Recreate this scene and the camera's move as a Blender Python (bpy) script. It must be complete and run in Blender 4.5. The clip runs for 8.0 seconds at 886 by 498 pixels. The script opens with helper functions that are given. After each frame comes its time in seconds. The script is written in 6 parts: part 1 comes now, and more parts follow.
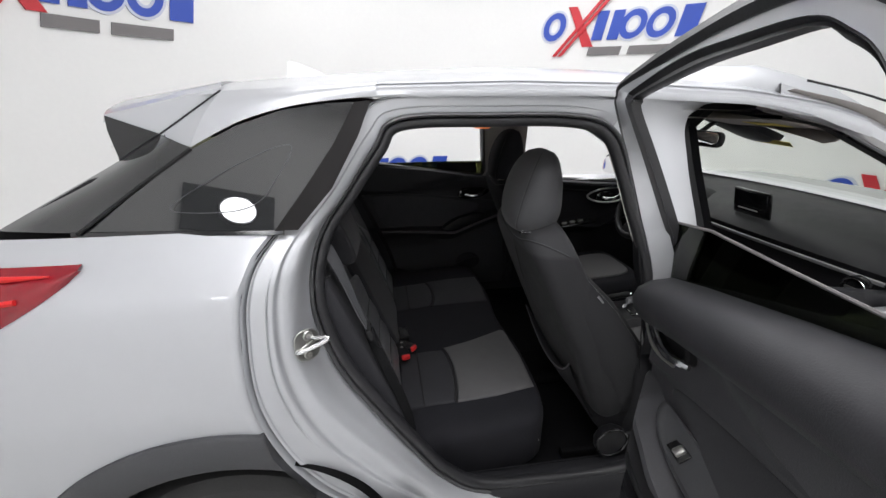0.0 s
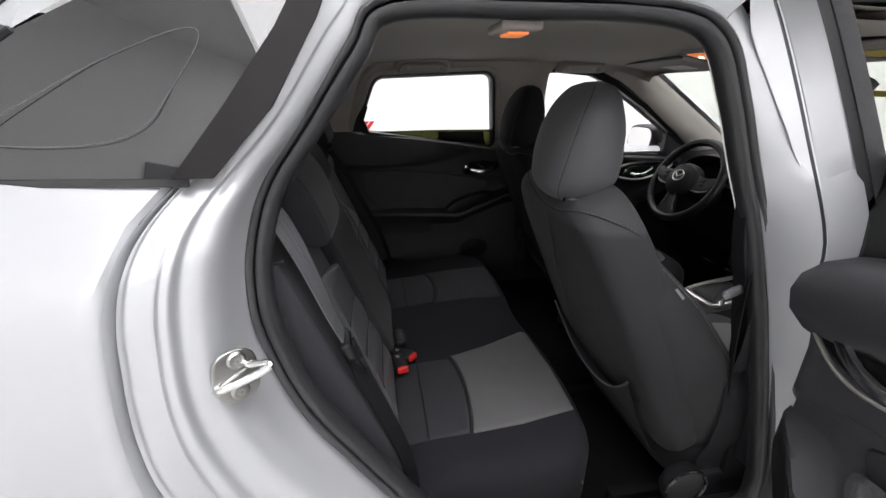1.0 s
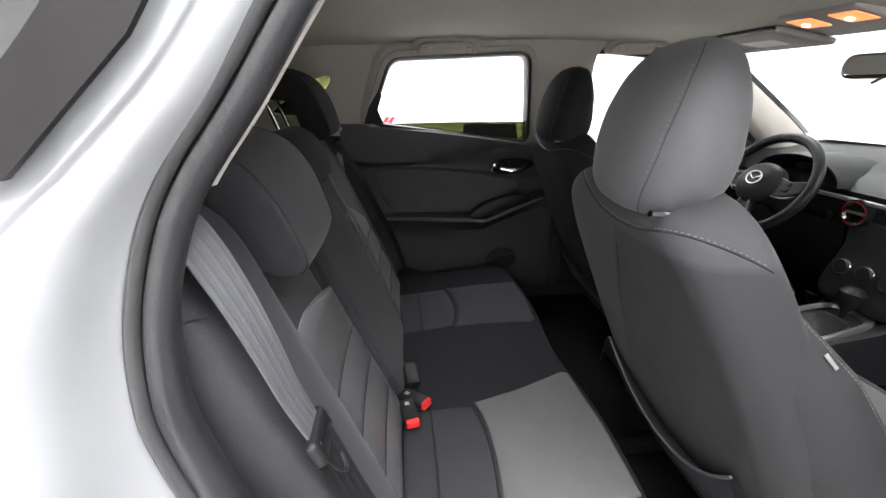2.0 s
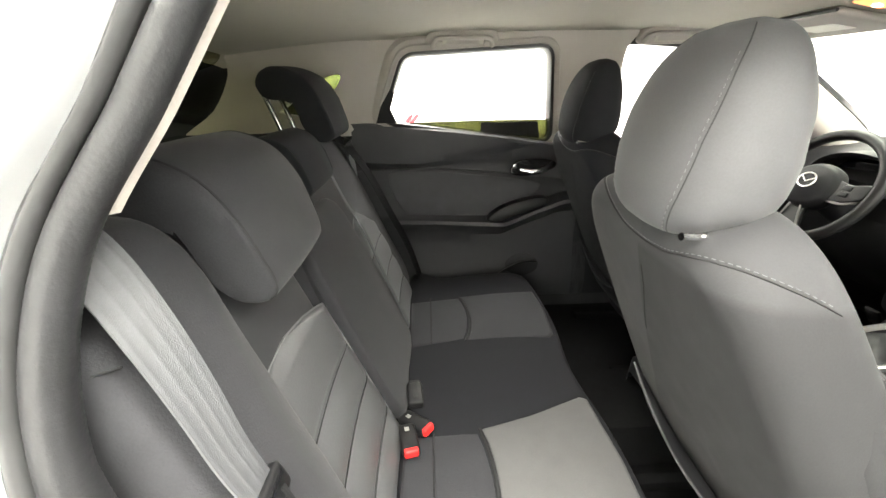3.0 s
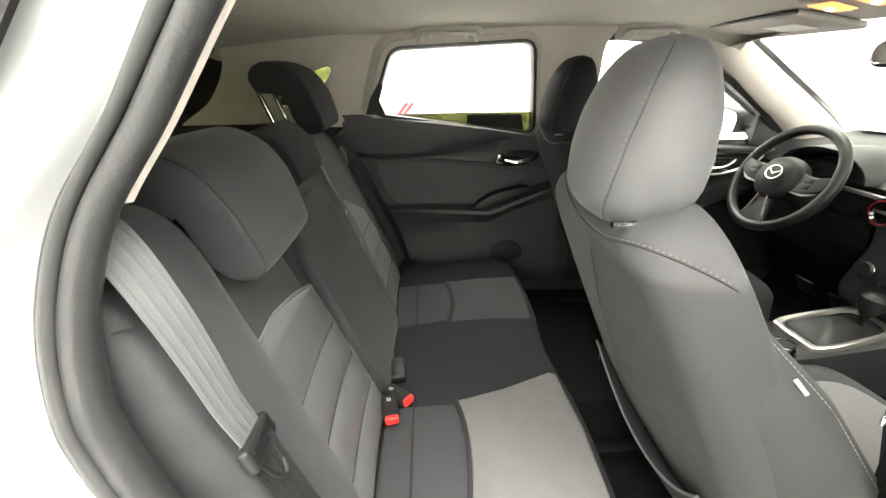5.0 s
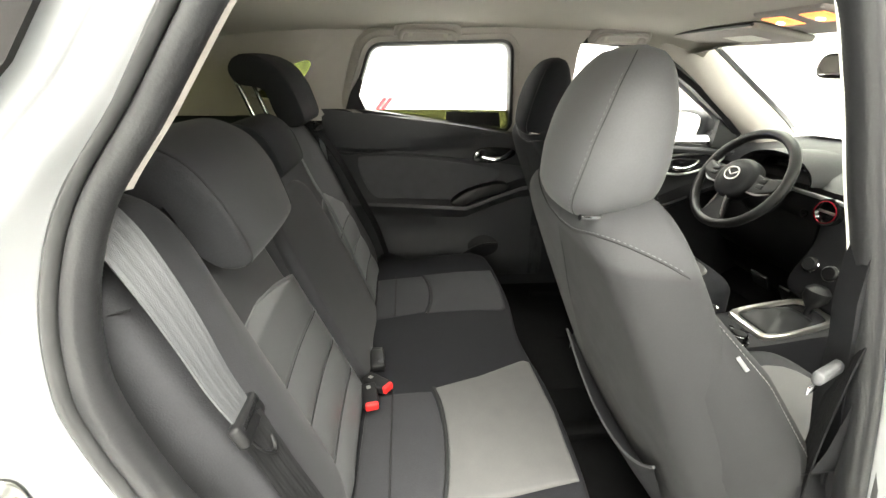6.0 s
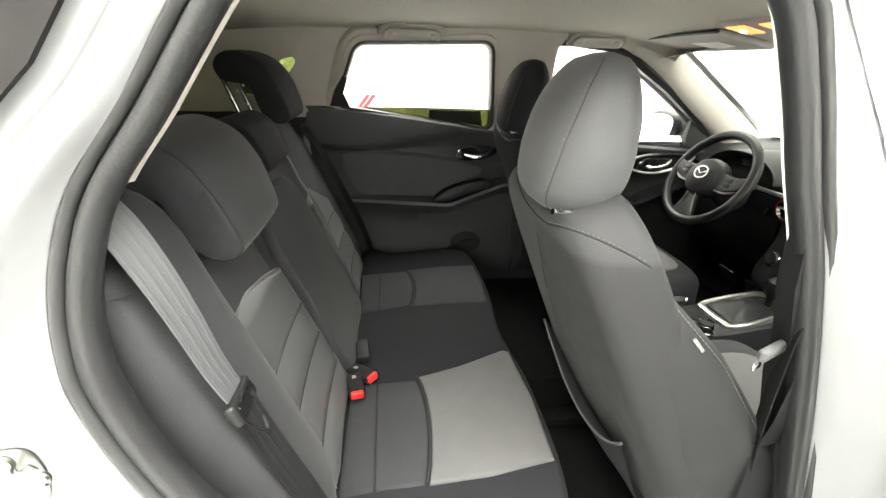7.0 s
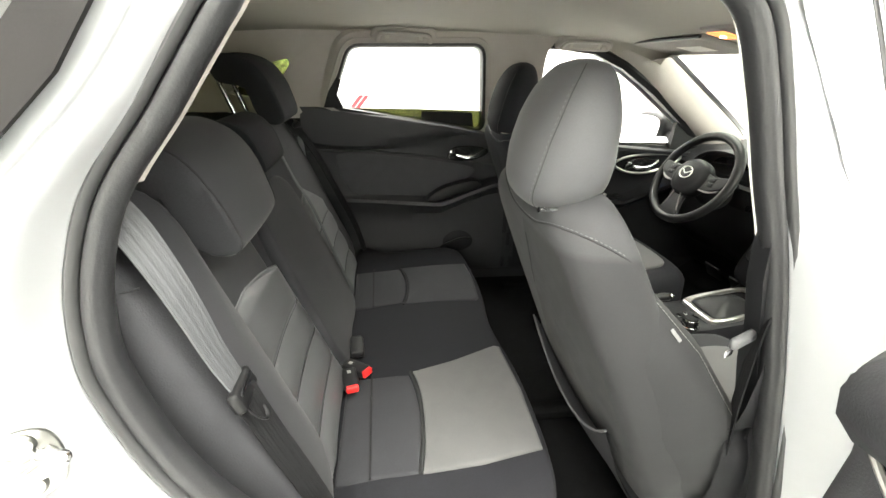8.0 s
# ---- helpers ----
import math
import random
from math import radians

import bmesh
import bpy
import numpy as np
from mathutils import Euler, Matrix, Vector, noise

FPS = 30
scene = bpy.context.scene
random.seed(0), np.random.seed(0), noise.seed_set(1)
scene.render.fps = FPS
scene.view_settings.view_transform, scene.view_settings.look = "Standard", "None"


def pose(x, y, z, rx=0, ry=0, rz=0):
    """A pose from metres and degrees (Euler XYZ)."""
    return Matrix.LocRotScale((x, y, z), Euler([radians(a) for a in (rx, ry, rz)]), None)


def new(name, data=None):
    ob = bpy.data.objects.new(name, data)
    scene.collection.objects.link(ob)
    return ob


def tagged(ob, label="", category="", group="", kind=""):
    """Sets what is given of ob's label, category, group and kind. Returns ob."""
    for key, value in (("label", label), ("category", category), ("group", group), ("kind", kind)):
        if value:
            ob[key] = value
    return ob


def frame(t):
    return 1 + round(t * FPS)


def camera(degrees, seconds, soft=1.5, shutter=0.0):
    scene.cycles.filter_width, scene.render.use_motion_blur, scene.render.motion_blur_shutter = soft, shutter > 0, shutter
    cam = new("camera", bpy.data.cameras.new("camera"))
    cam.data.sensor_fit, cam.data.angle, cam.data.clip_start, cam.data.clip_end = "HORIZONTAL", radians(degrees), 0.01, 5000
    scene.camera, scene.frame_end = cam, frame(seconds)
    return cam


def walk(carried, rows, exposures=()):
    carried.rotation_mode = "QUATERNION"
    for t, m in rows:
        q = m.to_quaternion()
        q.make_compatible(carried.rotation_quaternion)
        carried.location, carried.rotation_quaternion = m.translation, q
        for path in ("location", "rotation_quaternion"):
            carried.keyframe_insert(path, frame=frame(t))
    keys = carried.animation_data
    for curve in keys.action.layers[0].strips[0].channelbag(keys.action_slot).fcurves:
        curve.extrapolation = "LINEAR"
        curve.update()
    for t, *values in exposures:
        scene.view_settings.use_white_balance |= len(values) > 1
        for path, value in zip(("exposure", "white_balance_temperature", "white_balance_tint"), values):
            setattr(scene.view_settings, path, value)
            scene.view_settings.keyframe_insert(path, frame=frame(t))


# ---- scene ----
cam = camera(94.6, 8.0)
METRES, EYE, TILT, LEAN, TURN = 0.96, 1.46, -20.3, 0.0, -8.7
SIDE = -1.597
ROWS = [
    (0.0, 0.0, 0.0, 0.0, -0.0, -0.0, -0.0),
    (0.5, -0.0572, 0.1884, -0.0292, -1.03, -0.47, 0.62),
    (1.0, -0.0337, 0.3682, -0.0386, -0.58, -0.97, 0.41),
    (1.5, -0.0278, 0.4962, -0.0272, 0.68, -1.15, -0.11),
    (2.0, -0.0358, 0.6387, 0.0084, 2.56, -1.16, -0.6),
    (3.5, 0.0391, 0.7367, 0.0505, 7.73, -2.13, -1.21),
    (4.0, 0.0569, 0.7141, 0.0499, 8.09, -2.6, -1.17),
    (4.5, 0.064, 0.6829, 0.0465, 7.52, -3.04, -1.25),
    (6.0, 0.0639, 0.6199, 0.0364, 3.02, -3.79, -2.08),
    (6.5, 0.0655, 0.5996, 0.0326, 1.68, -3.97, -2.25),
    (7.0, 0.0674, 0.5795, 0.0294, 0.71, -4.02, -2.23),
    (7.5, 0.0689, 0.5629, 0.0268, 0.07, -4.02, -2.15),
    (8.0, 0.0707, 0.5465, 0.0255, -0.24, -3.96, -2.09),
]
from mathutils.bvhtree import BVHTree

walk(cam, [(t, pose(0, SIDE, EYE, TILT, LEAN, TURN) @ pose(METRES * x, METRES * y, METRES * z, 90 + pitch, roll, yaw)) for t, x, y, z, yaw, pitch, roll in ROWS],
     exposures=[(0.0, 0.16, 6200, 13), (0.6, 0.36, 6200, 13), (1.0, 0.70, 6250, 14), (1.5, 1.25, 6250, 14), (2.0, 2.1, 6250, 12), (2.2, 2.42, 6300, 11), (3.3, 3.3, 6950, 5), (4.5, 3.2, 6950, 5), (6.0, 2.9, 6900, 4), (7.0, 2.78, 6800, 4), (8.0, 2.75, 6800, 4)])

# ---- light: a round white photo studio with ceiling panels ----
world = bpy.data.worlds.new("studio_world")
scene.world = world
world.use_nodes = True
world.node_tree.nodes["Background"].inputs[0].default_value = (1, 1, 1, 1)
world.node_tree.nodes["Background"].inputs[1].default_value = 0.02
ROOM = (0.9, 0.0)
ROOM_R, ROOM_H = 3.8, 3.3


def area(name, x, y, z, sx, sy, watts, colour=(1.0, 0.98, 0.95)):
    lamp = bpy.data.lights.new(name, "AREA")
    lamp.shape, lamp.size, lamp.size_y, lamp.energy, lamp.color = "RECTANGLE", sx, sy, watts, colour
    ob = new(name, lamp)
    ob.matrix_world = pose(x, y, z)
    return ob


PANELS = [(px, py) for px in (-0.30, 1.0, 2.3) for py in (-1.95, 1.95)]
for px, py in PANELS:
    area("panel_light", px, py, ROOM_H - 0.08, 1.2, 2.2, {-0.30: 24, 1.0: 14.5, 2.3: 10}[px] if py < 0 else 10)


# ---- materials ----
def mat(name, colour, rough=0.5, metal=0.0, grain=0.12, scale=60.0, bump=0.15, coat=0.0, blotch=0.06, bumpdist=0.001, weave=0.0, spec=0.5, sheen=0.0):
    m = bpy.data.materials.new(name)
    m.use_nodes = True
    nt = m.node_tree
    b = nt.nodes["Principled BSDF"]
    b.inputs["Roughness"].default_value = rough
    b.inputs["Metallic"].default_value = metal
    b.inputs["Coat Weight"].default_value = coat
    b.inputs["Coat Roughness"].default_value = 0.12
    b.inputs["Specular IOR Level"].default_value = spec
    b.inputs["Sheen Weight"].default_value = sheen
    b.inputs["Sheen Roughness"].default_value = 0.45
    tc = nt.nodes.new("ShaderNodeTexCoord")
    n1 = nt.nodes.new("ShaderNodeTexNoise")
    n1.inputs["Scale"].default_value = scale
    n1.inputs["Detail"].default_value = 4
    n2 = nt.nodes.new("ShaderNodeTexNoise")
    n2.inputs["Scale"].default_value = max(1.5, scale * 0.05)
    n2.inputs["Detail"].default_value = 3
    for n in (n1, n2):
        nt.links.new(tc.outputs["Object"], n.inputs["Vector"])
    height = n1.outputs["Fac"]
    if weave > 0:
        w1 = nt.nodes.new("ShaderNodeTexWave")
        w2 = nt.nodes.new("ShaderNodeTexWave")
        w1.bands_direction, w2.bands_direction = "X", "Y"
        for w in (w1, w2):
            w.inputs["Scale"].default_value = weave
            w.inputs["Distortion"].default_value = 1.5
            nt.links.new(tc.outputs["Object"], w.inputs["Vector"])
        mul = nt.nodes.new("ShaderNodeMath")
        mul.operation = "MULTIPLY"
        nt.links.new(w1.outputs["Fac"], mul.inputs[0])
        nt.links.new(w2.outputs["Fac"], mul.inputs[1])
        add = nt.nodes.new("ShaderNodeMath")
        nt.links.new(mul.outputs[0], add.inputs[0])
        nt.links.new(n1.outputs["Fac"], add.inputs[1])
        height = add.outputs[0]
    lo = [max(0.0, c * (1 - grain)) for c in colour]
    hi = [min(1.0, c * (1 + grain)) for c in colour]
    ramp = nt.nodes.new("ShaderNodeMix")
    ramp.data_type = "RGBA"
    ramp.inputs["A"].default_value = (*lo, 1)
    ramp.inputs["B"].default_value = (*hi, 1)
    nt.links.new(n1.outputs["Fac"], ramp.inputs["Factor"])
    mix = nt.nodes.new("ShaderNodeMix")
    mix.data_type, mix.blend_type = "RGBA", "MULTIPLY"
    mix.inputs["Factor"].default_value = 1.0
    r2 = nt.nodes.new("ShaderNodeMapRange")
    r2.inputs["To Min"].default_value = 1 - blotch
    r2.inputs["To Max"].default_value = 1 + blotch
    nt.links.new(n2.outputs["Fac"], r2.inputs["Value"])
    nt.links.new(ramp.outputs["Result"], mix.inputs["A"])
    nt.links.new(r2.outputs["Result"], mix.inputs["B"])
    nt.links.new(mix.outputs["Result"], b.inputs["Base Color"])
    rr = nt.nodes.new("ShaderNodeMapRange")
    rr.inputs["To Min"].default_value = max(0.02, rough * 0.85)
    rr.inputs["To Max"].default_value = min(1.0, rough * 1.15)
    nt.links.new(n2.outputs["Fac"], rr.inputs["Value"])
    nt.links.new(rr.outputs["Result"], b.inputs["Roughness"])
    if bump > 0:
        bp = nt.nodes.new("ShaderNodeBump")
        bp.inputs["Strength"].default_value = bump
        bp.inputs["Distance"].default_value = bumpdist
        nt.links.new(height, bp.inputs["Height"])
        nt.links.new(bp.outputs["Normal"], b.inputs["Normal"])
    return m


def glass(name, colour, rough=0.0, mixin=0.9):
    """A thin tinted pane: mostly see-through, with a glossy coat by Fresnel."""
    m = bpy.data.materials.new(name)
    m.use_nodes = True
    nt = m.node_tree
    nt.nodes.clear()
    out = nt.nodes.new("ShaderNodeOutputMaterial")
    tr = nt.nodes.new("ShaderNodeBsdfTransparent")
    tr.inputs[0].default_value = (*colour, 1)
    gl = nt.nodes.new("ShaderNodeBsdfGlossy")
    gl.inputs["Roughness"].default_value = rough
    lw = nt.nodes.new("ShaderNodeLayerWeight")
    lw.inputs["Blend"].default_value = 0.5
    pw = nt.nodes.new("ShaderNodeMath")
    pw.operation = "POWER"
    pw.inputs[1].default_value = 5.0
    nt.links.new(lw.outputs["Facing"], pw.inputs[0])
    fr = nt.nodes.new("ShaderNodeMath")
    fr.operation = "MULTIPLY_ADD"
    fr.inputs[1].default_value, fr.inputs[2].default_value = 0.9, 0.05
    nt.links.new(pw.outputs[0], fr.inputs[0])
    mx = nt.nodes.new("ShaderNodeMixShader")
    nt.links.new(fr.outputs[0], mx.inputs[0])
    nt.links.new(tr.outputs[0], mx.inputs[1])
    nt.links.new(gl.outputs[0], mx.inputs[2])
    nt.links.new(mx.outputs[0], out.inputs[0])
    return m


def glow(name, colour, strength):
    m = bpy.data.materials.new(name)
    m.use_nodes = True
    b = m.node_tree.nodes["Principled BSDF"]
    b.inputs["Base Color"].default_value = (*colour, 1)
    b.inputs["Emission Color"].default_value = (*colour, 1)
    b.inputs["Emission Strength"].default_value = strength
    return m


PAINT = mat("silver_white_paint", (0.47, 0.48, 0.50), 0.40, 0.35, 0.03, 900, 0.02, 0.8, 0.02)
PAINT.node_tree.nodes["Principled BSDF"].inputs["Coat Roughness"].default_value = 0.09
RUBBER = mat("seal_rubber", (0.024, 0.024, 0.026), 0.38, 0, 0.2, 250, 0.3, 0, 0.1)
SATIN_BLACK = mat("satin_black_trim", (0.012, 0.012, 0.013), 0.42, 0, 0.15, 300, 0.25, 0, 0.1, spec=0.3)
TRIM_BLACK = mat("matt_black_window_trim", (0.014, 0.013, 0.013), 0.55, 0, 0.15, 500, 0.1, 0, 0.2, spec=0.14)
GLOSS_BLACK = mat("gloss_black_trim", (0.012, 0.012, 0.013), 0.10, 0, 0.1, 200, 0.0, 0.4, 0.1)
DARKGLASS = mat("dark_reflective_glass", (0.024, 0.025, 0.026), 0.015, 0, 0.05, 20, 0.0, 0.0, 0.05, spec=1.0)
PLASTIC = mat("grained_black_plastic", (0.014, 0.014, 0.016), 0.5, 0, 0.2, 420, 0.5, 0, 0.1, 0.0006, 0, 0.25)
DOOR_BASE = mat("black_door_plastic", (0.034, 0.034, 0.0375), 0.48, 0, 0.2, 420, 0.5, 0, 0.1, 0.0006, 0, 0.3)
# Same door plastic as DOOR_BASE, lightened to paint light on the open door.
DOOR_LIT = mat("lit_door_plastic", (0.055, 0.055, 0.060), 0.5, 0, 0.2, 420, 0.5, 0, 0.1, 0.0006, 0, 0.35)
SEAL_LIP = mat("smooth_grey_seal_rubber", (0.060, 0.060, 0.062), 0.30, 0, 0.15, 60, 0.1, 0, 0.15, 0.001, 0, 0.5)
CLAD = mat("grey_cladding_plastic", (0.045, 0.046, 0.05), 0.6, 0, 0.2, 350, 0.4, 0, 0.12)
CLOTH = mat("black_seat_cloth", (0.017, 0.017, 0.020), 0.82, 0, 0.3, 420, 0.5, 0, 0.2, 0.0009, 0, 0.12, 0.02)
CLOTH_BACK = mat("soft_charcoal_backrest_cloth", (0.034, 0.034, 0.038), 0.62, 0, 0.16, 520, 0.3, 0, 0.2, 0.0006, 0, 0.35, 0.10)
# Charcoal door padding lightened: window light put into the far door's insert.
DOOR_CLOTH_LIT = mat("lit_door_fabric", (0.064, 0.064, 0.069), 0.75, 0, 0.15, 520, 0.3, 0, 0.2, 0.0006, 0, 0.2, 0.08)
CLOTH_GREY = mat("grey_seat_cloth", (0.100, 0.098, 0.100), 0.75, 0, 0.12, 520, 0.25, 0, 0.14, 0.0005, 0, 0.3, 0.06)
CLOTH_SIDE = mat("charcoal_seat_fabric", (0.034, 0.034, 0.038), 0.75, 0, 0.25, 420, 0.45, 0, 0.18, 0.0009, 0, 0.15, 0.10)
# Passenger seat fabric in lit and shaded tones: headrest lifted, pocket and cushion darkened.
SEAT_LIT = mat("lit_front_seat_fabric", (0.078, 0.078, 0.083), 0.72, 0, 0.12, 420, 0.3, 0, 0.10, 0.0006, 0, 0.3, 0.08)
SEAT_SHADED = mat("shaded_front_seat_fabric", (0.030, 0.030, 0.033), 0.72, 0, 0.18, 420, 0.4, 0, 0.14, 0.0009, 0, 0.2)


def two_tone(name, light, dark):
    """Seat cloth with a lighter shoulder strip and a darker rear panel, parted along the seams; the panel also holds
    painted shade.
    """
    m = mat(name, light, 0.72, 0, 0.12, 420, 0.3, 0, 0.10, 0.0006, 0, 0.2, 0.05)
    nt = m.node_tree
    b = nt.nodes["Principled BSDF"]
    cloth = b.inputs["Base Color"].links[0].from_socket
    tc = nt.nodes.new("ShaderNodeTexCoord")
    sep = nt.nodes.new("ShaderNodeSeparateXYZ")
    nt.links.new(tc.outputs["Object"], sep.inputs[0])
    edge = nt.nodes.new("ShaderNodeMath")
    edge.operation = "MULTIPLY_ADD"
    edge.inputs[1].default_value, edge.inputs[2].default_value = -0.30, 0.035 + 0.689 * 0.30
    nt.links.new(sep.outputs["Z"], edge.inputs[0])
    gap = nt.nodes.new("ShaderNodeMath")
    gap.operation = "SUBTRACT"
    nt.links.new(edge.outputs[0], gap.inputs[0])
    nt.links.new(sep.outputs["Y"], gap.inputs[1])
    side = nt.nodes.new("ShaderNodeMapRange")
    side.inputs["From Min"].default_value, side.inputs["From Max"].default_value = 0.0, 0.004
    nt.links.new(gap.outputs[0], side.inputs["Value"])
    low = nt.nodes.new("ShaderNodeMapRange")
    low.inputs["From Min"].default_value, low.inputs["From Max"].default_value = 0.712, 0.700
    nt.links.new(sep.outputs["Z"], low.inputs["Value"])
    mask = nt.nodes.new("ShaderNodeMath")
    mask.operation = "MULTIPLY"
    nt.links.new(side.outputs["Result"], mask.inputs[0])
    nt.links.new(low.outputs["Result"], mask.inputs[1])
    mx = nt.nodes.new("ShaderNodeMix")
    mx.data_type, mx.blend_type = "RGBA", "MULTIPLY"
    nt.links.new(mask.outputs[0], mx.inputs["Factor"])
    nt.links.new(cloth, mx.inputs["A"])
    mx.inputs["B"].default_value = (dark, dark, dark, 1)
    nt.links.new(mx.outputs["Result"], b.inputs["Base Color"])
    return m


# Rear panel's 0.55 factor is partly shade painted into the cloth.
SEAT_BACK = two_tone("two_tone_shaded_seat_fabric", (0.045, 0.045, 0.048), 0.55)
PIPING = mat("pale_grey_piping", (0.18, 0.18, 0.185), 0.45, 0, 0.1, 260, 0.2)
LEATHER_GREY = mat("grey_leatherette", (0.098, 0.099, 0.104), 0.34, 0, 0.12, 260, 0.35, 0, 0.1, 0.0008)
LINER = mat("headliner_fabric", (0.42, 0.395, 0.345), 0.9, 0, 0.08, 420, 0.3, 0, 0.05)
PILLAR = mat("light_grey_pillar_trim", (0.35, 0.322, 0.30), 0.65, 0, 0.06, 420, 0.3, 0, 0.05)
CARPET = mat("black_carpet", (0.009, 0.009, 0.0095), 0.9, 0, 0.5, 700, 0.9, 0, 0.3, 0.002, 0, 0.02)
CHROME = mat("chrome", (0.75, 0.75, 0.76), 0.14, 1.0, 0.03, 80, 0.0)
SATIN_METAL = mat("satin_silver_trim", (0.56, 0.55, 0.53), 0.32, 0.9, 0.04, 200, 0.05)
ZINC = mat("zinc_steel", (0.42, 0.42, 0.40), 0.34, 1.0, 0.1, 120, 0.15)
RED = mat("red_button_plastic", (0.62, 0.02, 0.02), 0.4, 0, 0.08, 100, 0.1)
REDLAMP = mat("red_lamp_lens", (0.22, 0.004, 0.012), 0.12, 0, 0.2, 30, 0.05, 0.5)
WEB = mat("grey_belt_webbing", (0.085, 0.087, 0.094), 0.55, 0, 0.2, 700, 0.5, 0, 0.06, 0.0008, 400)
WEB_DARK = mat("black_belt_webbing", (0.011, 0.011, 0.012), 0.75, 0, 0.2, 700, 0.5, 0, 0.06, 0.0008, 400, 0.15)
THREAD = mat("pale_stitching", (0.22, 0.215, 0.21), 0.8, 0, 0.15, 500, 0.1)
DARKTHREAD = mat("dark_seam", (0.012, 0.012, 0.013), 0.9, 0, 0.2, 400, 0.1)
WALL = mat("white_studio_wall", (0.80, 0.80, 0.785), 0.7, 0, 0.02, 30, 0.05, 0, 0.02)
FLOOR = mat("grey_studio_floor", (0.60, 0.60, 0.59), 0.45, 0, 0.06, 25, 0.05, 0, 0.06)
CEIL = mat("white_studio_ceiling", (0.75, 0.75, 0.74), 0.8, 0, 0.03, 30, 0.05)
BLUE = mat("blue_sign_face", (0.025, 0.07, 0.42), 0.4, 0, 0.1, 5, 0.0)
SIGNRED = mat("red_sign_face", (0.52, 0.02, 0.03), 0.4, 0, 0.1, 5, 0.0)
SIGNGREY = mat("grey_sign_face", (0.17, 0.16, 0.16), 0.5, 0, 0.1, 5, 0.0)
SIGNEDGE = mat("pale_sign_edge", (0.55, 0.58, 0.68), 0.5, 0, 0.05, 5, 0.0)
TYRE = mat("tyre_rubber", (0.02, 0.02, 0.02), 0.8, 0, 0.2, 200, 0.4)
PAPER = mat("white_label_paper", (0.78, 0.77, 0.72), 0.7, 0, 0.03, 40, 0.0)
YELLOW = mat("yellow_label_paper", (0.62, 0.5, 0.1), 0.7, 0, 0.03, 40, 0.0)
TINT = glass("privacy_glass", (0.20, 0.206, 0.115))
DARKTINT = glass("dark_privacy_glass", (0.10, 0.11, 0.08))
PALETINT = glass("pale_green_glass", (0.36, 0.37, 0.22))
CLEAR = glass("clear_glass", (0.86, 0.90, 0.85))
MIRROR = mat("mirror_glass", (0.85, 0.85, 0.86), 0.02, 1.0, 0.0, 10, 0.0)
SCREEN = mat("dark_screen", (0.01, 0.011, 0.013), 0.15, 0, 0.1, 50, 0.0)
LAMP_ON = glow("lit_lamp_lens", (1.0, 0.27, 0.08), 0.34)
BULB_ON = glow("lit_bulb", (1.0, 0.75, 0.5), 2.2)
DISC_ON = glow("lit_round_panel", (1.0, 1.0, 0.98), 18.0)
PANEL_ON = glow("lit_ceiling_diffuser", (1.0, 0.99, 0.96), 1.8)


# ---- mesh helpers ----
def part(name, bm, material, parent=None, label="", smooth=True, angle=40):
    me = bpy.data.meshes.new(name)
    bmesh.ops.recalc_face_normals(bm, faces=bm.faces[:])
    if smooth:
        for f in bm.faces:
            f.smooth = True
        lim = radians(angle)
        for e in bm.edges:
            if len(e.link_faces) == 2 and e.calc_face_angle(0.0) > lim:
                e.smooth = False
    bm.to_mesh(me)
    bm.free()
    me.materials.append(material)
    ob = new(name, me)
    if parent is not None:
        ob.parent = parent
    if label:
        ob["label"] = label
    return ob


def thing(name, label, category, group="", at=(0, 0, 0), kind=""):
    ob = new(name)
    ob.empty_display_size = 0.05
    ob.location = at
    return tagged(ob, label, category, group, kind)


def catmull(pts, n=6, closed=True):
    """A smooth curve through the points, n steps to each stretch."""
    p = [Vector(q) for q in pts]
    out, m = [], len(p)
    for i in range(m if closed else m - 1):
        a, b, c, d = (p[(i - 1) % m], p[i], p[(i + 1) % m], p[(i + 2) % m]) if closed else (p[max(i - 1, 0)], p[i], p[i + 1], p[min(i + 2, m - 1)])
        for k in range(n):
            t = k / n
            out.append(0.5 * ((2 * b) + (c - a) * t + (2 * a - 5 * b + 4 * c - d) * t * t + (3 * b - a - 3 * c + d) * t ** 3))
    if not closed:
        out.append(p[-1])
    return out


def loft(rings, closed=True, cap0=False, cap1=False):
    bm = bmesh.new()
    vs = [[bm.verts.new(q) for q in r] for r in rings]
    for a, b in zip(vs, vs[1:]):
        n = len(a)
        for i in range(n if closed else n - 1):
            j = (i + 1) % n
            try:
                bm.faces.new((a[i], a[j], b[j], b[i]))
            except ValueError:
                pass
    for flag, r in ((cap0, vs[0]), (cap1, vs[-1])):
        if flag:
            bm.faces.new(r)
    return bm


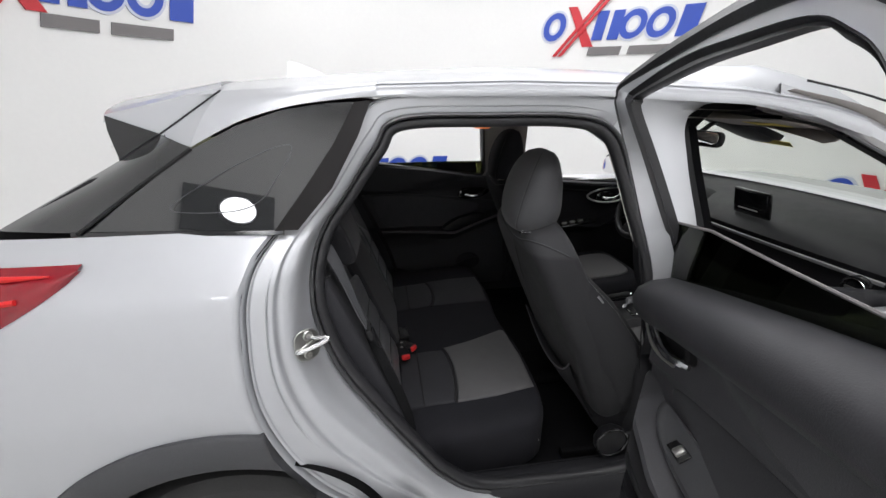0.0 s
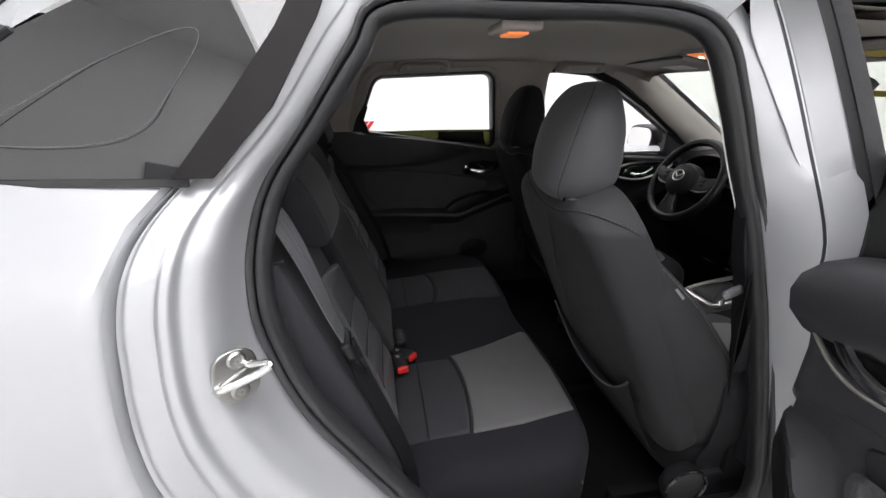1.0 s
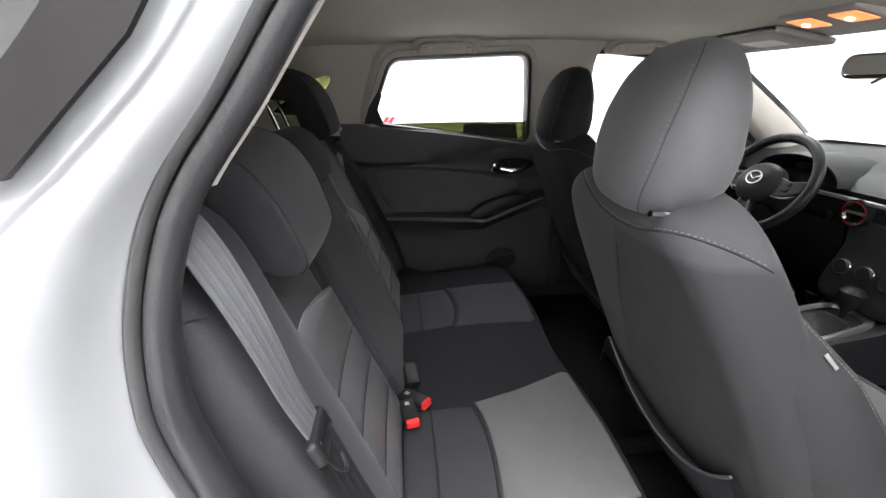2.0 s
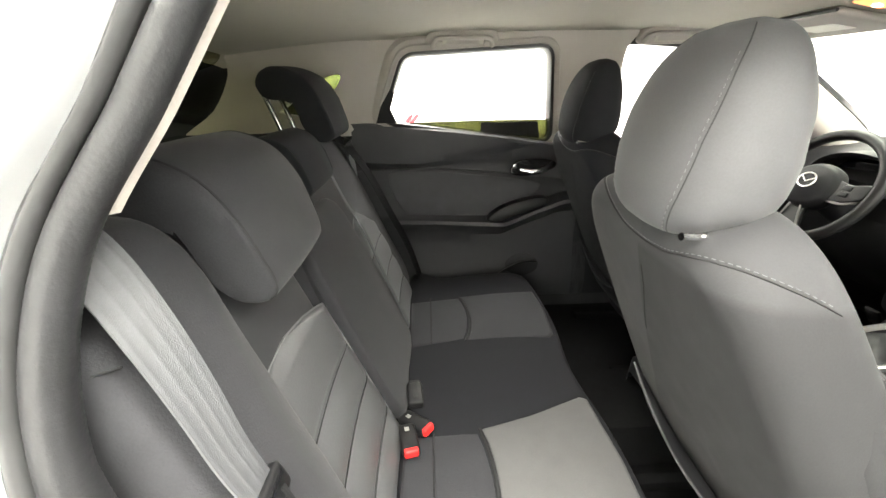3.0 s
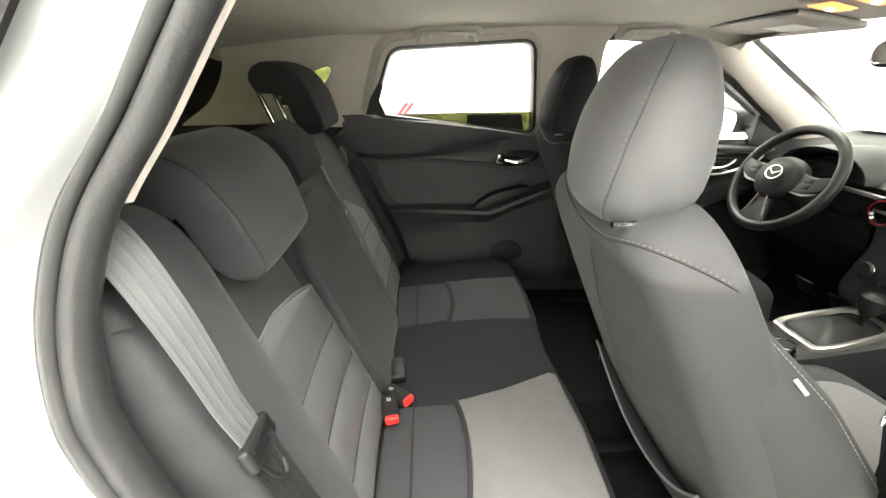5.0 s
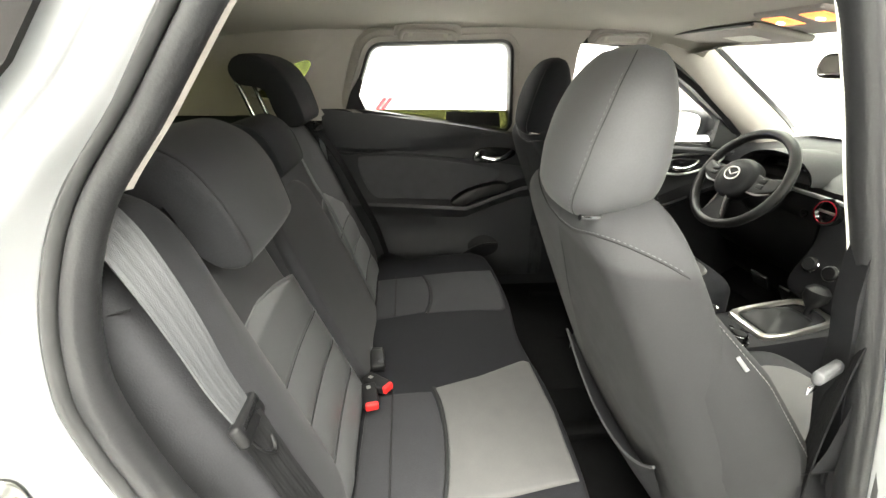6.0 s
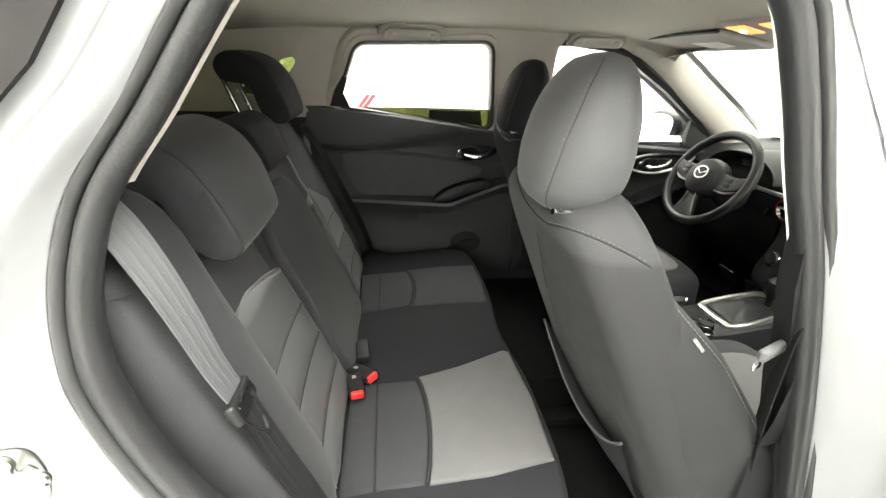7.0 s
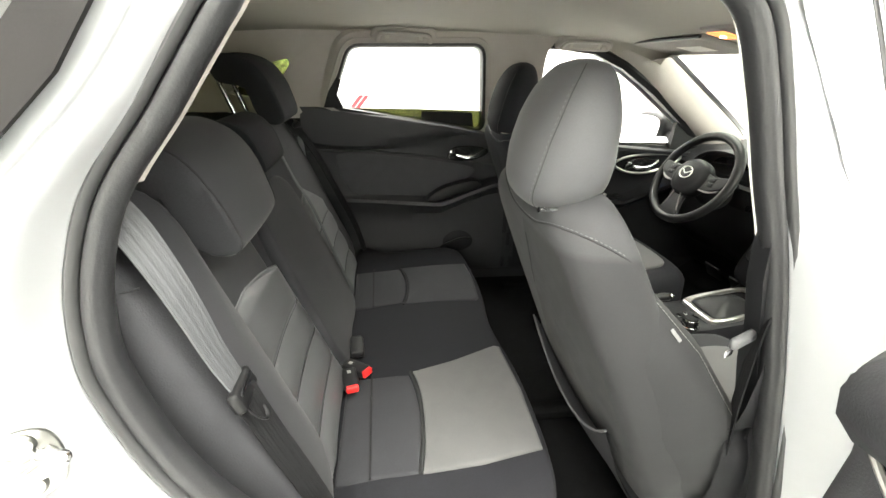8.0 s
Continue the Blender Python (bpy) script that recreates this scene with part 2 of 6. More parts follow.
def tube(pts, r=0.01, n=8, closed=False, flat=1.0):
    """A round or flattened bar along a line of points; r may be a list."""
    p = [Vector(q) for q in pts]
    m = len(p)
    rings, up = [], Vector((0.13, 0.21, 0.97))
    for i in range(m):
        a, b = (p[(i - 1) % m], p[(i + 1) % m]) if closed else (p[max(i - 1, 0)], p[min(i + 1, m - 1)])
        d = (b - a).normalized()
        s = d.cross(up)
        if s.length < 0.05:
            s = d.cross(Vector((1, 0, 0)))
        s.normalize()
        u = s.cross(d)
        rad = r[i] if isinstance(r, (list, tuple)) else r
        rings.append([p[i] + rad * (math.cos(2 * math.pi * k / n) * s + flat * math.sin(2 * math.pi * k / n) * u) for k in range(n)])
    if closed:
        rings.append(rings[0])
        bm = loft(rings)
        bmesh.ops.remove_doubles(bm, verts=bm.verts[:], dist=1e-6)
        return bm
    return loft(rings, True, True, True)


STRAP_SECTION = [(-1 + 2 * k / 32, 0.7 + (0.0, 0.0, 0.2, 0.3, 0.2, 0.0, 0.0, 0.0)[k % 8]) for k in range(33)] + [(1 - 2 * k / 32, -0.7 - (0.0, 0.0, 0.2, 0.3, 0.2, 0.0, 0.0, 0.0)[k % 8]) for k in range(33)]


def strap(pts, side, width=0.046, thick=0.0016):
    """A flat band along pts; side gives the direction of its width (one vector, or one for each point)."""
    p = [Vector(q) for q in pts]
    rings = []
    for i, q in enumerate(p):
        d = (p[min(i + 1, len(p) - 1)] - p[max(i - 1, 0)]).normalized()
        s = Vector(side[i] if isinstance(side[0], (list, tuple, Vector)) else side)
        s = (s - d * s.dot(d)).normalized()
        u = d.cross(s)
        w = width / 2
        rings.append([q + s * w * a + u * thick * b for a, b in STRAP_SECTION]) if width > 0.03 else rings.append([q + s * w * a + u * thick * b for a, b in ((-1, -0.6), (-0.9, -1), (-0.4, -0.8), (0, -0.6), (0.4, -0.8), (0.9, -1), (1, -0.6), (1, 0.6), (0.9, 1), (0.4, 0.8), (0, 0.6), (-0.4, 0.8), (-0.9, 1), (-1, 0.6))])
    return loft(rings, True, True, True)


def moved(bm, m):
    bmesh.ops.transform(bm, matrix=m, verts=bm.verts[:])
    return bm


def rbox(sx, sy, sz, r=0.01, seg=3, m=None):
    bm = bmesh.new()
    bmesh.ops.create_cube(bm, size=1)
    bmesh.ops.scale(bm, vec=(sx, sy, sz), verts=bm.verts[:])
    bmesh.ops.bevel(bm, geom=bm.edges[:] + bm.verts[:], offset=min(r, 0.49 * min(sx, sy, sz)), segments=seg, profile=0.5, affect="EDGES")
    return moved(bm, m) if m is not None else bm


def pad(outline, thick, m, edge=0.02, puff=0.01, back=True, n=5, back_edge=None, wav=None):
    """A cushion-like slab: an outline (u, v), its front at w = 0 rising by puff in the middle, rounded over edge, its back at w = -thick."""
    c = Vector((sum(q[0] for q in outline) / len(outline), sum(q[1] for q in outline) / len(outline)))
    size = sum((Vector(q[:2]) - c).length for q in outline) / len(outline)
    be = edge if back_edge is None else back_edge
    levels = []
    if back:
        levels.append((0.02, -thick))
        for k in range(n + 1):
            a = math.pi / 2 * k / n
            levels.append((1 - be / size * (1 - math.sin(a)), -thick + be * (1 - math.cos(a))))
    for k in range(n + 1):
        a = math.pi / 2 * k / n
        levels.append((1 - edge / size * (1 - math.cos(a)), -edge + edge * math.sin(a)))
    s0 = levels[-1][0]
    for k in range(1, 9):
        s = s0 * (1 - k / 8.2)
        levels.append((s, puff * (1 - (s / s0) ** 2)))
    rings = []
    for s, w in levels:
        ring = []
        for q in outline:
            u, v = c.x + (q[0] - c.x) * s, c.y + (q[1] - c.y) * s
            ring.append(m @ Vector((u, v, w + (wav(u, v) if wav else 0))))
        rings.append(ring)
    return loft(rings, True, back, True)


def basis(o, u, v):
    """A pose whose local x runs along u, y along v (made square), z out of the slab."""
    u, v = Vector(u).normalized(), Vector(v)
    v = (v - u * v.dot(u)).normalized()
    w = u.cross(v)
    return Matrix(((u.x, v.x, w.x, o[0]), (u.y, v.y, w.y, o[1]), (u.z, v.z, w.z, o[2]), (0, 0, 0, 1)))


def rrect(w, h, r, n=5, cx=0.0, cy=0.0):
    out = []
    for qx, qy, a0 in ((1, 1, 0), (-1, 1, 90), (-1, -1, 180), (1, -1, 270)):
        for k in range(n + 1):
            a = radians(a0 + 90 * k / n)
            out.append((cx + qx * (w / 2 - r) + r * math.cos(a), cy + qy * (h / 2 - r) + r * math.sin(a)))
    return out


def revolve(profile, n=32, m=None):
    bm = loft([[Vector((r * math.cos(2 * math.pi * k / n), r * math.sin(2 * math.pi * k / n), z)) for k in range(n)] for r, z in profile], True, True, True)
    return moved(bm, m) if m is not None else bm


def joined(*bms):
    """Several bmeshes that make one part."""
    out = bms[0]
    for b in bms[1:]:
        me = bpy.data.meshes.new("tmp")
        b.to_mesh(me)
        b.free()
        out.from_mesh(me)
        bpy.data.meshes.remove(me)
    return out


def rpoly(pts, r=0.02, n=4, sub=3):
    """A polygon with rounded corners and evenly split sides."""
    p = [Vector((a, b, 0)) for a, b in pts]
    out = []
    m = len(p)
    for i in range(m):
        a, b, c = p[i - 1], p[i], p[(i + 1) % m]
        ra = min(r, 0.45 * (a - b).length, 0.45 * (c - b).length)
        s, e = b + (a - b).normalized() * ra, b + (c - b).normalized() * ra
        for k in range(n + 1):
            t = k / n
            out.append(s * (1 - t) ** 2 + b * 2 * t * (1 - t) + e * t * t)
        nxt = c + (b - c).normalized() * min(r, 0.45 * (c - b).length)
        for k in range(1, sub):
            out.append(e.lerp(nxt, k / sub))
    return [(q.x, q.y) for q in out]


def snapped(line, surfaces, centre, lift=0.0006):
    """The points of a line laid onto the outside of some mesh objects, seen from their centre outwards."""
    trees = []
    for ob in surfaces:
        bm = bmesh.new()
        bm.from_mesh(ob.data)
        trees.append(BVHTree.FromBMesh(bm))
        bm.free()
    out = []
    for q in line:
        q = Vector(q)
        d = (q - Vector(centre)).normalized()
        best = None
        for tree in trees:
            hit = tree.ray_cast(q + d * 0.2, -d, 0.4)[0]
            if hit is not None and (best is None or (hit - q).dot(d) > (best - q).dot(d)):
                best = hit
        out.append((best if best is not None else q) + d * lift)
    return out


def stitches(name, line, r, material, parent, every=0.007, length=0.55):
    """Short threads along a line."""
    total, run = 0.0, [0.0]
    for a, b in zip(line, line[1:]):
        total += (b - a).length
        run.append(total)

    def at(d):
        for i in range(len(line) - 1):
            if d <= run[i + 1]:
                return line[i].lerp(line[i + 1], (d - run[i]) / max(1e-9, run[i + 1] - run[i]))
        return line[-1]
    for k in range(int(total / every)):
        part(name, tube([at(k * every), at((k + length) * every)], r, 4), material, parent)


def lerp(a, b, t):
    return a + (b - a) * t


def interp(x, table):
    if x <= table[0][0]:
        return table[0][1]
    for (x0, y0), (x1, y1) in zip(table, table[1:]):
        if x <= x1:
            return lerp(y0, y1, (x - x0) / (x1 - x0))
    return table[-1][1]


# ---- the studio ----
def round_wall():
    n = 96
    rings = []
    for r, z in ((ROOM_R - 0.55, 0.0), (ROOM_R - 0.38, 0.03), (ROOM_R - 0.2, 0.11), (ROOM_R - 0.08, 0.24), (ROOM_R - 0.02, 0.4), (ROOM_R, 0.6), (ROOM_R, ROOM_H), (ROOM_R + 0.12, ROOM_H), (ROOM_R + 0.12, -0.1), (ROOM_R - 0.55, -0.1)):
        rings.append([Vector((ROOM[0] + r * math.cos(2 * math.pi * k / n), ROOM[1] + r * math.sin(2 * math.pi * k / n), z)) for k in range(n)])
    return loft(rings)


tagged(part("wall_round", round_wall(), WALL), "white curved seamless studio wall round the car", "wall", kind="structure")
tagged(part("floor", revolve([(0.01, -0.1), (ROOM_R - 0.5, -0.1), (ROOM_R - 0.5, 0.002), (0.01, 0.002)], 64, Matrix.Translation((*ROOM, 0))), FLOOR, None, smooth=False), "smooth near-white studio floor under the car", "floor", kind="structure")
tagged(part("ceiling", revolve([(0.01, ROOM_H), (ROOM_R + 0.1, ROOM_H), (ROOM_R + 0.1, ROOM_H + 0.1), (0.01, ROOM_H + 0.1)], 64, Matrix.Translation((*ROOM, 0))), CEIL, None, smooth=False), "flat white ceiling over the studio", "ceiling", kind="structure")
for px, py in PANELS:
    lamp = thing("ceiling_light", "oblong white lit ceiling panel in a slim frame", "ceiling light", "panels of the ceiling", (px, py, ROOM_H))
    part("frame", loft([[Vector((a * (0.60 + s), b * (1.10 + s), z)) for a, b in ((1, 1), (-1, 1), (-1, -1), (1, -1))] for s, z in ((0.02, 0.0), (0.02, -0.03), (-0.01, -0.03), (-0.01, -0.01))]), SATIN_METAL, lamp, smooth=False)
    part("diffuser", rbox(1.18, 2.18, 0.006, 0.002, 1, pose(0, 0, -0.012)), PANEL_ON, lamp, smooth=False)


def on_wall(az, z, out=0.0):
    a = radians(az)
    return Vector((ROOM[0] + (ROOM_R - out) * math.cos(a), ROOM[1] + (ROOM_R - out) * math.sin(a), z))


def wall_shape(poly, az0, z0, thick=0.012, lift=0.003):
    """A flat sign shape bent onto the round wall; poly in metres, u to the viewer's right, v up."""
    front = [on_wall(az0 - math.degrees(u / ROOM_R), z0 + v, lift + thick) for u, v in poly]
    back = [on_wall(az0 - math.degrees(u / ROOM_R), z0 + v, lift) for u, v in poly]
    return loft([back, front], True, True, True)


def ring_shape(cx, cy, rx, ry, w, az0, z0, thick=0.012, lift=0.003, n=28, slant=0.22):
    rows = []
    for s, t in ((1, lift), (1, lift + thick), (0, lift + thick), (0, lift)):
        row = []
        for k in range(n):
            a = 2 * math.pi * k / n
            u, v = (rx - (0 if s else w)) * math.cos(a), (ry - (0 if s else w)) * math.sin(a)
            row.append(on_wall(az0 - math.degrees((cx + u + slant * v) / ROOM_R), z0 + cy + v, t))
        rows.append(row)
    rows.append(rows[0])
    return loft(rows)


def wall_sign(az, z, s=1.0):
    """A company sign drawn as plain shapes: blue rounded shapes, a red cross stroke and grey bars."""
    root = thing("wall_sign", "blue, red and grey raised company sign on the white wall", "sign", "signs on the wall", on_wall(az, z))
    inv = Matrix.Translation(-on_wall(az, z))
    h = 0.30 * s
    x = 0.0
    for i, (kind, w) in enumerate((("o", 0.27), ("x", 0.30), ("m", 0.34), ("o", 0.30), ("o", 0.30), ("r", 0.24))):
        w *= s
        if kind == "o":
            for mt, lift, grow in ((SIGNEDGE, 0.002, 0.022), (BLUE, 0.006, 0.0)):
                part("rounded_shape", moved(ring_shape(x + w * 0.48, h / 2, w * 0.46 + grow, h / 2 + grow, 0.065 * s + 2 * grow, az, z, 0.012, lift), inv), mt, root)
        elif kind == "x":
            part("slash", moved(wall_shape([(x + 0.02 * s, h * 1.18), (x + 0.12 * s, h * 1.18), (x + w + 0.03 * s, -h * 0.22), (x + w - 0.09 * s, -h * 0.22)], az, z, 0.014, 0.005), inv), SIGNRED, root)
            for d in (0.0, 0.065):
                part("stripe", moved(wall_shape([(x - (0.13 - d) * s, -h * 0.55), (x - (0.085 - d) * s, -h * 0.55), (x + (0.50 + d) * s, h * 1.75), (x + (0.455 + d) * s, h * 1.75)], az, z, 0.016, 0.01), inv), SIGNRED, root)
        else:
            for k in ((0.02, 0.12), (0.19, 0.12)) if kind == "m" else ((0.02, 0.19),):
                part("slanted_block", moved(wall_shape([(x + k[0] * s, 0), (x + (k[0] + k[1]) * s, 0), (x + (k[0] + k[1]) * s + 0.06 * s, h), (x + k[0] * s + 0.06 * s, h)], az, z, 0.012, 0.006), inv), BLUE, root)
        x += w * 0.93
    for k, (u0, u1) in enumerate(((0.52, 0.88), (0.96, 1.42))):
        part("grey_bar", moved(wall_shape([(u0 * s, -0.16 * s), (u1 * s, -0.16 * s), (u1 * s + 0.02, -0.07 * s), (u0 * s + 0.02, -0.07 * s)], az, z, 0.012, 0.004), inv), SIGNGREY, root)


for az, z in ((73.0, 2.09), (155.5, 2.09), (115.5, 0.445), (28.0, 0.45)):
    wall_sign(az, z)

# a dark doorway behind the camera with a round lit panel on a stand
LA = math.degrees(math.atan2(-3.13, -2.14))
lamp_at = on_wall(LA, 2.12, 0.10)
wall_lamp = thing("round_studio_light", "round lit photo light on a black board fixed to the wall", "studio light", "", lamp_at)
LM = basis((0, 0, 0), (-math.sin(radians(LA)), math.cos(radians(LA)), 0), (0, 0, 1))
LM = LM @ Matrix.Diagonal((1, 1, -1, 1)) if (LM.to_3x3() @ Vector((0, 0, 1))).dot(Vector((2.25, 3.05, 0))) < 0 else LM
part("board", moved(rbox(0.66, 0.36, 0.03, 0.008, 2, pose(-0.04, 0.0, -0.06)), LM), SATIN_BLACK, wall_lamp, "black backing board", smooth=False)
part("lit_disc", moved(revolve([(0.01, 0.0), (0.125, 0.0), (0.13, 0.008), (0.125, 0.02), (0.01, 0.022)], 48), LM @ Matrix.Diagonal((1, 0.8, 1, 1))), DISC_ON, wall_lamp, "glowing white disc")
part("rim", moved(revolve([(0.132, -0.04), (0.146, -0.04), (0.146, 0.02), (0.132, 0.02), (0.132, -0.04)], 48), LM @ Matrix.Diagonal((1, 0.8, 1, 1))), SATIN_BLACK, wall_lamp)

# ---- the car's shell ----
SEAL_BULGE = [(0.45, 0.0), (0.62, 0.7), (0.80, 1.0), (1.0, 1.0), (1.10, 0.6), (1.20, 0.1), (1.25, 0.0)]


def SEAL_Y(z, x=1.0):
    """The plane of the door seal; its rear lower stretch stands further out."""
    return -0.72 + 0.10 * (z - 0.58) - 0.036 * interp(z, SEAL_BULGE) * min(1.0, max(0.0, (0.30 - x) / 0.2))



SKIN = [(0.25, -0.80), (0.45, -0.84), (0.70, -0.868), (0.85, -0.875), (0.97, -0.865), (1.04, -0.852), (1.10, -0.835), (1.15, -0.80), (1.20, -0.757), (1.30, -0.718), (1.42, -0.684), (1.47, -0.662)]
RING_IN = [(0.05, 1.405), (0.25, 1.412), (0.465, 1.408), (0.552, 1.375), (0.598, 1.29), (0.640, 1.18), (0.684, 1.07), (0.727, 0.93), (0.755, 0.82), (0.796, 0.63), (0.815, 0.48), (0.785, 0.41), (0.65, 0.385), (0.45, 0.385), (0.25, 0.40), (0.14, 0.47), (0.058, 0.59), (-0.037, 0.735), (-0.108, 0.85), (-0.148, 0.965), (-0.157, 1.05), (-0.145, 1.125), (-0.12, 1.185), (-0.072, 1.25), (0.0, 1.35)]
RING_OUT = [(0.03, 1.462), (0.25, 1.468), (0.48, 1.464), (0.594, 1.43), (0.656, 1.31), (0.700, 1.19), (0.743, 1.075), (0.787, 0.935), (0.815, 0.82), (0.856, 0.63), (0.88, 0.46), (0.825, 0.345), (0.66, 0.325), (0.45, 0.32), (0.24, 0.33), (0.09, 0.37), (-0.03, 0.45), (-0.17, 0.58), (-0.25, 0.73), (-0.285, 0.87), (-0.287, 1.0), (-0.280, 1.09), (-0.248, 1.165), (-0.132, 1.285), (-0.04, 1.42)]
AXLE = (-0.38, 0.33)


def skin_y(x, z):
    return interp(z, SKIN) + 0.30 * max(0.0, -x - 0.55) ** 2


def shut_x(z):
    """The rear shut line of the right rear door."""
    return interp(z, [(0.32, 0.2), (0.37, 0.09), (0.45, -0.03), (0.58, -0.17), (0.73, -0.25), (0.87, -0.285), (1.0, -0.287), (1.09, -0.280), (1.165, -0.248), (1.21, -0.205)])


car = thing("car_body", "silver-white compact crossover body with its rear door open", "car", "", (0, 0, 0))
ring_in = [Vector((q.x, SEAL_Y(q.y, q.x), q.y)) for q in catmull([Vector((a, b, 0)) for a, b in RING_IN], 6)]
ring_out = []
for q in catmull([Vector((a, b, 0)) for a, b in RING_OUT], 6):
    front = min(1.0, max(0.0, (q.x - 0.5) / 0.1)) if q.y < 1.44 else 0.0
    ring_out.append(Vector((q.x, skin_y(q.x, q.y) + 0.055 * front, q.y)))


JAMB = catmull([Vector((t, f, 0)) for t, f in ((-0.05, -0.12), (0.0, 0.0), (0.05, 0.03), (0.12, 0.12), (0.18, 0.30), (0.24, 0.50), (0.32, 0.635), (0.42, 0.695), (0.50, 0.72), (0.535, 0.745), (0.553, 0.80), (0.572, 0.828), (0.61, 0.84), (0.70, 0.858), (0.80, 0.872), (0.885, 0.885), (0.905, 0.915), (0.93, 0.935))], 4, False)
JAMB_STEPS = [(q.x, q.y) for q in JAMB] + [(0.945, 0.78), (0.962, 0.76), (0.98, 0.97), (1.0, 1.0)]


def jamb_depth(a, t):
    """How far the jamb has come from the seal's plane to the skin's, at t across it."""
    f = interp(t, JAMB_STEPS)
    ahead = min(1.0, max(0.0, (a.x - 0.45) / 0.08))
    bead = 0.028 * math.exp(-((t - 0.658) / 0.011) ** 2) * min(1.0, max(0.0, (a.z - 0.80) / 0.10)) * min(1.0, max(0.0, (1.16 - a.z) / 0.06))
    return lerp(f + bead, min(1.0, max(-0.12, 1.25 * t - 0.25 * t * t)), ahead)


def jamb(side=1):
    rows = []
    for t in sorted([q[0] for q in JAMB_STEPS] + [0.640, 0.646, 0.652, 0.658, 0.664, 0.670, 0.676]):
        row = []
        for a, b in zip(ring_in, ring_out):
            g = jamb_depth(a, t)
            row.append(Vector((lerp(a.x, b.x, t), side * lerp(a.y, b.y, g), lerp(a.z, b.z, t))))
        rows.append(row)
    return loft(rows)


part("door_jamb", jamb(), PAINT, car, "silver-white painted door opening")
part("door_jamb", jamb(-1), PAINT, car, "silver-white painted door opening")


def even(ring, step):
    """A closed ring resampled at an even step."""
    m = len(ring)
    gaps = [(ring[(i + 1) % m] - ring[i]).length for i in range(m)]
    total = sum(gaps)
    n = 2 * int(total / step / 2)
    out, i, run = [], 0, 0.0
    for k in range(n):
        d = total * k / n
        while run + gaps[i] < d:
            run += gaps[i]
            i += 1
        out.append(ring[i].lerp(ring[(i + 1) % m], (d - run) / gaps[i]))
    return out


SEAL_RING = even(ring_in, 0.0026)


def ribbed_seal(side=1):
    """The ribbed bulb of the door seal."""
    c = Vector((0.3, 0, 0.95))
    prof = ((-0.011, 0.016), (-0.016, 0.004), (-0.015, -0.008), (-0.009, -0.016), (-0.002, -0.019), (0.0035, -0.0175), (0.0075, -0.010), (0.009, 0.004))
    pts = SEAL_RING
    m = len(pts)
    rows = []
    for o, d in prof:
        row = []
        for i in range(m):
            t = (pts[(i + 1) % m] - pts[i - 1]).normalized()
            nrm = Vector((t.z, 0, -t.x))
            if nrm.dot(pts[i] - c) < 0:
                nrm = -nrm
            rib = 0.00014 * (1 if i % 2 else -1)
            p = pts[i] + nrm * (o + rib) + Vector((0, d - rib, 0))
            row.append(Vector((p.x, side * p.y, p.z)))
        rows.append(row)
    return loft(rows)


def seal_lip(side=1):
    """A smooth round lip on the painted flange close beside the seal."""
    c = Vector((0.3, 0, 0.95))
    m = len(ring_in)
    rows = [[] for _ in range(12)]
    for i in range(m):
        a = ring_in[i]
        d = (ring_in[(i + 1) % m] - ring_in[i - 1]).normalized()
        nrm = Vector((d.z, 0, -d.x))
        nrm = -nrm if nrm.dot(a - c) < 0 else nrm
        for k in range(12):
            w = 2 * math.pi * k / 12
            p = a + nrm * (0.0128 + 0.0056 * math.cos(w)) + Vector((0, 0.011 * math.sin(w) - 0.014, 0))
            rows[k].append(Vector((p.x, side * p.y, p.z)))
    return loft(rows + [rows[0]])


for s in (1, -1):
    part("seal_lip", seal_lip(s), SEAL_LIP, car, "smooth grey outer seal lip")
part("door_seal", ribbed_seal(), RUBBER, car, "ribbed black rubber seal")
part("door_seal", ribbed_seal(-1), RUBBER, car, "ribbed black rubber seal")


def quarter(side=1):
    bm = bmesh.new()
    zs = [0.30 + 0.907 * k / 40 for k in range(41)]
    grid = []
    for z in zs:
        x0 = shut_x(z) - 0.0045
        x1 = interp(z, [(0.3, -1.02), (0.6, -1.14), (0.95, -1.12), (1.1, -1.04), (1.21, -0.98)])
        row = []
        for k in range(45):
            f = (k / 44) ** 1.15
            x = lerp(x0, x1, f)
            lip = 0.010 * math.exp(-(x0 - x) / 0.004)
            row.append(bm.verts.new((x, side * (skin_y(x, z) + lip), z)))
        grid.append(row)
    for a, b in zip(grid, grid[1:]):
        for i in range(44):
            c = (a[i].co + a[i + 1].co + b[i].co + b[i + 1].co) / 4
            if math.hypot(c.x - AXLE[0], c.z - AXLE[1]) < 0.43:
                continue
            bm.faces.new((a[i], a[i + 1], b[i + 1], b[i]))
    return bm


part("quarter_panel", quarter(), PAINT, car, "silver-white rear quarter panel")
part("quarter_panel", quarter(-1), PAINT, car, "silver-white rear quarter panel")


def arch(side=1):
    rows = []
    for r, d in ((0.475, 0.012), (0.472, -0.008), (0.465, -0.014), (0.43, -0.02), (0.40, -0.02), (0.385, -0.012), (0.38, 0.03)):
        row = []
        for k in range(61):
            a = radians(-8 + 196 * k / 60)
            x, z = AXLE[0] + r * math.cos(a), max(0.16, AXLE[1] + r * math.sin(a))
            x = min(x, shut_x(max(z, 0.33)) - 0.006) if z > 0.5 else x
            row.append(Vector((x, side * (skin_y(x, z) + d), z)))
        rows.append(row)
    return loft(rows, False)


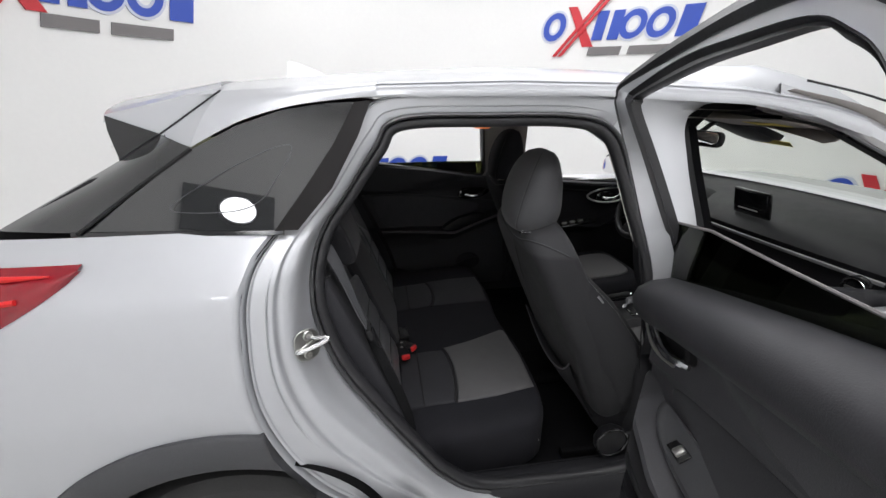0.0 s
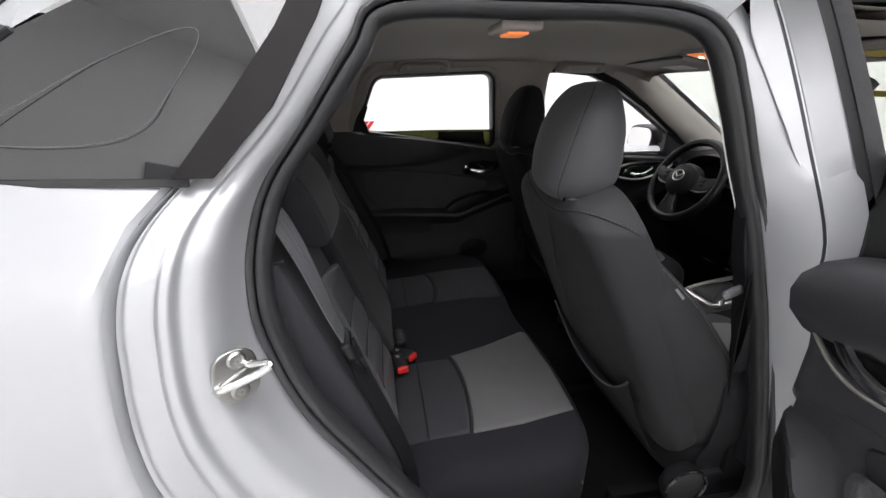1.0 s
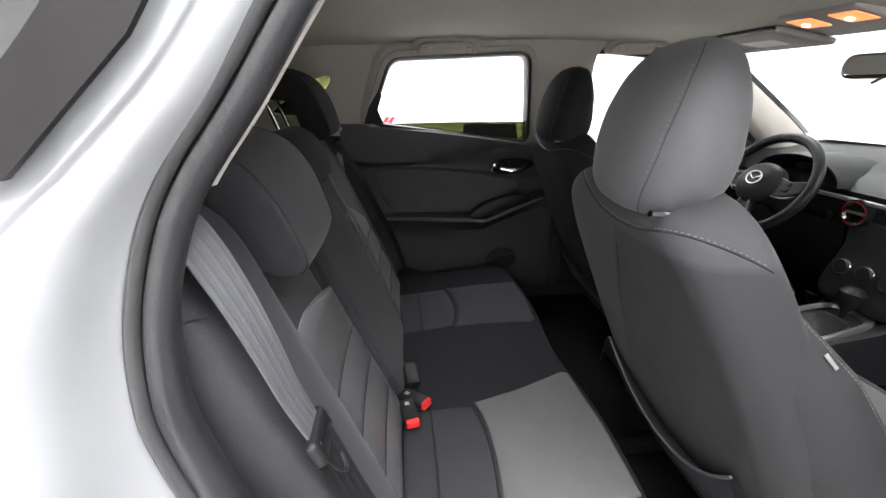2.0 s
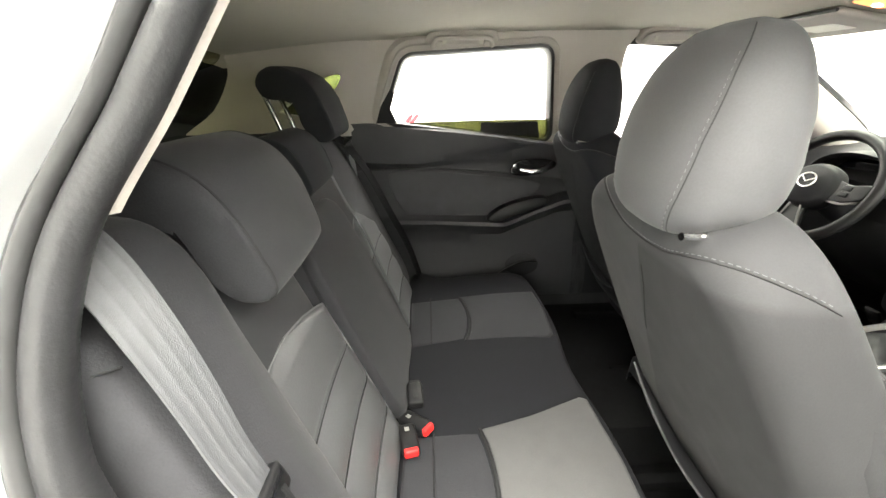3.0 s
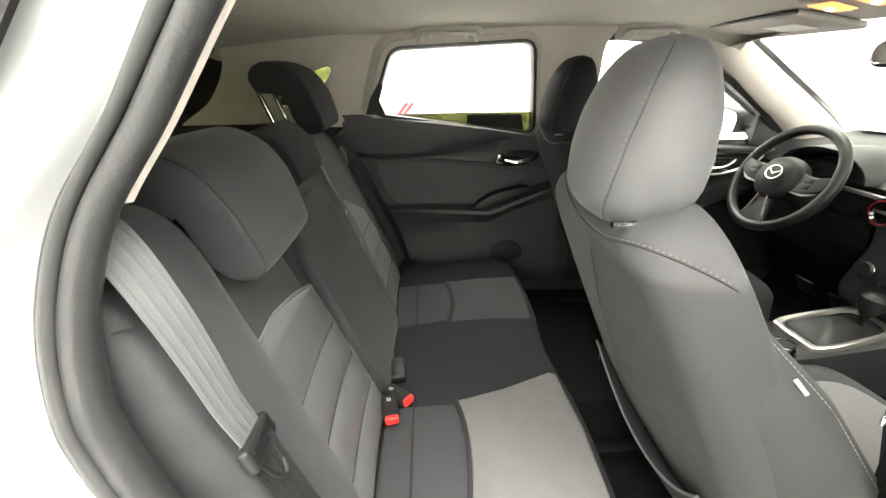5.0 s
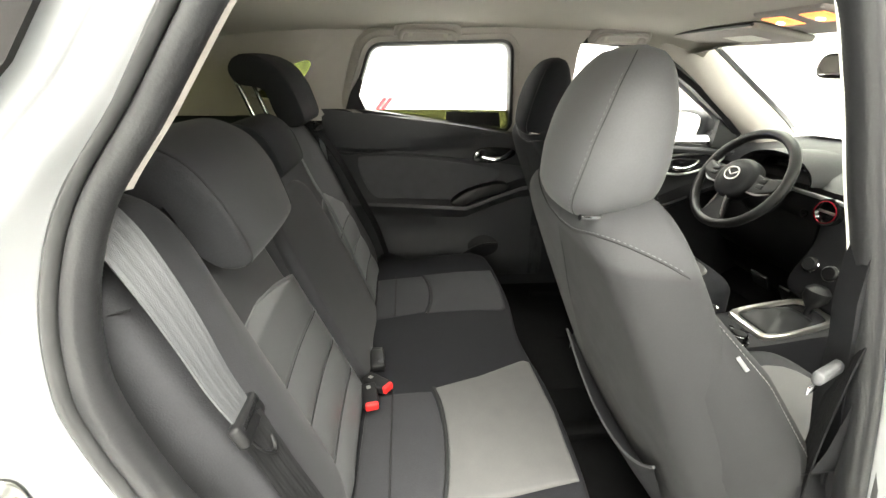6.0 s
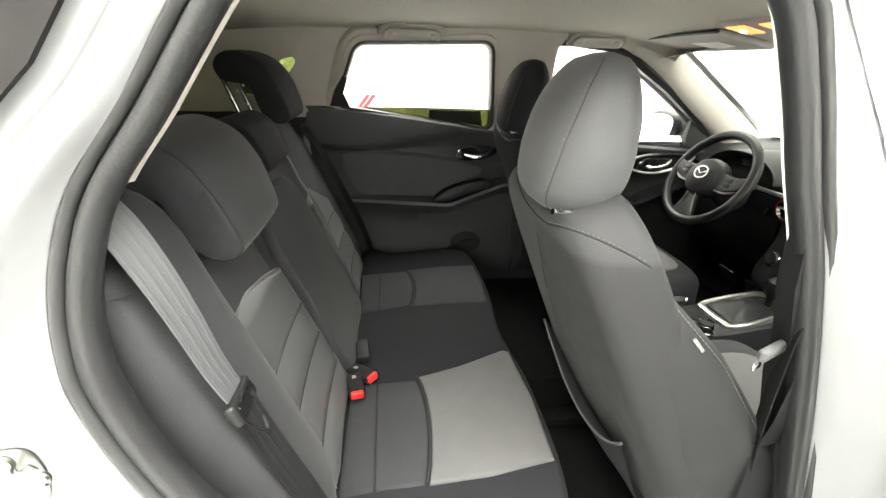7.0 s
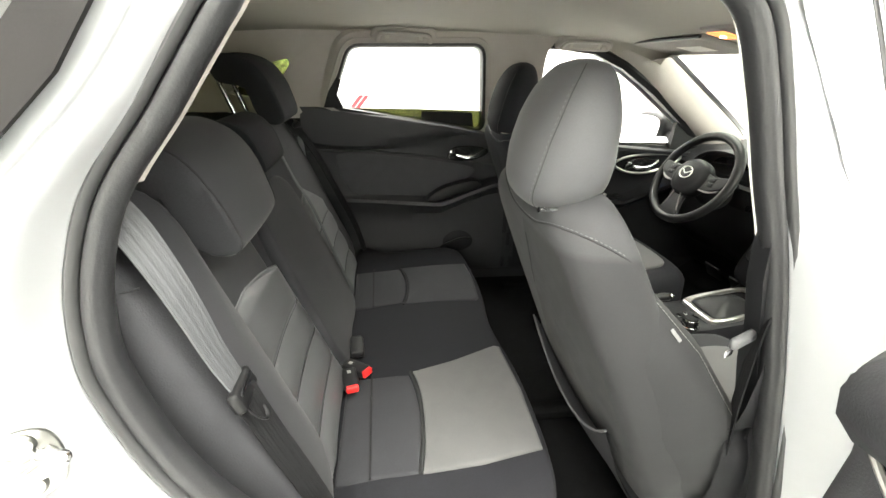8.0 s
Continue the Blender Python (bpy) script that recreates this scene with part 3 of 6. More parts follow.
for s in (1, -1):
    part("arch_cladding", arch(s), CLAD, car, "dark grey plastic wheel-arch cladding")
    part("wheel_housing", loft([[Vector((AXLE[0] + r * math.cos(radians(a * 4)), -s * y, AXLE[1] + r * math.sin(radians(a * 4)))) for a in range(-2, 48)] for r, y in ((0.385, 0.86), (0.40, 0.60), (0.05, 0.58))], False), CARPET, car)
    wheel = part("wheel", revolve([(0.2, -0.1), (0.30, -0.105), (0.325, -0.085), (0.332, 0.0), (0.325, 0.085), (0.30, 0.105), (0.2, 0.1)], 48, pose(AXLE[0], -s * 0.755, AXLE[1], 90, 0, 0)), TYRE, car, "black tyre")
    part("rim", revolve([(0.02, -0.06), (0.06, -0.07), (0.19, -0.05), (0.205, -0.08), (0.205, 0.08), (0.02, 0.08)], 40, pose(AXLE[0], -s * 0.755, AXLE[1], 90 * s, 0, 0)), SATIN_METAL, wheel)
    # rear lamp, a tapering wedge
    rows = []
    for k in range(25):
        f = k / 24
        x = -0.565 - 0.50 * f
        zt = 1.165 - 0.005 * f
        zb = lerp(1.155, 0.985, min(1.0, f * 1.7) ** 0.8)
        prof = []
        for j in range(9):
            z = lerp(zb, zt, j / 8)
            prof.append(Vector((x, s * (skin_y(x, z) - 0.012 * math.sin(math.pi * j / 8) - 0.001), z)))
        rows.append(prof)
    lamp = part("rear_lamp", loft(rows, False), REDLAMP, car, "glossy red rear lamp")
    part("lamp_bar", tube([(x, s * (skin_y(x, z) - 0.014), z) for x, z in ((-0.66, 1.115), (-0.75, 1.105), (-0.9, 1.10))], 0.006, 6), RED, lamp)
    part("lamp_bar", tube([(x, s * (skin_y(x, z) - 0.0135), z) for x, z in ((-0.61, 1.152), (-0.68, 1.150), (-0.76, 1.149), (-0.95, 1.148))], [0.002, 0.006, 0.008, 0.008], 6), RED, lamp)
    part("lamp_bar", tube([(x, s * (skin_y(x, z) - 0.0135), z) for x, z in ((-0.695, 1.075), (-0.78, 1.073), (-0.95, 1.072))], 0.005, 6), RED, lamp)

ROOFZ = [(-0.75, 1.455), (-0.5, 1.492), (-0.33, 1.511), (0.0, 1.535), (0.3, 1.549), (0.6, 1.546), (0.9, 1.532), (1.08, 1.518), (1.2, 1.50), (1.34, 1.465)]
RAILZ = [(-0.75, 1.42), (-0.5, 1.45), (-0.33, 1.47), (0.0, 1.488), (0.3, 1.496), (0.6, 1.492), (0.9, 1.478), (1.08, 1.458), (1.2, 1.44), (1.34, 1.405)]
ROOFHALF = [(-0.75, 0.52), (-0.5, 0.575), (-0.33, 0.61), (0.0, 0.645), (0.6, 0.655), (0.9, 0.645), (1.2, 0.62)]


def roof_shell():
    rows = []
    for k in range(48):
        x = -0.42 + 1.76 * k / 47
        zc, ze, hw = interp(x, ROOFZ), interp(x, RAILZ), interp(x, ROOFHALF)
        row = []
        for j in range(41):
            u = -1 + 2 * j / 40
            z = ze + (zc - ze) * (1 - abs(u) ** 3.2)
            row.append(Vector((x, hw * u, z)))
        rows.append(row)
    return loft(rows, False)


low_line = catmull([Vector(q) for q in ((0.815, -0.700, 1.10), (0.80, -0.688, 1.17), (0.782, -0.668, 1.25), (0.770, -0.650, 1.32), (0.772, -0.620, 1.395), (0.82, -0.598, 1.440), (0.95, -0.596, 1.450), (1.12, -0.594, 1.436))], 5, False)
high_line = catmull([Vector(q) for q in ((0.740, -0.785, 1.08), (0.698, -0.713, 1.185), (0.676, -0.688, 1.245), (0.651, -0.662, 1.31), (0.608, -0.642, 1.40), (0.62, -0.655, 1.458), (0.90, -0.668, 1.450), (1.12, -0.655, 1.416))], 5, False)
part("pillar_corner", loft([[lerp(a, b, f) + Vector((0, -0.010 * math.sin(math.pi * f), 0)) for a, b in zip(low_line, high_line)] for f in [k / 6 for k in range(7)]], False), PAINT, car, "silver-white pillar corner under the roof rail")
part("roof", roof_shell(), PAINT, car, "silver-white roof skin")
for s in (1, -1):
    # ditch strip and the side rail under the roof edge
    xs = [-0.02 + 1.34 * k / 50 for k in range(51)]
    part("roof_strip", loft([[Vector((x, -s * (interp(x, ROOFHALF) + d), interp(x, RAILZ) + h)) for x in xs] for d, h in ((-0.005, 0.003), (-0.002, -0.004), (0.004, -0.010), (0.010, -0.012))], False), PAINT, car, "silver-white roof ditch strip")
    part("side_rail", loft([[Vector((x, -s * (interp(x, ROOFHALF) + d), lerp(interp(x, RAILZ) - 0.012, zb, f))) for x, zb in ((x, interp(x, [(-0.36, 1.40), (-0.1, 1.455), (0.03, 1.462), (0.48, 1.464), (0.9, 1.445), (1.14, 1.41), (1.32, 1.36)])) for x in xs)] for d, f in ((0.010, 0.0), (0.02, 0.3), (0.022, 0.7), (0.02, 1.0))], False), PAINT, car)


def glass_y(z):
    return -0.757 + 0.33 * (z - 1.2)


def side_panel(outline, s, out=0.0, n=6, smooth_curve=False):
    pts = [Vector((a, b, 0)) for a, b in outline]
    if smooth_curve:
        pts = catmull(pts, n)
    front = [Vector((p.x, s * (glass_y(p.y) - out + 0.30 * max(0.0, -p.x - 0.35) ** 2), p.y)) for p in pts]
    back = [p + Vector((0, s * 0.006, 0)) for p in front]
    return loft([back, front], True, True, True)


for s in (1, -1):
    q = side_panel([(-0.205, 1.207), (-0.575, 1.214), (-0.365, 1.365), (-0.28, 1.408), (-0.19, 1.437), (-0.10, 1.450), (-0.040, 1.452), (-0.080, 1.372), (-0.142, 1.285)], s, 0.004)
    qp = part("quarter_window", q, DARKGLASS if s == 1 else CLEAR, car, "dark privacy quarter glass")
    part("window_trim", side_panel([(-0.172, 1.207), (-0.218, 1.207), (-0.156, 1.285), (-0.092, 1.372), (-0.046, 1.452), (-0.012, 1.455), (-0.042, 1.385), (-0.100, 1.285)], s, 0.010), TRIM_BLACK, car, "matt black window edge trim")
    part("belt_strip", side_panel([(-0.20, 1.198), (-0.60, 1.206), (-0.60, 1.214), (-0.20, 1.207)], s, 0.009), GLOSS_BLACK, car)
    # black corner panel beside the rear window, and the painted roof corner
    gap_line = catmull([Vector((x, s * y, z)) for x, y, z in ((-0.362, -0.703, 1.366), (-0.47, -0.724, 1.296), (-0.586, -0.741, 1.212))], 8, False)
    rear_line = catmull([Vector((x, s * y, z)) for x, y, z in ((-0.463, -0.606, 1.386), (-0.515, -0.604, 1.358), (-0.575, -0.608, 1.322), (-0.68, -0.640, 1.262), (-0.775, -0.678, 1.206))], 4, False)
    part("corner_panel", loft([[lerp(a, b, f) + Vector((-0.006, s * -0.012, 0.004)) * math.sin(math.pi * f) for a, b in zip(gap_line, rear_line)] for f in [k / 8 for k in range(9)]], False), DARKGLASS, car, "gloss black corner panel")
    part("panel_gap", tube([(-0.585, s * -0.749, 1.212), (-0.47, s * -0.722, 1.296), (-0.366, s * -0.706, 1.366)], 0.004, 6), SATIN_BLACK, car)
    top_edge = catmull([Vector((x, s * -(interp(x, ROOFHALF) - 0.004), interp(x, RAILZ) + 0.004)) for x in (-0.325, -0.25, -0.16, -0.08, 0.0)], 6, False)
    low_edge = catmull([Vector((x, s * y, z)) for x, y, z in ((-0.372, -0.698, 1.367), (-0.28, -0.692, 1.413), (-0.19, -0.684, 1.441), (-0.10, -0.680, 1.455), (0.0, -0.676, 1.464))], 6, False)
    rows = []
    for k in range(9):
        f = k / 8
        rows.append([lerp(a, b, f) + Vector((0, s * -0.012 * math.sin(math.pi * f), 0.006 * math.sin(math.pi * f))) for a, b in zip(top_edge, low_edge)])
    part("roof_corner", loft(rows, False), PAINT, car, "silver-white roof corner")
    G_ = Vector((-0.463, s * -0.606, 1.386))
    ridge = [lerp(rows[0][0], G_, k / 8) for k in range(9)]
    part("roof_corner_tip", loft([[lerp(rows[k][0], ridge[k], f) for k in range(9)] for f in (0, 0.33, 0.66, 1)], False), PAINT, car, "silver-white corner tip")
    part("tip_gap", tube([rows[0][0], G_, Vector((-0.556, s * -0.604, 1.333))], 0.003, 6), SATIN_BLACK, car)
    part("fine_line", tube(catmull([Vector((x, s * (glass_y(z) - 0.0045 + 0.30 * max(0.0, -x - 0.35) ** 2), z)) for x, z in ((-0.41, 1.260), (-0.34, 1.304), (-0.27, 1.340), (-0.197, 1.369), (-0.176, 1.360), (-0.21, 1.305), (-0.245, 1.263), (-0.30, 1.246), (-0.39, 1.247))], 5), 0.0006, 5, True), LEATHER_GREY, qp, "pale moulded outline in the glass")
    # spoiler at the back of the roof
    secs = ((0.0, ((-0.40, 1.505), (-0.66, 1.468), (-0.665, 1.462), (-0.56, 1.455), (-0.42, 1.47))), (0.40, ((-0.375, 1.500), (-0.625, 1.454), (-0.63, 1.446), (-0.53, 1.43), (-0.40, 1.45))), (0.55, ((-0.34, 1.492), (-0.585, 1.436), (-0.59, 1.424), (-0.49, 1.40), (-0.38, 1.43))), (0.60, ((-0.325, 1.481), (-0.566, 1.427), (-0.57, 1.412), (-0.465, 1.386), (-0.36, 1.43))))
    spoiler = part("spoiler", loft([[Vector((x, -s * y, z)) for x, z in prof] for y, prof in secs], True, False, True), PAINT, car, "silver-white roof spoiler")
    part("fin", loft([[Vector((x, s * (-0.60 + d), z)) for x, z in ((-0.564, 1.425), (-0.566, 1.395), (-0.557, 1.331), (-0.51, 1.357), (-0.463, 1.386))] for d in (0.03, -0.003)], True, True, True), GLOSS_BLACK, spoiler, "gloss black spoiler end")
part("shark_fin_aerial", loft([[Vector((x, w * t, z)) for x, w, z in ((-0.30, 0.03, 1.515), (-0.26, 0.032, 1.52), (-0.16, 0.02, 1.528), (-0.20, 0.012, 1.55), (-0.27, 0.009, 1.575), (-0.29, 0.006, 1.577))] for t in (-1, -0.4, 0.4, 1)], True, True, True), PAINT, car, "small white shark-fin aerial")


# tailgate with its window
def ring_pts(pts, n=5):
    return catmull([Vector(p) for p in pts], n)


gate_out = ring_pts([(-0.53, -0.56, 1.40), (-0.50, 0.0, 1.425), (-0.53, 0.56, 1.40), (-0.525, 0.60, 1.30), (-0.60, 0.615, 1.195), (-0.72, 0.615, 1.115), (-0.86, 0.0, 1.065), (-0.72, -0.615, 1.115), (-0.60, -0.615, 1.195), (-0.525, -0.60, 1.30)])
gate_in = ring_pts([(-0.64, -0.47, 1.372), (-0.61, 0.0, 1.395), (-0.64, 0.47, 1.372), (-0.665, 0.505, 1.29), (-0.745, 0.505, 1.205), (-0.86, 0.45, 1.15), (-0.93, 0.0, 1.125), (-0.86, -0.45, 1.15), (-0.745, -0.505, 1.205), (-0.665, -0.505, 1.29)])
for q in gate_out + gate_in:
    q.x += 0.10 if q.y < -0.2 else 0.0
tailgate = part("tailgate_trim", loft([[p + Vector((-0.02, 0.02 * (1 if p.y > 0 else -1), 0)) for p in gate_out], gate_out, [lerp(a, b, 0.5) + Vector((0.02, 0, 0.01)) for a, b in zip(gate_out, gate_in)], [p + Vector((0.02, 0, 0.01)) for p in gate_in], gate_in]), SATIN_BLACK, car, "black tailgate window surround")
glass_rows = []
for x, y, z in ((-0.49, 0.600, 1.400), (-0.515, 0.602, 1.358), (-0.575, 0.606, 1.322), (-0.68, 0.638, 1.262), (-0.775, 0.676, 1.206), (-0.90, 0.69, 1.12), (-0.965, 0.69, 1.088)):
    glass_rows.append([Vector((x - 0.10 * (1 - (k / 12 - 1) ** 2), y * (k / 12 - 1), z)) for k in range(25)])
part("rear_window", loft(glass_rows, False), TINT, tailgate, "green-tinted rear window")
part("tailgate_skin", loft([[Vector((x, y, z)) for y in [-0.72 + 1.44 * k / 20 for k in range(21)]] for x, z in ((-0.97, 1.09), (-1.06, 1.0), (-1.12, 0.8), (-1.12, 0.45), (-1.0, 0.3))], False), PAINT, car)

# ---- the cabin's lining ----
LINERZ = [(-0.6, 1.375), (-0.3, 1.405), (0.0, 1.425), (0.4, 1.435), (0.8, 1.432), (1.05, 1.425), (1.2, 1.408), (1.32, 1.385)]


def headliner():
    rows = []
    for k in range(40):
        x = -0.60 + 1.90 * k / 39
        zc = interp(x, LINERZ)
        row = []
        for j in range(49):
            u = -1 + 2 * j / 48
            hw = interp(x, [(-0.6, 0.56), (-0.2, 0.63), (0.1, 0.638), (0.9, 0.63), (1.2, 0.60)])
            z = zc - 0.028 * abs(u) ** 4 - (0.03 * max(0.0, (u - 0.9) / 0.1) ** 2)
            row.append(Vector((x, hw * u * (1.0 if u > 0 else 0.985), z + (0.008 * max(0.0, (-u - 0.9) / 0.1)))))
        rows.append(row)
    top = [[p + Vector((0, 0, 0.02)) for p in r] for r in rows]
    bm = loft(rows, False)
    return joined(bm, loft(top, False))


part("headliner", headliner(), LINER, car, "warm grey fabric headliner")
part("floor_pan", loft([[Vector((x, y, z)) for x in (-1.05, -0.45, -0.05, 0.1, 0.5, 0.8, 1.2, 1.75, 2.0)] for y, z in ((-0.70, 0.40), (-0.66, 0.33), (-0.6, 0.31), (-0.16, 0.31), (-0.12, 0.40), (0.12, 0.40), (0.16, 0.31), (0.6, 0.31), (0.66, 0.33), (0.70, 0.40))], False), CARPET, car, "black carpeted cabin floor")
part("underbody", rbox(3.0, 1.55, 0.03, 0.01, 2, pose(0.55, 0, 0.27)), CARPET, car)
for s in (1, -1):
    part("sill", loft([[Vector((x, s * y, z)) for x in (0.0, 0.3, 0.6, 0.9, 2.0)] for y, z in ((0.66, 0.33), (0.69, 0.395), (0.74, 0.40), (0.80, 0.36), (0.83, 0.26))], False), PLASTIC, car, "black plastic door sill")

# left inner side: window outlines as x, z with the glass leaning inwards
WIN_Y = lambda z: 0.66 - 0.30 * (z - 1.1)
WL = [(-0.045, 1.137), (0.042, 1.346), (0.535, 1.366), (0.578, 1.052)]


def grow(outline, d):
    c = (sum(p[0] for p in outline) / len(outline), sum(p[1] for p in outline) / len(outline))
    out = []
    n = len(outline)
    for i, p in enumerate(outline):
        a, b = outline[i - 1], outline[(i + 1) % n]
        t = Vector((b[0] - a[0], b[1] - a[1])).normalized()
        nr = Vector((t.y, -t.x))
        if nr.dot(Vector((p[0] - c[0], p[1] - c[1]))) < 0:
            nr = -nr
        out.append((p[0] + nr.x * d, p[1] + nr.y * d))
    return out


def win_ring(outline, y, d=0.0):
    return [Vector((a, y(b) + d, b)) for a, b in outline]


left_door = thing("rear_door", "closed left rear door with black trim and lowered window", "car door", "rear doors", (0.3, 0.75, 0.35))
L0 = Matrix.Translation((-0.3, -0.75, -0.35))
WL = rpoly(WL, 0.036, 6, 8)
W1 = grow(WL, 0.004)
W2 = grow(WL, 0.014)
part("window_channel", moved(loft([win_ring(WL, WIN_Y, 0.05), win_ring(WL, WIN_Y, 0.0), win_ring(W1, WIN_Y, -0.006), win_ring(W2, WIN_Y, -0.004)]), L0), RUBBER, left_door, "black rubber window channel")
part("window_frame", moved(loft([win_ring(W2, WIN_Y, -0.004), win_ring(grow(WL, 0.016), WIN_Y, -0.010), win_ring(grow(WL, 0.030), WIN_Y, -0.012), win_ring(grow(WL, 0.036), WIN_Y, -0.004), win_ring(grow(WL, 0.05), WIN_Y, 0.0), win_ring(grow(WL, 0.066), WIN_Y, 0.02)]), L0), PILLAR, left_door, "grey painted window frame")
part("window_pane", moved(loft([[Vector((x, WIN_Y(z) + d, z)) for x, z in ((-0.02, 1.128), (0.07, 1.128), (0.30, 1.130), (0.572, 1.128), (0.59, 1.04), (0.4, 1.07), (0.2, 1.095), (0.0, 1.122))] for d in (0.018, 0.022)], True, True, True), L0), TINT, left_door, "green-tinted window pane almost fully lowered")
part("glass_sticker", moved(loft([[Vector((x, WIN_Y(z) + d, z)) for x, z in ((0.315, 1.122), (0.53, 1.120), (0.545, 1.06), (0.315, 1.085))] for d in (0.014, 0.016)], True, True, True), L0), SATIN_BLACK, left_door, "black rectangular sticker on the glass")
part("corner_fillet", moved(loft([[Vector((x, WIN_Y(z) + d, z)) for x, z in ((-0.075, 1.13), (-0.052, 1.19), (-0.015, 1.245), (0.0, 1.235), (-0.02, 1.18), (0.0, 1.13))] for d in (-0.012, 0.01)], True, True, True), L0), SATIN_BLACK, left_door)


def belt_z(x):
    return interp(x, [(-0.2, 1.14), (-0.05, 1.125), (0.2, 1.098), (0.4, 1.073), (0.58, 1.043), (0.75, 1.03)])


def door_panel(x0, x1, s, belt, n=48):
    """The moulded trim of a door as sections along it; s is the side (+1 the left)."""
    rows = []
    for k in range(n + 1):
        x = lerp(x0, x1, k / n)
        b = belt(x)
        v = lerp(-0.17, 0.70, k / n)
        sw = min(interp(v, [(-0.2, 0.985), (-0.05, 0.970), (0.064, 0.968), (0.2, 0.982), (0.3, 1.005), (0.457, 1.035), (0.7, 1.03)]), b - 0.012)
        it = interp(v, [(-0.2, 0.945), (0.085, 0.953), (0.26, 0.937), (0.42, 0.918), (0.7, 0.875)])
        ar = interp(v, [(-0.2, 0.750), (0.1, 0.744), (0.36, 0.735), (0.46, 0.782), (0.57, 0.825), (0.7, 0.84)])
        out = interp(v, [(-0.2, 0.0), (-0.05, 0.008), (0.1, 0.022), (0.3, 0.045), (0.42, 0.062), (0.6, 0.06), (0.7, 0.04)])
        mid = (sw + it) / 2
        sec = [(b + 0.002, 0.672), (b, 0.652), (b - 0.006, 0.643), (b - 0.02, 0.643), (lerp(b, sw, 0.6), 0.648), (sw + 0.008, 0.655), (sw - 0.003, 0.668), (mid, 0.676), (it + 0.006, 0.674), (it - 0.002, 0.684),
               (lerp(it, ar, 0.3), 0.690), (lerp(it, ar, 0.7), 0.690), (ar + 0.014, 0.686), (ar + 0.003, 0.684 - out * 0.6), (ar - 0.002, 0.680 - out), (ar - 0.016, 0.676 - out), (ar - 0.035, 0.682 - out * 0.7), (ar - 0.07, 0.688), (0.62, 0.690), (0.56, 0.684), (0.50, 0.668), (0.44, 0.664), (0.37, 0.680), (0.35, 0.72)]
        rows.append([Vector((x, s * y, z)) for z, y in sec])
    return loft(rows, False)


def soft_insert(x0, x1, s, y=0.684):
    f = lambda v: lerp(x0, x1, (v + 0.07) / 0.63)
    out = catmull([Vector((f(a), b, 0)) for a, b in ((0.03, 0.762), (0.15, 0.758), (0.34, 0.750), (0.40, 0.765), (0.46, 0.800), (0.535, 0.838), (0.56, 0.86), (0.545, 0.885), (0.42, 0.908), (0.26, 0.928), (0.10, 0.942), (-0.03, 0.940), (-0.05, 0.92), (-0.035, 0.85), (-0.005, 0.79))], 5)
    base = basis((0, s * y, 0), (1, 0, 0), (0, 0, 1))
    return pad([(p.x, p.y) for p in out], 0.012, base if s > 0 else base @ Matrix.Diagonal((1, 1, -1, 1)), 0.007, 0.004)


def door_handle(parent, x, y, z, s, T, nx=1):
    """Inside release: a dark cup with a bright pull."""
    cup = part("handle_cup", moved(pad([(p.x, p.y) for p in catmull([Vector(q) for q in ((-0.085, -0.018, 0), (-0.06, 0.022, 0), (0.02, 0.03, 0), (0.085, 0.02, 0), (0.09, -0.004, 0), (0.03, -0.03, 0), (-0.05, -0.034, 0))], 4)], 0.012, basis((x, y, z), (nx, 0, 0), (0, 0, 1)) if s * nx < 0 else basis((x, y, z), (nx, 0, 0), (0, 0, 1)) @ Matrix.Diagonal((1, 1, -1, 1)), 0.005, -0.006), T), GLOSS_BLACK, parent)
    part("pull", moved(tube(catmull([Vector((x + nx * a, y - s * b, z + c)) for a, b, c in ((-0.055, 0.006, -0.004), (-0.03, 0.010, -0.012), (0.0, 0.018, -0.016), (0.035, 0.020, -0.010), (0.065, 0.016, 0.006), (0.082, 0.008, 0.02))], 4, False), [0.004 + 0.0032 * math.sin(math.pi * min(1, i / 20)) for i in range(21)], 8, False, 1.3), T), CHROME, cup, "bright chrome pull")
    part("lock_tab", moved(rbox(0.02, 0.010, 0.018, 0.004, 2, Matrix.Translation((x - nx * 0.066, y - s * 0.008, z + 0.004))), T), CHROME, cup)


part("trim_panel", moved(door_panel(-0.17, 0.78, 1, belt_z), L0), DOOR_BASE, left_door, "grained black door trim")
part("soft_insert", moved(soft_insert(-0.07, 0.56, 1), L0), DOOR_CLOTH_LIT, left_door, "charcoal padded insert")
door_handle(left_door, 0.515, 0.662, 0.953, 1, L0)
part("speaker_grille", moved(revolve([(0.01, 0.012), (0.06, 0.010), (0.075, 0.004), (0.08, 0)], 32, pose(0.50, 0.678, 0.50, 90, 0, 0)), L0), PLASTIC, left_door)
part("armrest_pull", moved(pad([(p.x, p.y) for p in catmull([Vector(q) for q in ((0.34, 0.752, 0), (0.41, 0.803, 0), (0.53, 0.836, 0), (0.58, 0.832, 0), (0.575, 0.805, 0), (0.46, 0.765, 0), (0.38, 0.738, 0))], 4)], 0.05, basis((0, 0.625, 0), (1, 0, 0), (0, 0, 1)), 0.012, 0.004), L0), SATIN_BLACK, left_door)
part("map_pocket", moved(tube(catmull([Vector(q) for q in ((0.38, 0.655, 0.48), (0.44, 0.655, 0.52), (0.50, 0.655, 0.545), (0.56, 0.66, 0.545))], 4, False), 0.006, 6), L0), SATIN_BLACK, left_door)

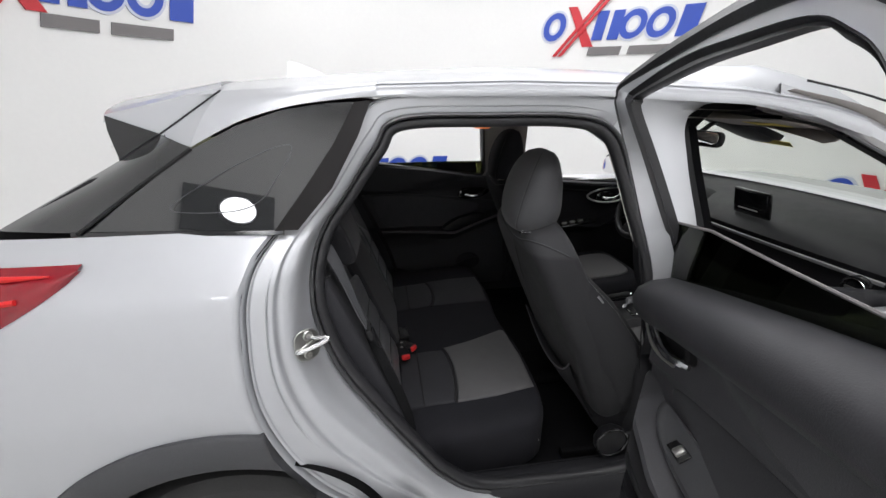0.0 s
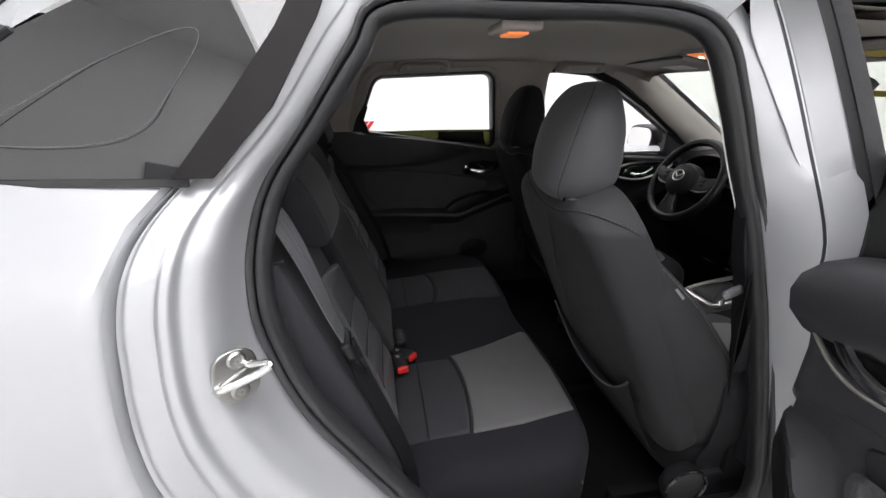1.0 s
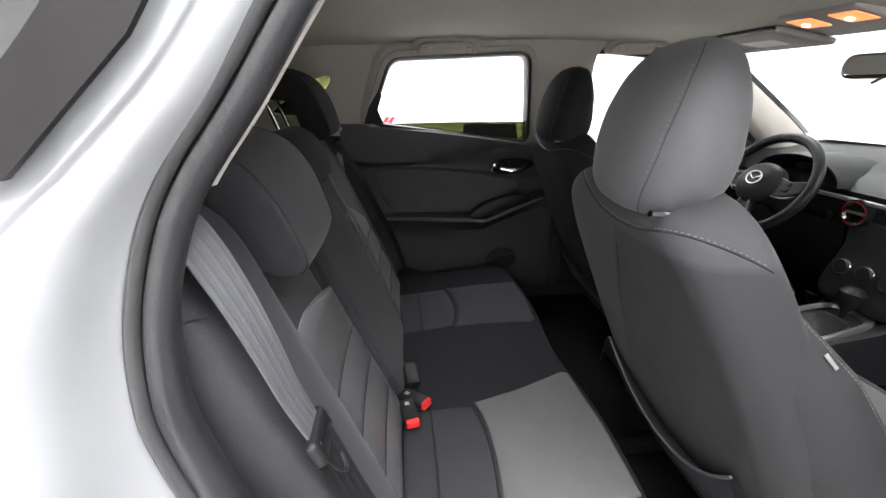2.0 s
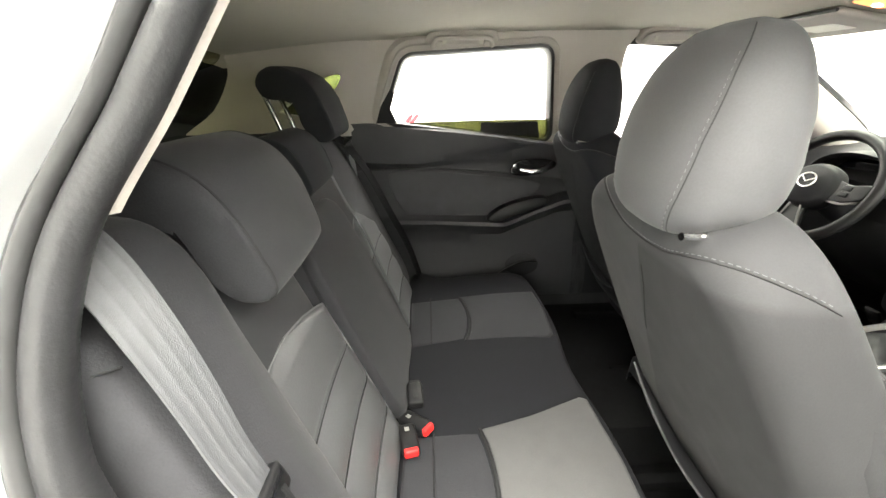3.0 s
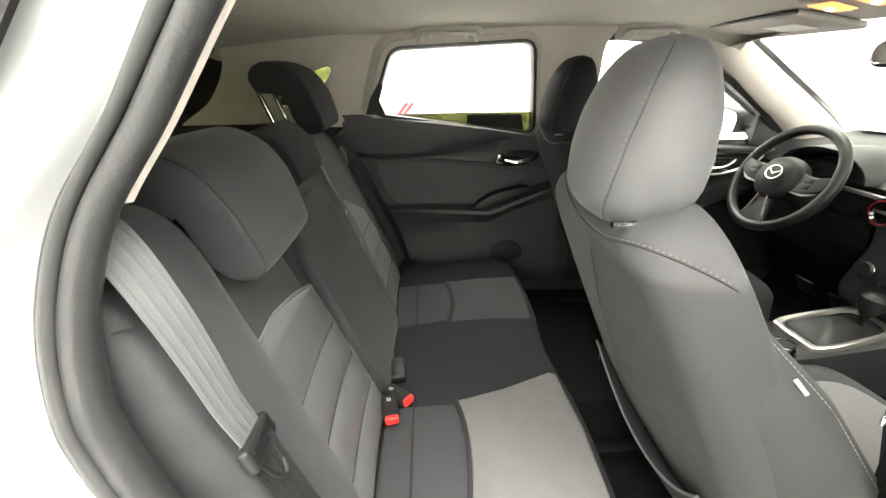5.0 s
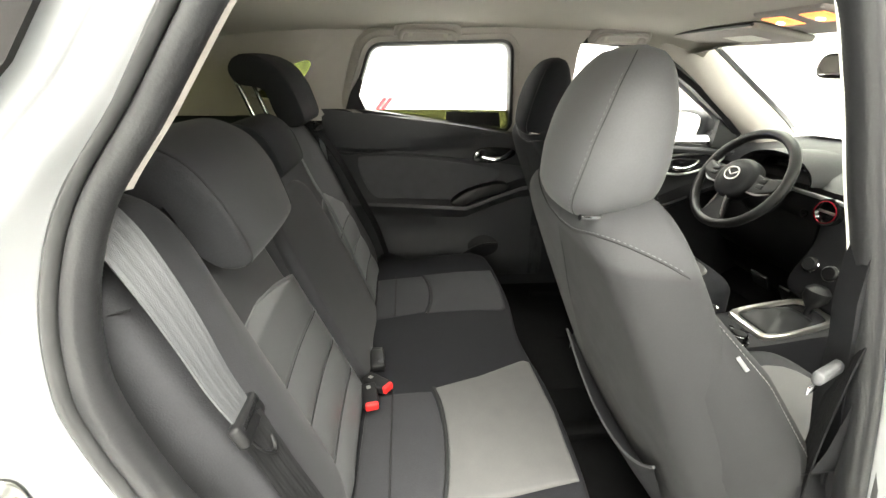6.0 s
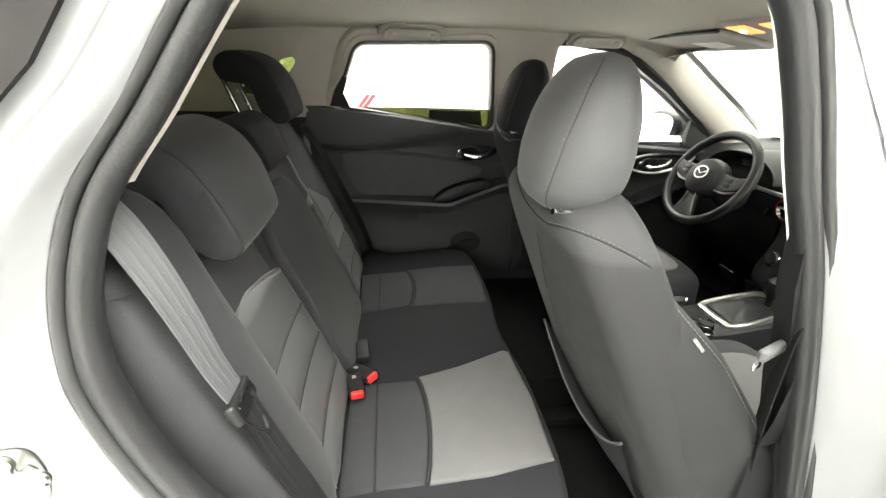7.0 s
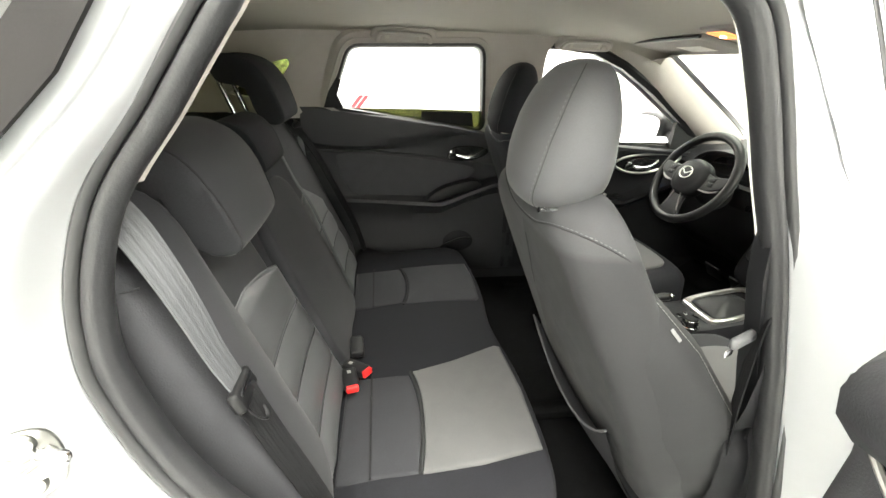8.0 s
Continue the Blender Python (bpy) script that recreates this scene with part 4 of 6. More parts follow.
# left pillars
def side_slab(name, outline, y, material, parent, thick=0.02, label="", s=1, r=0.006):
    o = [Vector((a, b, 0)) for a, b in outline]
    face = [Vector((p.x, s * y(p.x, p.y), p.y)) for p in o]
    c = sum(face, Vector()) / len(face)
    inner = [c + (p - c) * 0.97 for p in face]
    rows = [[p + Vector((0, s * thick, 0)) for p in face], [p + Vector((0, s * r, 0)) for p in face], inner]
    return part(name, loft(rows, True, True, True), material, parent, label)


def sm_ring(pts, n=4):
    return [(p.x, p.y) for p in catmull([Vector((a, b, 0)) for a, b in pts], n)]


UP_Y = lambda x, z: 0.645 - 0.26 * (z - 1.1) - 0.25 * max(0.0, -x - 0.1) ** 2
for s in (1, -1):
    if s > 0:
        side_slab("b_pillar_trim", [(0.60, 1.02), (0.575, 1.25), (0.570, 1.32), (0.556, 1.365), (0.525, 1.395), (0.47, 1.418), (0.68, 1.43), (0.87, 1.418), (0.825, 1.398), (0.80, 1.365), (0.796, 1.33), (0.80, 1.25), (0.81, 1.02)], UP_Y, PILLAR, car, 0.03, "pale grey pillar trim", s)
    # C-pillar trim as a frame round the small rear side window
    outer = [(-0.055, 1.10), (-0.05, 1.19), (-0.025, 1.28), (0.015, 1.37), (0.02, 1.45), (-0.22, 1.46), (-0.42, 1.44), (-0.52, 1.395), (-0.535, 1.30), (-0.61, 1.19), (-0.72, 1.10), (-0.5, 1.085), (-0.3, 1.085)]
    inner = [(-0.30, 1.165), (-0.255, 1.20), (-0.215, 1.238), (-0.185, 1.275), (-0.180, 1.292), (-0.195, 1.300), (-0.245, 1.287), (-0.30, 1.254), (-0.36, 1.213), (-0.40, 1.185), (-0.405, 1.176), (-0.38, 1.168), (-0.34, 1.163)]
    outer, inner = sm_ring(outer), sm_ring(inner)
    ro = [Vector((a, s * (UP_Y(a, b) + 0.03 * min(1.0, max(0.0, (a + 0.12) / 0.10))), b)) for a, b in outer]
    ri = [Vector((a, s * UP_Y(a, b), b)) for a, b in inner]
    ri2 = [Vector((a, s * (UP_Y(a, b) + 0.05), b)) for a, b in inner]
    if s > 0:
        part("c_pillar_trim", loft([[p + Vector((0, s * 0.03, 0)) for p in ro], ro, ri, ri2]), PILLAR, car, "pale grey rear pillar trim")
        part("small_side_window", loft([ri2, [p + Vector((0, s * 0.004, 0)) for p in ri2]], True, True, True), PALETINT, car, "green-tinted small side window")
    # pale edge of the lining along the right door opening
    side_slab("lower_quarter_trim", [(-0.10, 0.45), (-0.18, 0.8), (-0.2, 1.0), (-0.15, 1.12), (-0.5, 1.10), (-1.0, 1.08), (-1.0, 0.4)] if s > 0 else [(-0.22, 0.45), (-0.26, 0.8), (-0.27, 1.0), (-0.27, 1.20), (-0.35, 1.36), (-0.6, 1.30), (-1.0, 1.08), (-1.0, 0.4)], lambda x, z: 0.675 - 0.3 * max(0.0, z - 1.1), SATIN_BLACK, car, 0.03, "black rear quarter trim", s)
n_ring = len(ring_in)
seg = [ring_in[i % n_ring] for i in range(int(22.0 * 6), int(26.6 * 6))]
part("lining_edge", loft([[p + Vector((0.012 + a, b, -0.008)) for p in seg] for a, b in ((-0.008, 0.012), (-0.003, 0.014), (0.001, 0.020))], False), PILLAR, car, "pale lining edge beside the seal")
segB = [ring_in[i % n_ring] for i in range(int(3.4 * 6), int(10 * 6))]
part("b_pillar_cover", loft([[p + Vector((a, 0.012 + (b - 0.012) * min(1.0, max(0.12, (1.16 - p.z) / 0.3)), 0)) for p in segB] for a, b in ((-0.004, 0.012), (-0.009, 0.020), (-0.010, 0.045), (-0.004, 0.066), (0.05, 0.078))], False), PLASTIC, car, "black lower pillar cover")
segC = [ring_in[i % n_ring] for i in range(int(3.2 * 6), int(6.1 * 6))]
part("pillar_edge_strip", loft([[p + Vector((a, b, 0)) for p in segC] for a, b in ((-0.003, 0.010), (-0.010, 0.012), (-0.0135, 0.018))], False), PAPER, car, "white pillar edge strip")

side_slab("b_pillar_lower", [(0.655, 1.12), (0.670, 1.04), (0.700, 0.95), (0.737, 0.845), (0.775, 0.66), (0.795, 0.42), (0.98, 0.42), (0.90, 0.8), (0.80, 1.12)], lambda x, z: 0.648, PLASTIC, car, 0.03, "black lower pillar trim", -1)
for s in (1, -1):
    part("kick_panel", loft([[Vector((x, s * y, z)) for x in (1.55, 1.7, 1.9, 2.05)] for y, z in ((0.69, 0.30), (0.685, 0.6), (0.69, 1.0))], False), PLASTIC, car, "black kick panel")

def sm(pts, n=5):
    return [(p.x, p.y) for p in catmull([Vector((a, b, 0)) for a, b in pts], n)]


# grab handles, visors, cabin lamps
def grab_handle(x, y, z, w):
    root = thing("grab_handle", "pale grey fold-up roof grab handle", "grab handle", "grab handles on the roof lining", (x, y, z))
    H = basis((0, 0, 0), (1, 0, 0), (0, -0.055, 0.052))
    part("backing", pad(rpoly([(-0.5 * w, -0.036), (0.5 * w, -0.036), (0.40 * w, 0.036), (-0.40 * w, 0.036)], 0.03, 5, 4), 0.03, H, 0.009, 0.002), PILLAR, root)
    part("bow", tube(catmull([H @ Vector((a * w, v, d)) for a, v, d in ((-0.37, -0.020, 0.004), (-0.345, 0.010, 0.009), (-0.26, 0.024, 0.015), (0.0, 0.027, 0.018), (0.26, 0.024, 0.015), (0.345, 0.010, 0.009), (0.37, -0.020, 0.004))], 5, False), 0.0085, 10, False, 0.8), PILLAR, root)
    part("recess", pad(rrect(0.60 * w, 0.030, 0.012), 0.004, H @ Matrix.Translation((0, -0.006, 0.0035)), 0.002, -0.004), LINER, root)
    for e in (-0.30, 0.30):
        part("pivot", pad(rrect(0.022, 0.026, 0.006), 0.008, H @ Matrix.Translation((e * w, -0.008, 0.009)), 0.003, 0.001), PILLAR, root)
    return root


grab_handle(0.238, 0.557, 1.390, 0.262)
grab_handle(0.938, 0.552, 1.392, 0.25)


def visor(y, folded=True):
    root = thing("sun_visor", "pale grey folded sun visor with a paper label", "sun visor", "sun visors", (1.225, y, 1.392))
    part("panel", rbox(0.21, 0.38, 0.02, 0.009, 3, pose(0, 0, 0, 0, 9, 0)), PILLAR, root)
    part("hinge_rod", tube([(-0.105, -0.19, 0.016), (-0.105, 0.19, 0.014)], 0.005, 8), SATIN_BLACK, root)
    part("label", rbox(0.07, 0.12, 0.0015, 0.0005, 1, pose(0.0, -0.05, -0.0115, 0, 9, 0)), PAPER if y > 0 else YELLOW, root, "printed warning label", smooth=False)
    return root


visor(0.36)
visor(-0.36)
cons = thing("overhead_console", "grey overhead console with two lit reading lamps", "ceiling light", "", (1.15, 0.0, 1.412))
part("housing", rbox(0.20, 0.20, 0.03, 0.012, 3, pose(0, 0, 0, 0, 11, 0)), PILLAR, cons)
for e in (-0.055, 0.055):
    part("lens", rbox(0.07, 0.065, 0.006, 0.002, 2, pose(0, 0, 0, 0, 11, 0) @ Matrix.Translation((-0.04, e, -0.0145))), LAMP_ON, cons, "lit amber lens")
    part("bulb", revolve([(0.001, 0.0), (0.009, 0.0), (0.009, 0.003), (0.001, 0.004)], 14, pose(0, 0, 0, 0, 11, 0) @ Matrix.Translation((-0.035, e + 0.01, -0.0205))), BULB_ON, cons, "bright bulb spot")
dome = thing("cabin_lamp", "small lit amber lamp in the headliner", "ceiling light", "", (0.262, -0.53, 1.399))
part("bezel", rbox(0.07, 0.09, 0.016, 0.006, 3), PILLAR, dome)
part("lens", rbox(0.035, 0.05, 0.006, 0.002, 2, Matrix.Translation((0, 0, -0.009))), LAMP_ON, dome, "lit amber lens")
for x, y in ((1.10, 0.0), (0.262, -0.53)):
    lamp = bpy.data.lights.new("cabin_bulb", "AREA")
    lamp.size, lamp.energy, lamp.color = 0.08, 0.012, (1.0, 0.70, 0.45)
    new("cabin_bulb", lamp).matrix_world = pose(x, y, 1.395)

# ---- parcel shelf behind the bench ----
shelf = thing("parcel_shelf", "black felt parcel shelf behind the rear bench", "parcel shelf", "", (-0.55, 0.0, 1.105))
part("board", rbox(0.40, 1.10, 0.016, 0.006, 2), CARPET, shelf)
part("front_lip", tube([(0.20, -0.53, 0.006), (0.20, 0.53, 0.006)], 0.006, 8), SATIN_BLACK, shelf)
for e in (-0.552, 0.552):
    part("hinge_lug", rbox(0.05, 0.03, 0.02, 0.006, 2, pose(0.12, e, 0)), SATIN_BLACK, shelf)

# ---- rear bench ----
BK = lambda z: -0.11 - 0.41 * (z - 0.84)     # x of the backrest's face at height z
BTILT = math.atan(0.41)


def back_pose(y, z, out=0.0):
    """Local x to the car's right side of the seat (towards -y), local y up the backrest, local z forward."""
    up = Vector((-math.sin(BTILT), 0, math.cos(BTILT)))
    o = Vector((BK(z), y, z)) + Vector((math.cos(BTILT), 0, math.sin(BTILT))) * out
    return basis(o, (0, 1, 0), up)


bench = thing("rear_seat", "black cloth rear bench seat with grey inserts", "car seat", "", (0.2, 0.0, 0.33))
B0 = Matrix.Translation((-0.2, 0, -0.33))


def bpart(name, bm, material, parent=None, label=""):
    if parent is None:
        return part(name, moved(bm, B0), material, bench, label)
    return part(name, moved(bm, B0), material, parent, label)


cush = bpart("cushion", joined(pad(sm([(0.0, -0.64), (0.15, -0.655), (0.36, -0.655), (0.455, -0.63), (0.495, -0.55), (0.505, -0.3), (0.485, -0.05), (0.505, 0.2), (0.495, 0.5), (0.46, 0.6), (0.36, 0.63), (0.15, 0.63), (0.0, 0.62)]), 0.20, pose(0, 0, 0.522), 0.055, 0.008, True, 6, 0.02, lambda u, v: 0.02 * (u - 0.22) / 0.25)), CLOTH, None, "black cloth bench cushion")
for s, yi, yo in ((-1, -0.225, -0.535), (1, 0.12, 0.40)):
    yf = yi + (0.07 if s < 0 else -0.02)
    bow = [(0.212 + (0.018 if s < 0 else 0.024) * math.sin(math.pi * (k / 8) ** 0.9) ** 0.8, lerp(yi, yo, k / 8)) for k in range(9)]
    # Far insert is the same grey weave, its shade put in the colour.
    ins = bpart("cushion_insert", pad(bow[:1] + [(0.33, lerp(yi, yf, 0.35)), (0.46, yf - 0.003), (0.475, yf - s * -0.012), (0.484, lerp(yf, yo, 0.5)), (0.476, yo + s * -0.015), (0.34, yo)] + bow[:0:-1], 0.03, pose(0, 0, 0.531), 0.008, 0.005, True, 4, None, lambda u, v: 0.02 * (u - 0.22) / 0.25), CLOTH_GREY if s < 0 else CLOTH_SIDE, cush, "grey woven insert" if s < 0 else "grey woven insert with shade in its colour")
    bpart("rear_panel", pad([(0.035, yi)] + [(x - 0.008, y) for x, y in bow] + [(0.03, yo)], 0.03, pose(0, 0, 0.5285), 0.012, 0.004, True, 4, None, lambda u, v: 0.02 * (u - 0.22) / 0.25), CLOTH_SIDE, cush)
    bpart("seam", tube([(0.103, lerp(yi, yo, k / 8), 0.5255 + 0.003 * math.sin(math.pi * k / 8)) for k in range(9)], 0.0022, 6), DARKTHREAD, cush)
    bpart("seam", tube([(x - 0.004, y, 0.5265) for x, y in bow], 0.005, 6), DARKTHREAD, cush)
bpart("front_seam", tube(catmull([Vector(p) for p in ((0.46, -0.63, 0.42), (0.507, -0.5, 0.42), (0.513, -0.3, 0.42), (0.495, -0.05, 0.42), (0.513, 0.2, 0.42), (0.50, 0.5, 0.42))], 5, False), 0.0016, 5), THREAD, cush)

# backrests: the right third, and the left two thirds with the centre
def backrest(outline, thick=0.14, edge=0.045, puff=0.012):
    return pad(sm(outline), thick, back_pose(0, 0.84), edge, puff, True, 6, 0.03)


def bz(z):
    """Up-the-backrest coordinate of a height."""
    return (z - 0.84) / math.cos(BTILT)


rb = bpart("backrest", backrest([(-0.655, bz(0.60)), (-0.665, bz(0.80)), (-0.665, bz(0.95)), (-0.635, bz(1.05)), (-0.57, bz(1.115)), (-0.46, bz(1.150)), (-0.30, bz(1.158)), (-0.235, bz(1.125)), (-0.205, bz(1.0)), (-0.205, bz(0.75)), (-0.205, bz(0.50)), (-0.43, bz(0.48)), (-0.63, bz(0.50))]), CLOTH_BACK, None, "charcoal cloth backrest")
lb = bpart("backrest", backrest([(-0.195, bz(0.50)), (-0.195, bz(0.75)), (-0.195, bz(1.0)), (-0.17, bz(1.11)), (-0.10, bz(1.125)), (0.16, bz(1.125)), (0.44, bz(1.13)), (0.55, bz(1.11)), (0.60, bz(1.05)), (0.63, bz(0.95)), (0.64, bz(0.7)), (0.62, bz(0.5)), (0.2, bz(0.48))]), CLOTH_SIDE, None, "dark charcoal cloth backrest")
bpart("side_bolster", pad(sm([(-0.675, bz(0.56)), (-0.682, bz(0.80)), (-0.682, bz(0.97)), (-0.668, bz(1.07)), (-0.60, bz(1.128)), (-0.52, bz(1.135)), (-0.485, bz(1.09)), (-0.495, bz(0.97)), (-0.515, bz(0.72)), (-0.535, bz(0.585)), (-0.60, bz(0.535))]), 0.13, back_pose(0, 0.84, 0.050), 0.048, 0.016, True, 6, 0.02), CLOTH_SIDE, rb, "charcoal side bolster")
bpart("bolster_seam", tube([Vector(q) for q in ((-0.158, -0.668, 1.0515), (-0.146, -0.664, 1.0535), (-0.134, -0.660, 1.0555))], 0.0014, 6), DARKTHREAD, rb)
for s, par, ya, yb in ((-1, rb, -0.215, -0.525), (1, lb, 0.175, 0.46)):
    ym = (ya + yb) / 2
    inner = [(0.857, 0.0), (0.869, 0.13), (0.881, 0.29), (0.893, 0.56)] if s < 0 else [(0.84, 0.0), (0.865, 0.04), (0.88, 0.15), (0.893, 0.40)]
    outer = [(0.835, 1.0), (0.865, 0.985), (0.88, 0.94), (0.888, 0.82), (0.893, 0.60)] if s < 0 else [(0.76, 1.0), (0.814, 0.93), (0.854, 0.65), (0.893, 0.42)]
    cols, rws, wide = 26, 90, abs(yb - ya)
    grid = []
    for k in range(rws + 1):
        z = lerp(0.525, 0.893, k / rws)
        y0, y1 = lerp(ya, yb, interp(z, inner)), lerp(ya, yb, interp(z, outer))
        cut = min(1.0, max(0.0, (z - 0.80) / 0.08))
        zq = [0.525, 0.60, 0.683, 0.768, 0.92]
        lo = max(a for a in zq if a <= z + 1e-6)
        hi = min(a for a in zq if a > z + 1e-6)
        q = math.sin(math.pi * (z - lo) / (hi - lo))
        row = []
        for c in range(cols + 1):
            u = c / cols
            bow = 0.008 * math.sin(math.pi * u)
            edge = min(1.0, min(u, 1 - u) * 9) ** 0.5 * min(1.0, (rws - k) / 7 + 0.02) ** 0.5
            row.append(back_pose(0, 0.84, 0.009 + edge * (0.006 + 0.010 * max(0.0, q) ** 0.45)) @ Vector((lerp(y0, y1, u), bz(z + bow * (1 - cut)), 0)))
        grid.append(row)
    pa = bpart("back_insert", loft(grid, False), LEATHER_GREY, par, "grey leatherette insert with stitched seams")
    rim = [r[0] for r in grid] + grid[-1][1:-1] + [r[-1] for r in grid[::-1]]
    bpart("piping", tube([p + Vector((0.002, 0, 0.001)) for p in rim], 0.0018, 6), PIPING, pa)
    for zz in (0.60, 0.683, 0.768):
        kk = int((zz - 0.525) / 0.368 * rws + 0.5)
        bpart("seam", tube([p + Vector((0.0012, 0, 0)) for p in grid[kk][1:-1]], 0.0011, 5), DARKTHREAD, pa)
bpart("centre_panel", pad(sm([(-0.185, bz(0.53)), (-0.185, bz(0.8)), (-0.15, bz(0.97)), (0.0, bz(0.99)), (0.15, bz(0.97)), (0.19, bz(0.8)), (0.19, bz(0.53)), (0.0, bz(0.51))][::-1]), 0.04, back_pose(0, 0.84, 0.022), 0.02, 0.006), CLOTH_SIDE, lb)


HOOK = [(-0.262, 1.165), (-0.245, 1.188), (-0.212, 1.197), (-0.176, 1.190), (-0.137, 1.168), (-0.107, 1.126), (-0.086, 1.07), (-0.076, 1.03), (-0.084, 1.011), (-0.105, 1.003), (-0.128, 1.008), (-0.143, 1.032), (-0.155, 1.077), (-0.172, 1.110), (-0.198, 1.127), (-0.235, 1.132), (-0.258, 1.145)]


def hook_headrest(y0, y1, dx, dz, label, posts=0.0, size=1.0, cloth=CLOTH):
    """A hooked headrest: its side profile runs over the backrest's top and down in front of it."""
    root = thing("headrest", label, "headrest", "headrests of the rear seat", (-0.2 + dx, (y0 + y1) / 2, 1.12 + dz))
    prof = catmull([Vector(((a + 0.2) * size, (b - 1.12) * size, 0)) for a, b in HOOK], 4)
    w = y1 - y0
    c = Vector((0.06, 0.0, 0))
    rows = []
    for k in range(41):
        v = math.sin(math.pi * (k / 40 - 0.5))
        e = max(0.0, 1 - abs(v) ** 40) ** 0.5
        row = []
        for p in prof:
            narrow = 1 - 0.10 * max(0.0, -p.y / 0.11) * abs(v)
            row.append(Vector((p.x - 0.013 * (1 - e) * (1 if p.x > 0.03 else -0.6) - 0.008 * v * v, v * w / 2 * narrow, p.y + 0.014 * (1 - e) * (-1 if p.y > 0 else 1) - 0.004 * v * v)))
        rows.append(row)
    body = part("pad", loft(rows, True, True, True), cloth, root)
    for k, e in ((4, 1), (36, -1)):
        line = rows[k][6:34]
        part("seam", tube(line, 0.0016, 5), DARKTHREAD, body)
        stitches("stitch", [q + Vector((0, e * 0.006, 0)) for q in line], 0.0008, LEATHER_GREY, body, 0.008, 0.55)
    if posts > 0:
        for e in (-0.095, 0.02):
            part("post", tube([(-0.068, e, 0.025), (-0.018, e, 0.0 - posts)], 0.0068, 10), CHROME, root, "chrome post")
            part("guide", revolve([(0.004, 0), (0.012, 0), (0.013, 0.008), (0.004, 0.012)], 16, pose(-0.018, e, -0.008 - posts)), SATIN_BLACK, root)
    return root


hook_headrest(-0.480, -0.215, 0.0, 0.0, "lowered hooked charcoal headrest on the rear backrest", 0.0, 1.0, CLOTH_SIDE)
hook_headrest(-0.105, 0.11, 0.0, 0.002, "lowered centre headrest in black cloth", 0.0, 0.64)
hook_headrest(0.215, 0.465, -0.058, 0.116, "raised black headrest on two chrome posts", 0.12)

# parcel shelf behind the bench
tagged(part("parcel_shelf", rbox(0.62, 1.16, 0.02, 0.008, 2, pose(-0.60, 0, 1.075)), SATIN_BLACK), "flat black parcel shelf behind the rear seat", "shelf")

# ---- belts and buckles ----
belt = thing("seat_belt", "grey webbing seat belt hanging beside the rear seat", "seat belt", "seat belts", (-0.15, -0.62, 1.1))
K0 = Matrix.Translation((0.15, 0.62, -1.1))
run = catmull([Vector(p) for p in ((-0.24, -0.605, 1.172), (-0.182, -0.622, 1.156), (-0.144, -0.636, 1.127), (-0.114, -0.644, 1.070), (-0.092, -0.648, 1.008), (-0.073, -0.653, 0.95), (-0.052, -0.655, 0.897))], 8, False)
part("upper_webbing", moved(strap(run, [(lerp(0.50, -0.05, k / (len(run) - 1)), 0.85, lerp(0.22, -0.06, k / (len(run) - 1))) for k in range(len(run))], 0.047), K0), WEB, belt, "pale grey webbing")
low = catmull([Vector(p) for p in ((-0.050, -0.655, 0.890), (-0.02, -0.656, 0.80), (0.015, -0.655, 0.70), (0.045, -0.655, 0.60), (0.06, -0.66, 0.50))], 6, False)
part("lower_webbing", moved(strap(low, [(0.45, 0.9, 0.1)] * len(low), 0.040), K0), WEB_DARK, belt)
TG = basis((-0.050, -0.655, 0.892), (0.38, -0.08, -0.92), (-0.10, 0.98, -0.08))
tongue = part("tongue", moved(rbox(0.032, 0.074, 0.016, 0.006, 3, TG), K0), SATIN_BLACK, belt, "black belt tongue cover")
part("slot", moved(rbox(0.006, 0.056, 0.002, 0.0008, 2, TG @ Matrix.Translation((-0.006, 0, 0.0082))), K0), GLOSS_BLACK, tongue)
part("blade", moved(tube(catmull([TG @ Vector(q) for q in ((0.012, -0.020, 0), (0.040, -0.016, 0.004), (0.056, 0.0, 0.006), (0.040, 0.016, 0.004), (0.012, 0.020, 0))], 5, False), 0.0028, 8, False, 0.6), K0), SATIN_BLACK, tongue, "dark blade loop")

lbelt = thing("seat_belt", "dark webbing seat belt along the far backrest", "seat belt", "seat belts", (-0.17, 0.54, 1.07))
K1 = Matrix.Translation((0.17, -0.54, -1.07))
run = catmull([Vector(p) for p in ((-0.24, 0.49, 1.12), (-0.18, 0.54, 1.075), (-0.11, 0.575, 0.96), (-0.05, 0.595, 0.82), (0.02, 0.605, 0.66), (0.06, 0.61, 0.52))], 6, False)
part("webbing", moved(strap(run, [(0.2, 0.9, 0.2)] * len(run), 0.046), K1), WEB_DARK, lbelt)
part("guide", moved(rbox(0.03, 0.075, 0.014, 0.005, 3, pose(-0.175, 0.545, 1.078, 0, -40, 25)), K1), SATIN_BLACK, lbelt)
part("guide_bar", moved(tube([(-0.165, 0.51, 1.072), (-0.145, 0.565, 1.06)], 0.004, 8), K1), CHROME, lbelt)
cbelt = thing("seat_belt", "centre belt strap lying on the backrest", "seat belt", "seat belts", (-0.15, 0.20, 0.95))
K2 = Matrix.Translation((0.15, -0.20, -0.95))
run = catmull([Vector(p) for p in ((BK(1.05) + 0.03, 0.205, 1.05), (BK(0.95) + 0.026, 0.215, 0.95), (BK(0.85) + 0.035, 0.20, 0.86), (BK(0.7) + 0.035, 0.175, 0.7), (BK(0.56) + 0.03, 0.165, 0.56))], 6, False)
part("webbing", moved(strap(run, (0, 1, 0), 0.022), K2), WEB, cbelt)


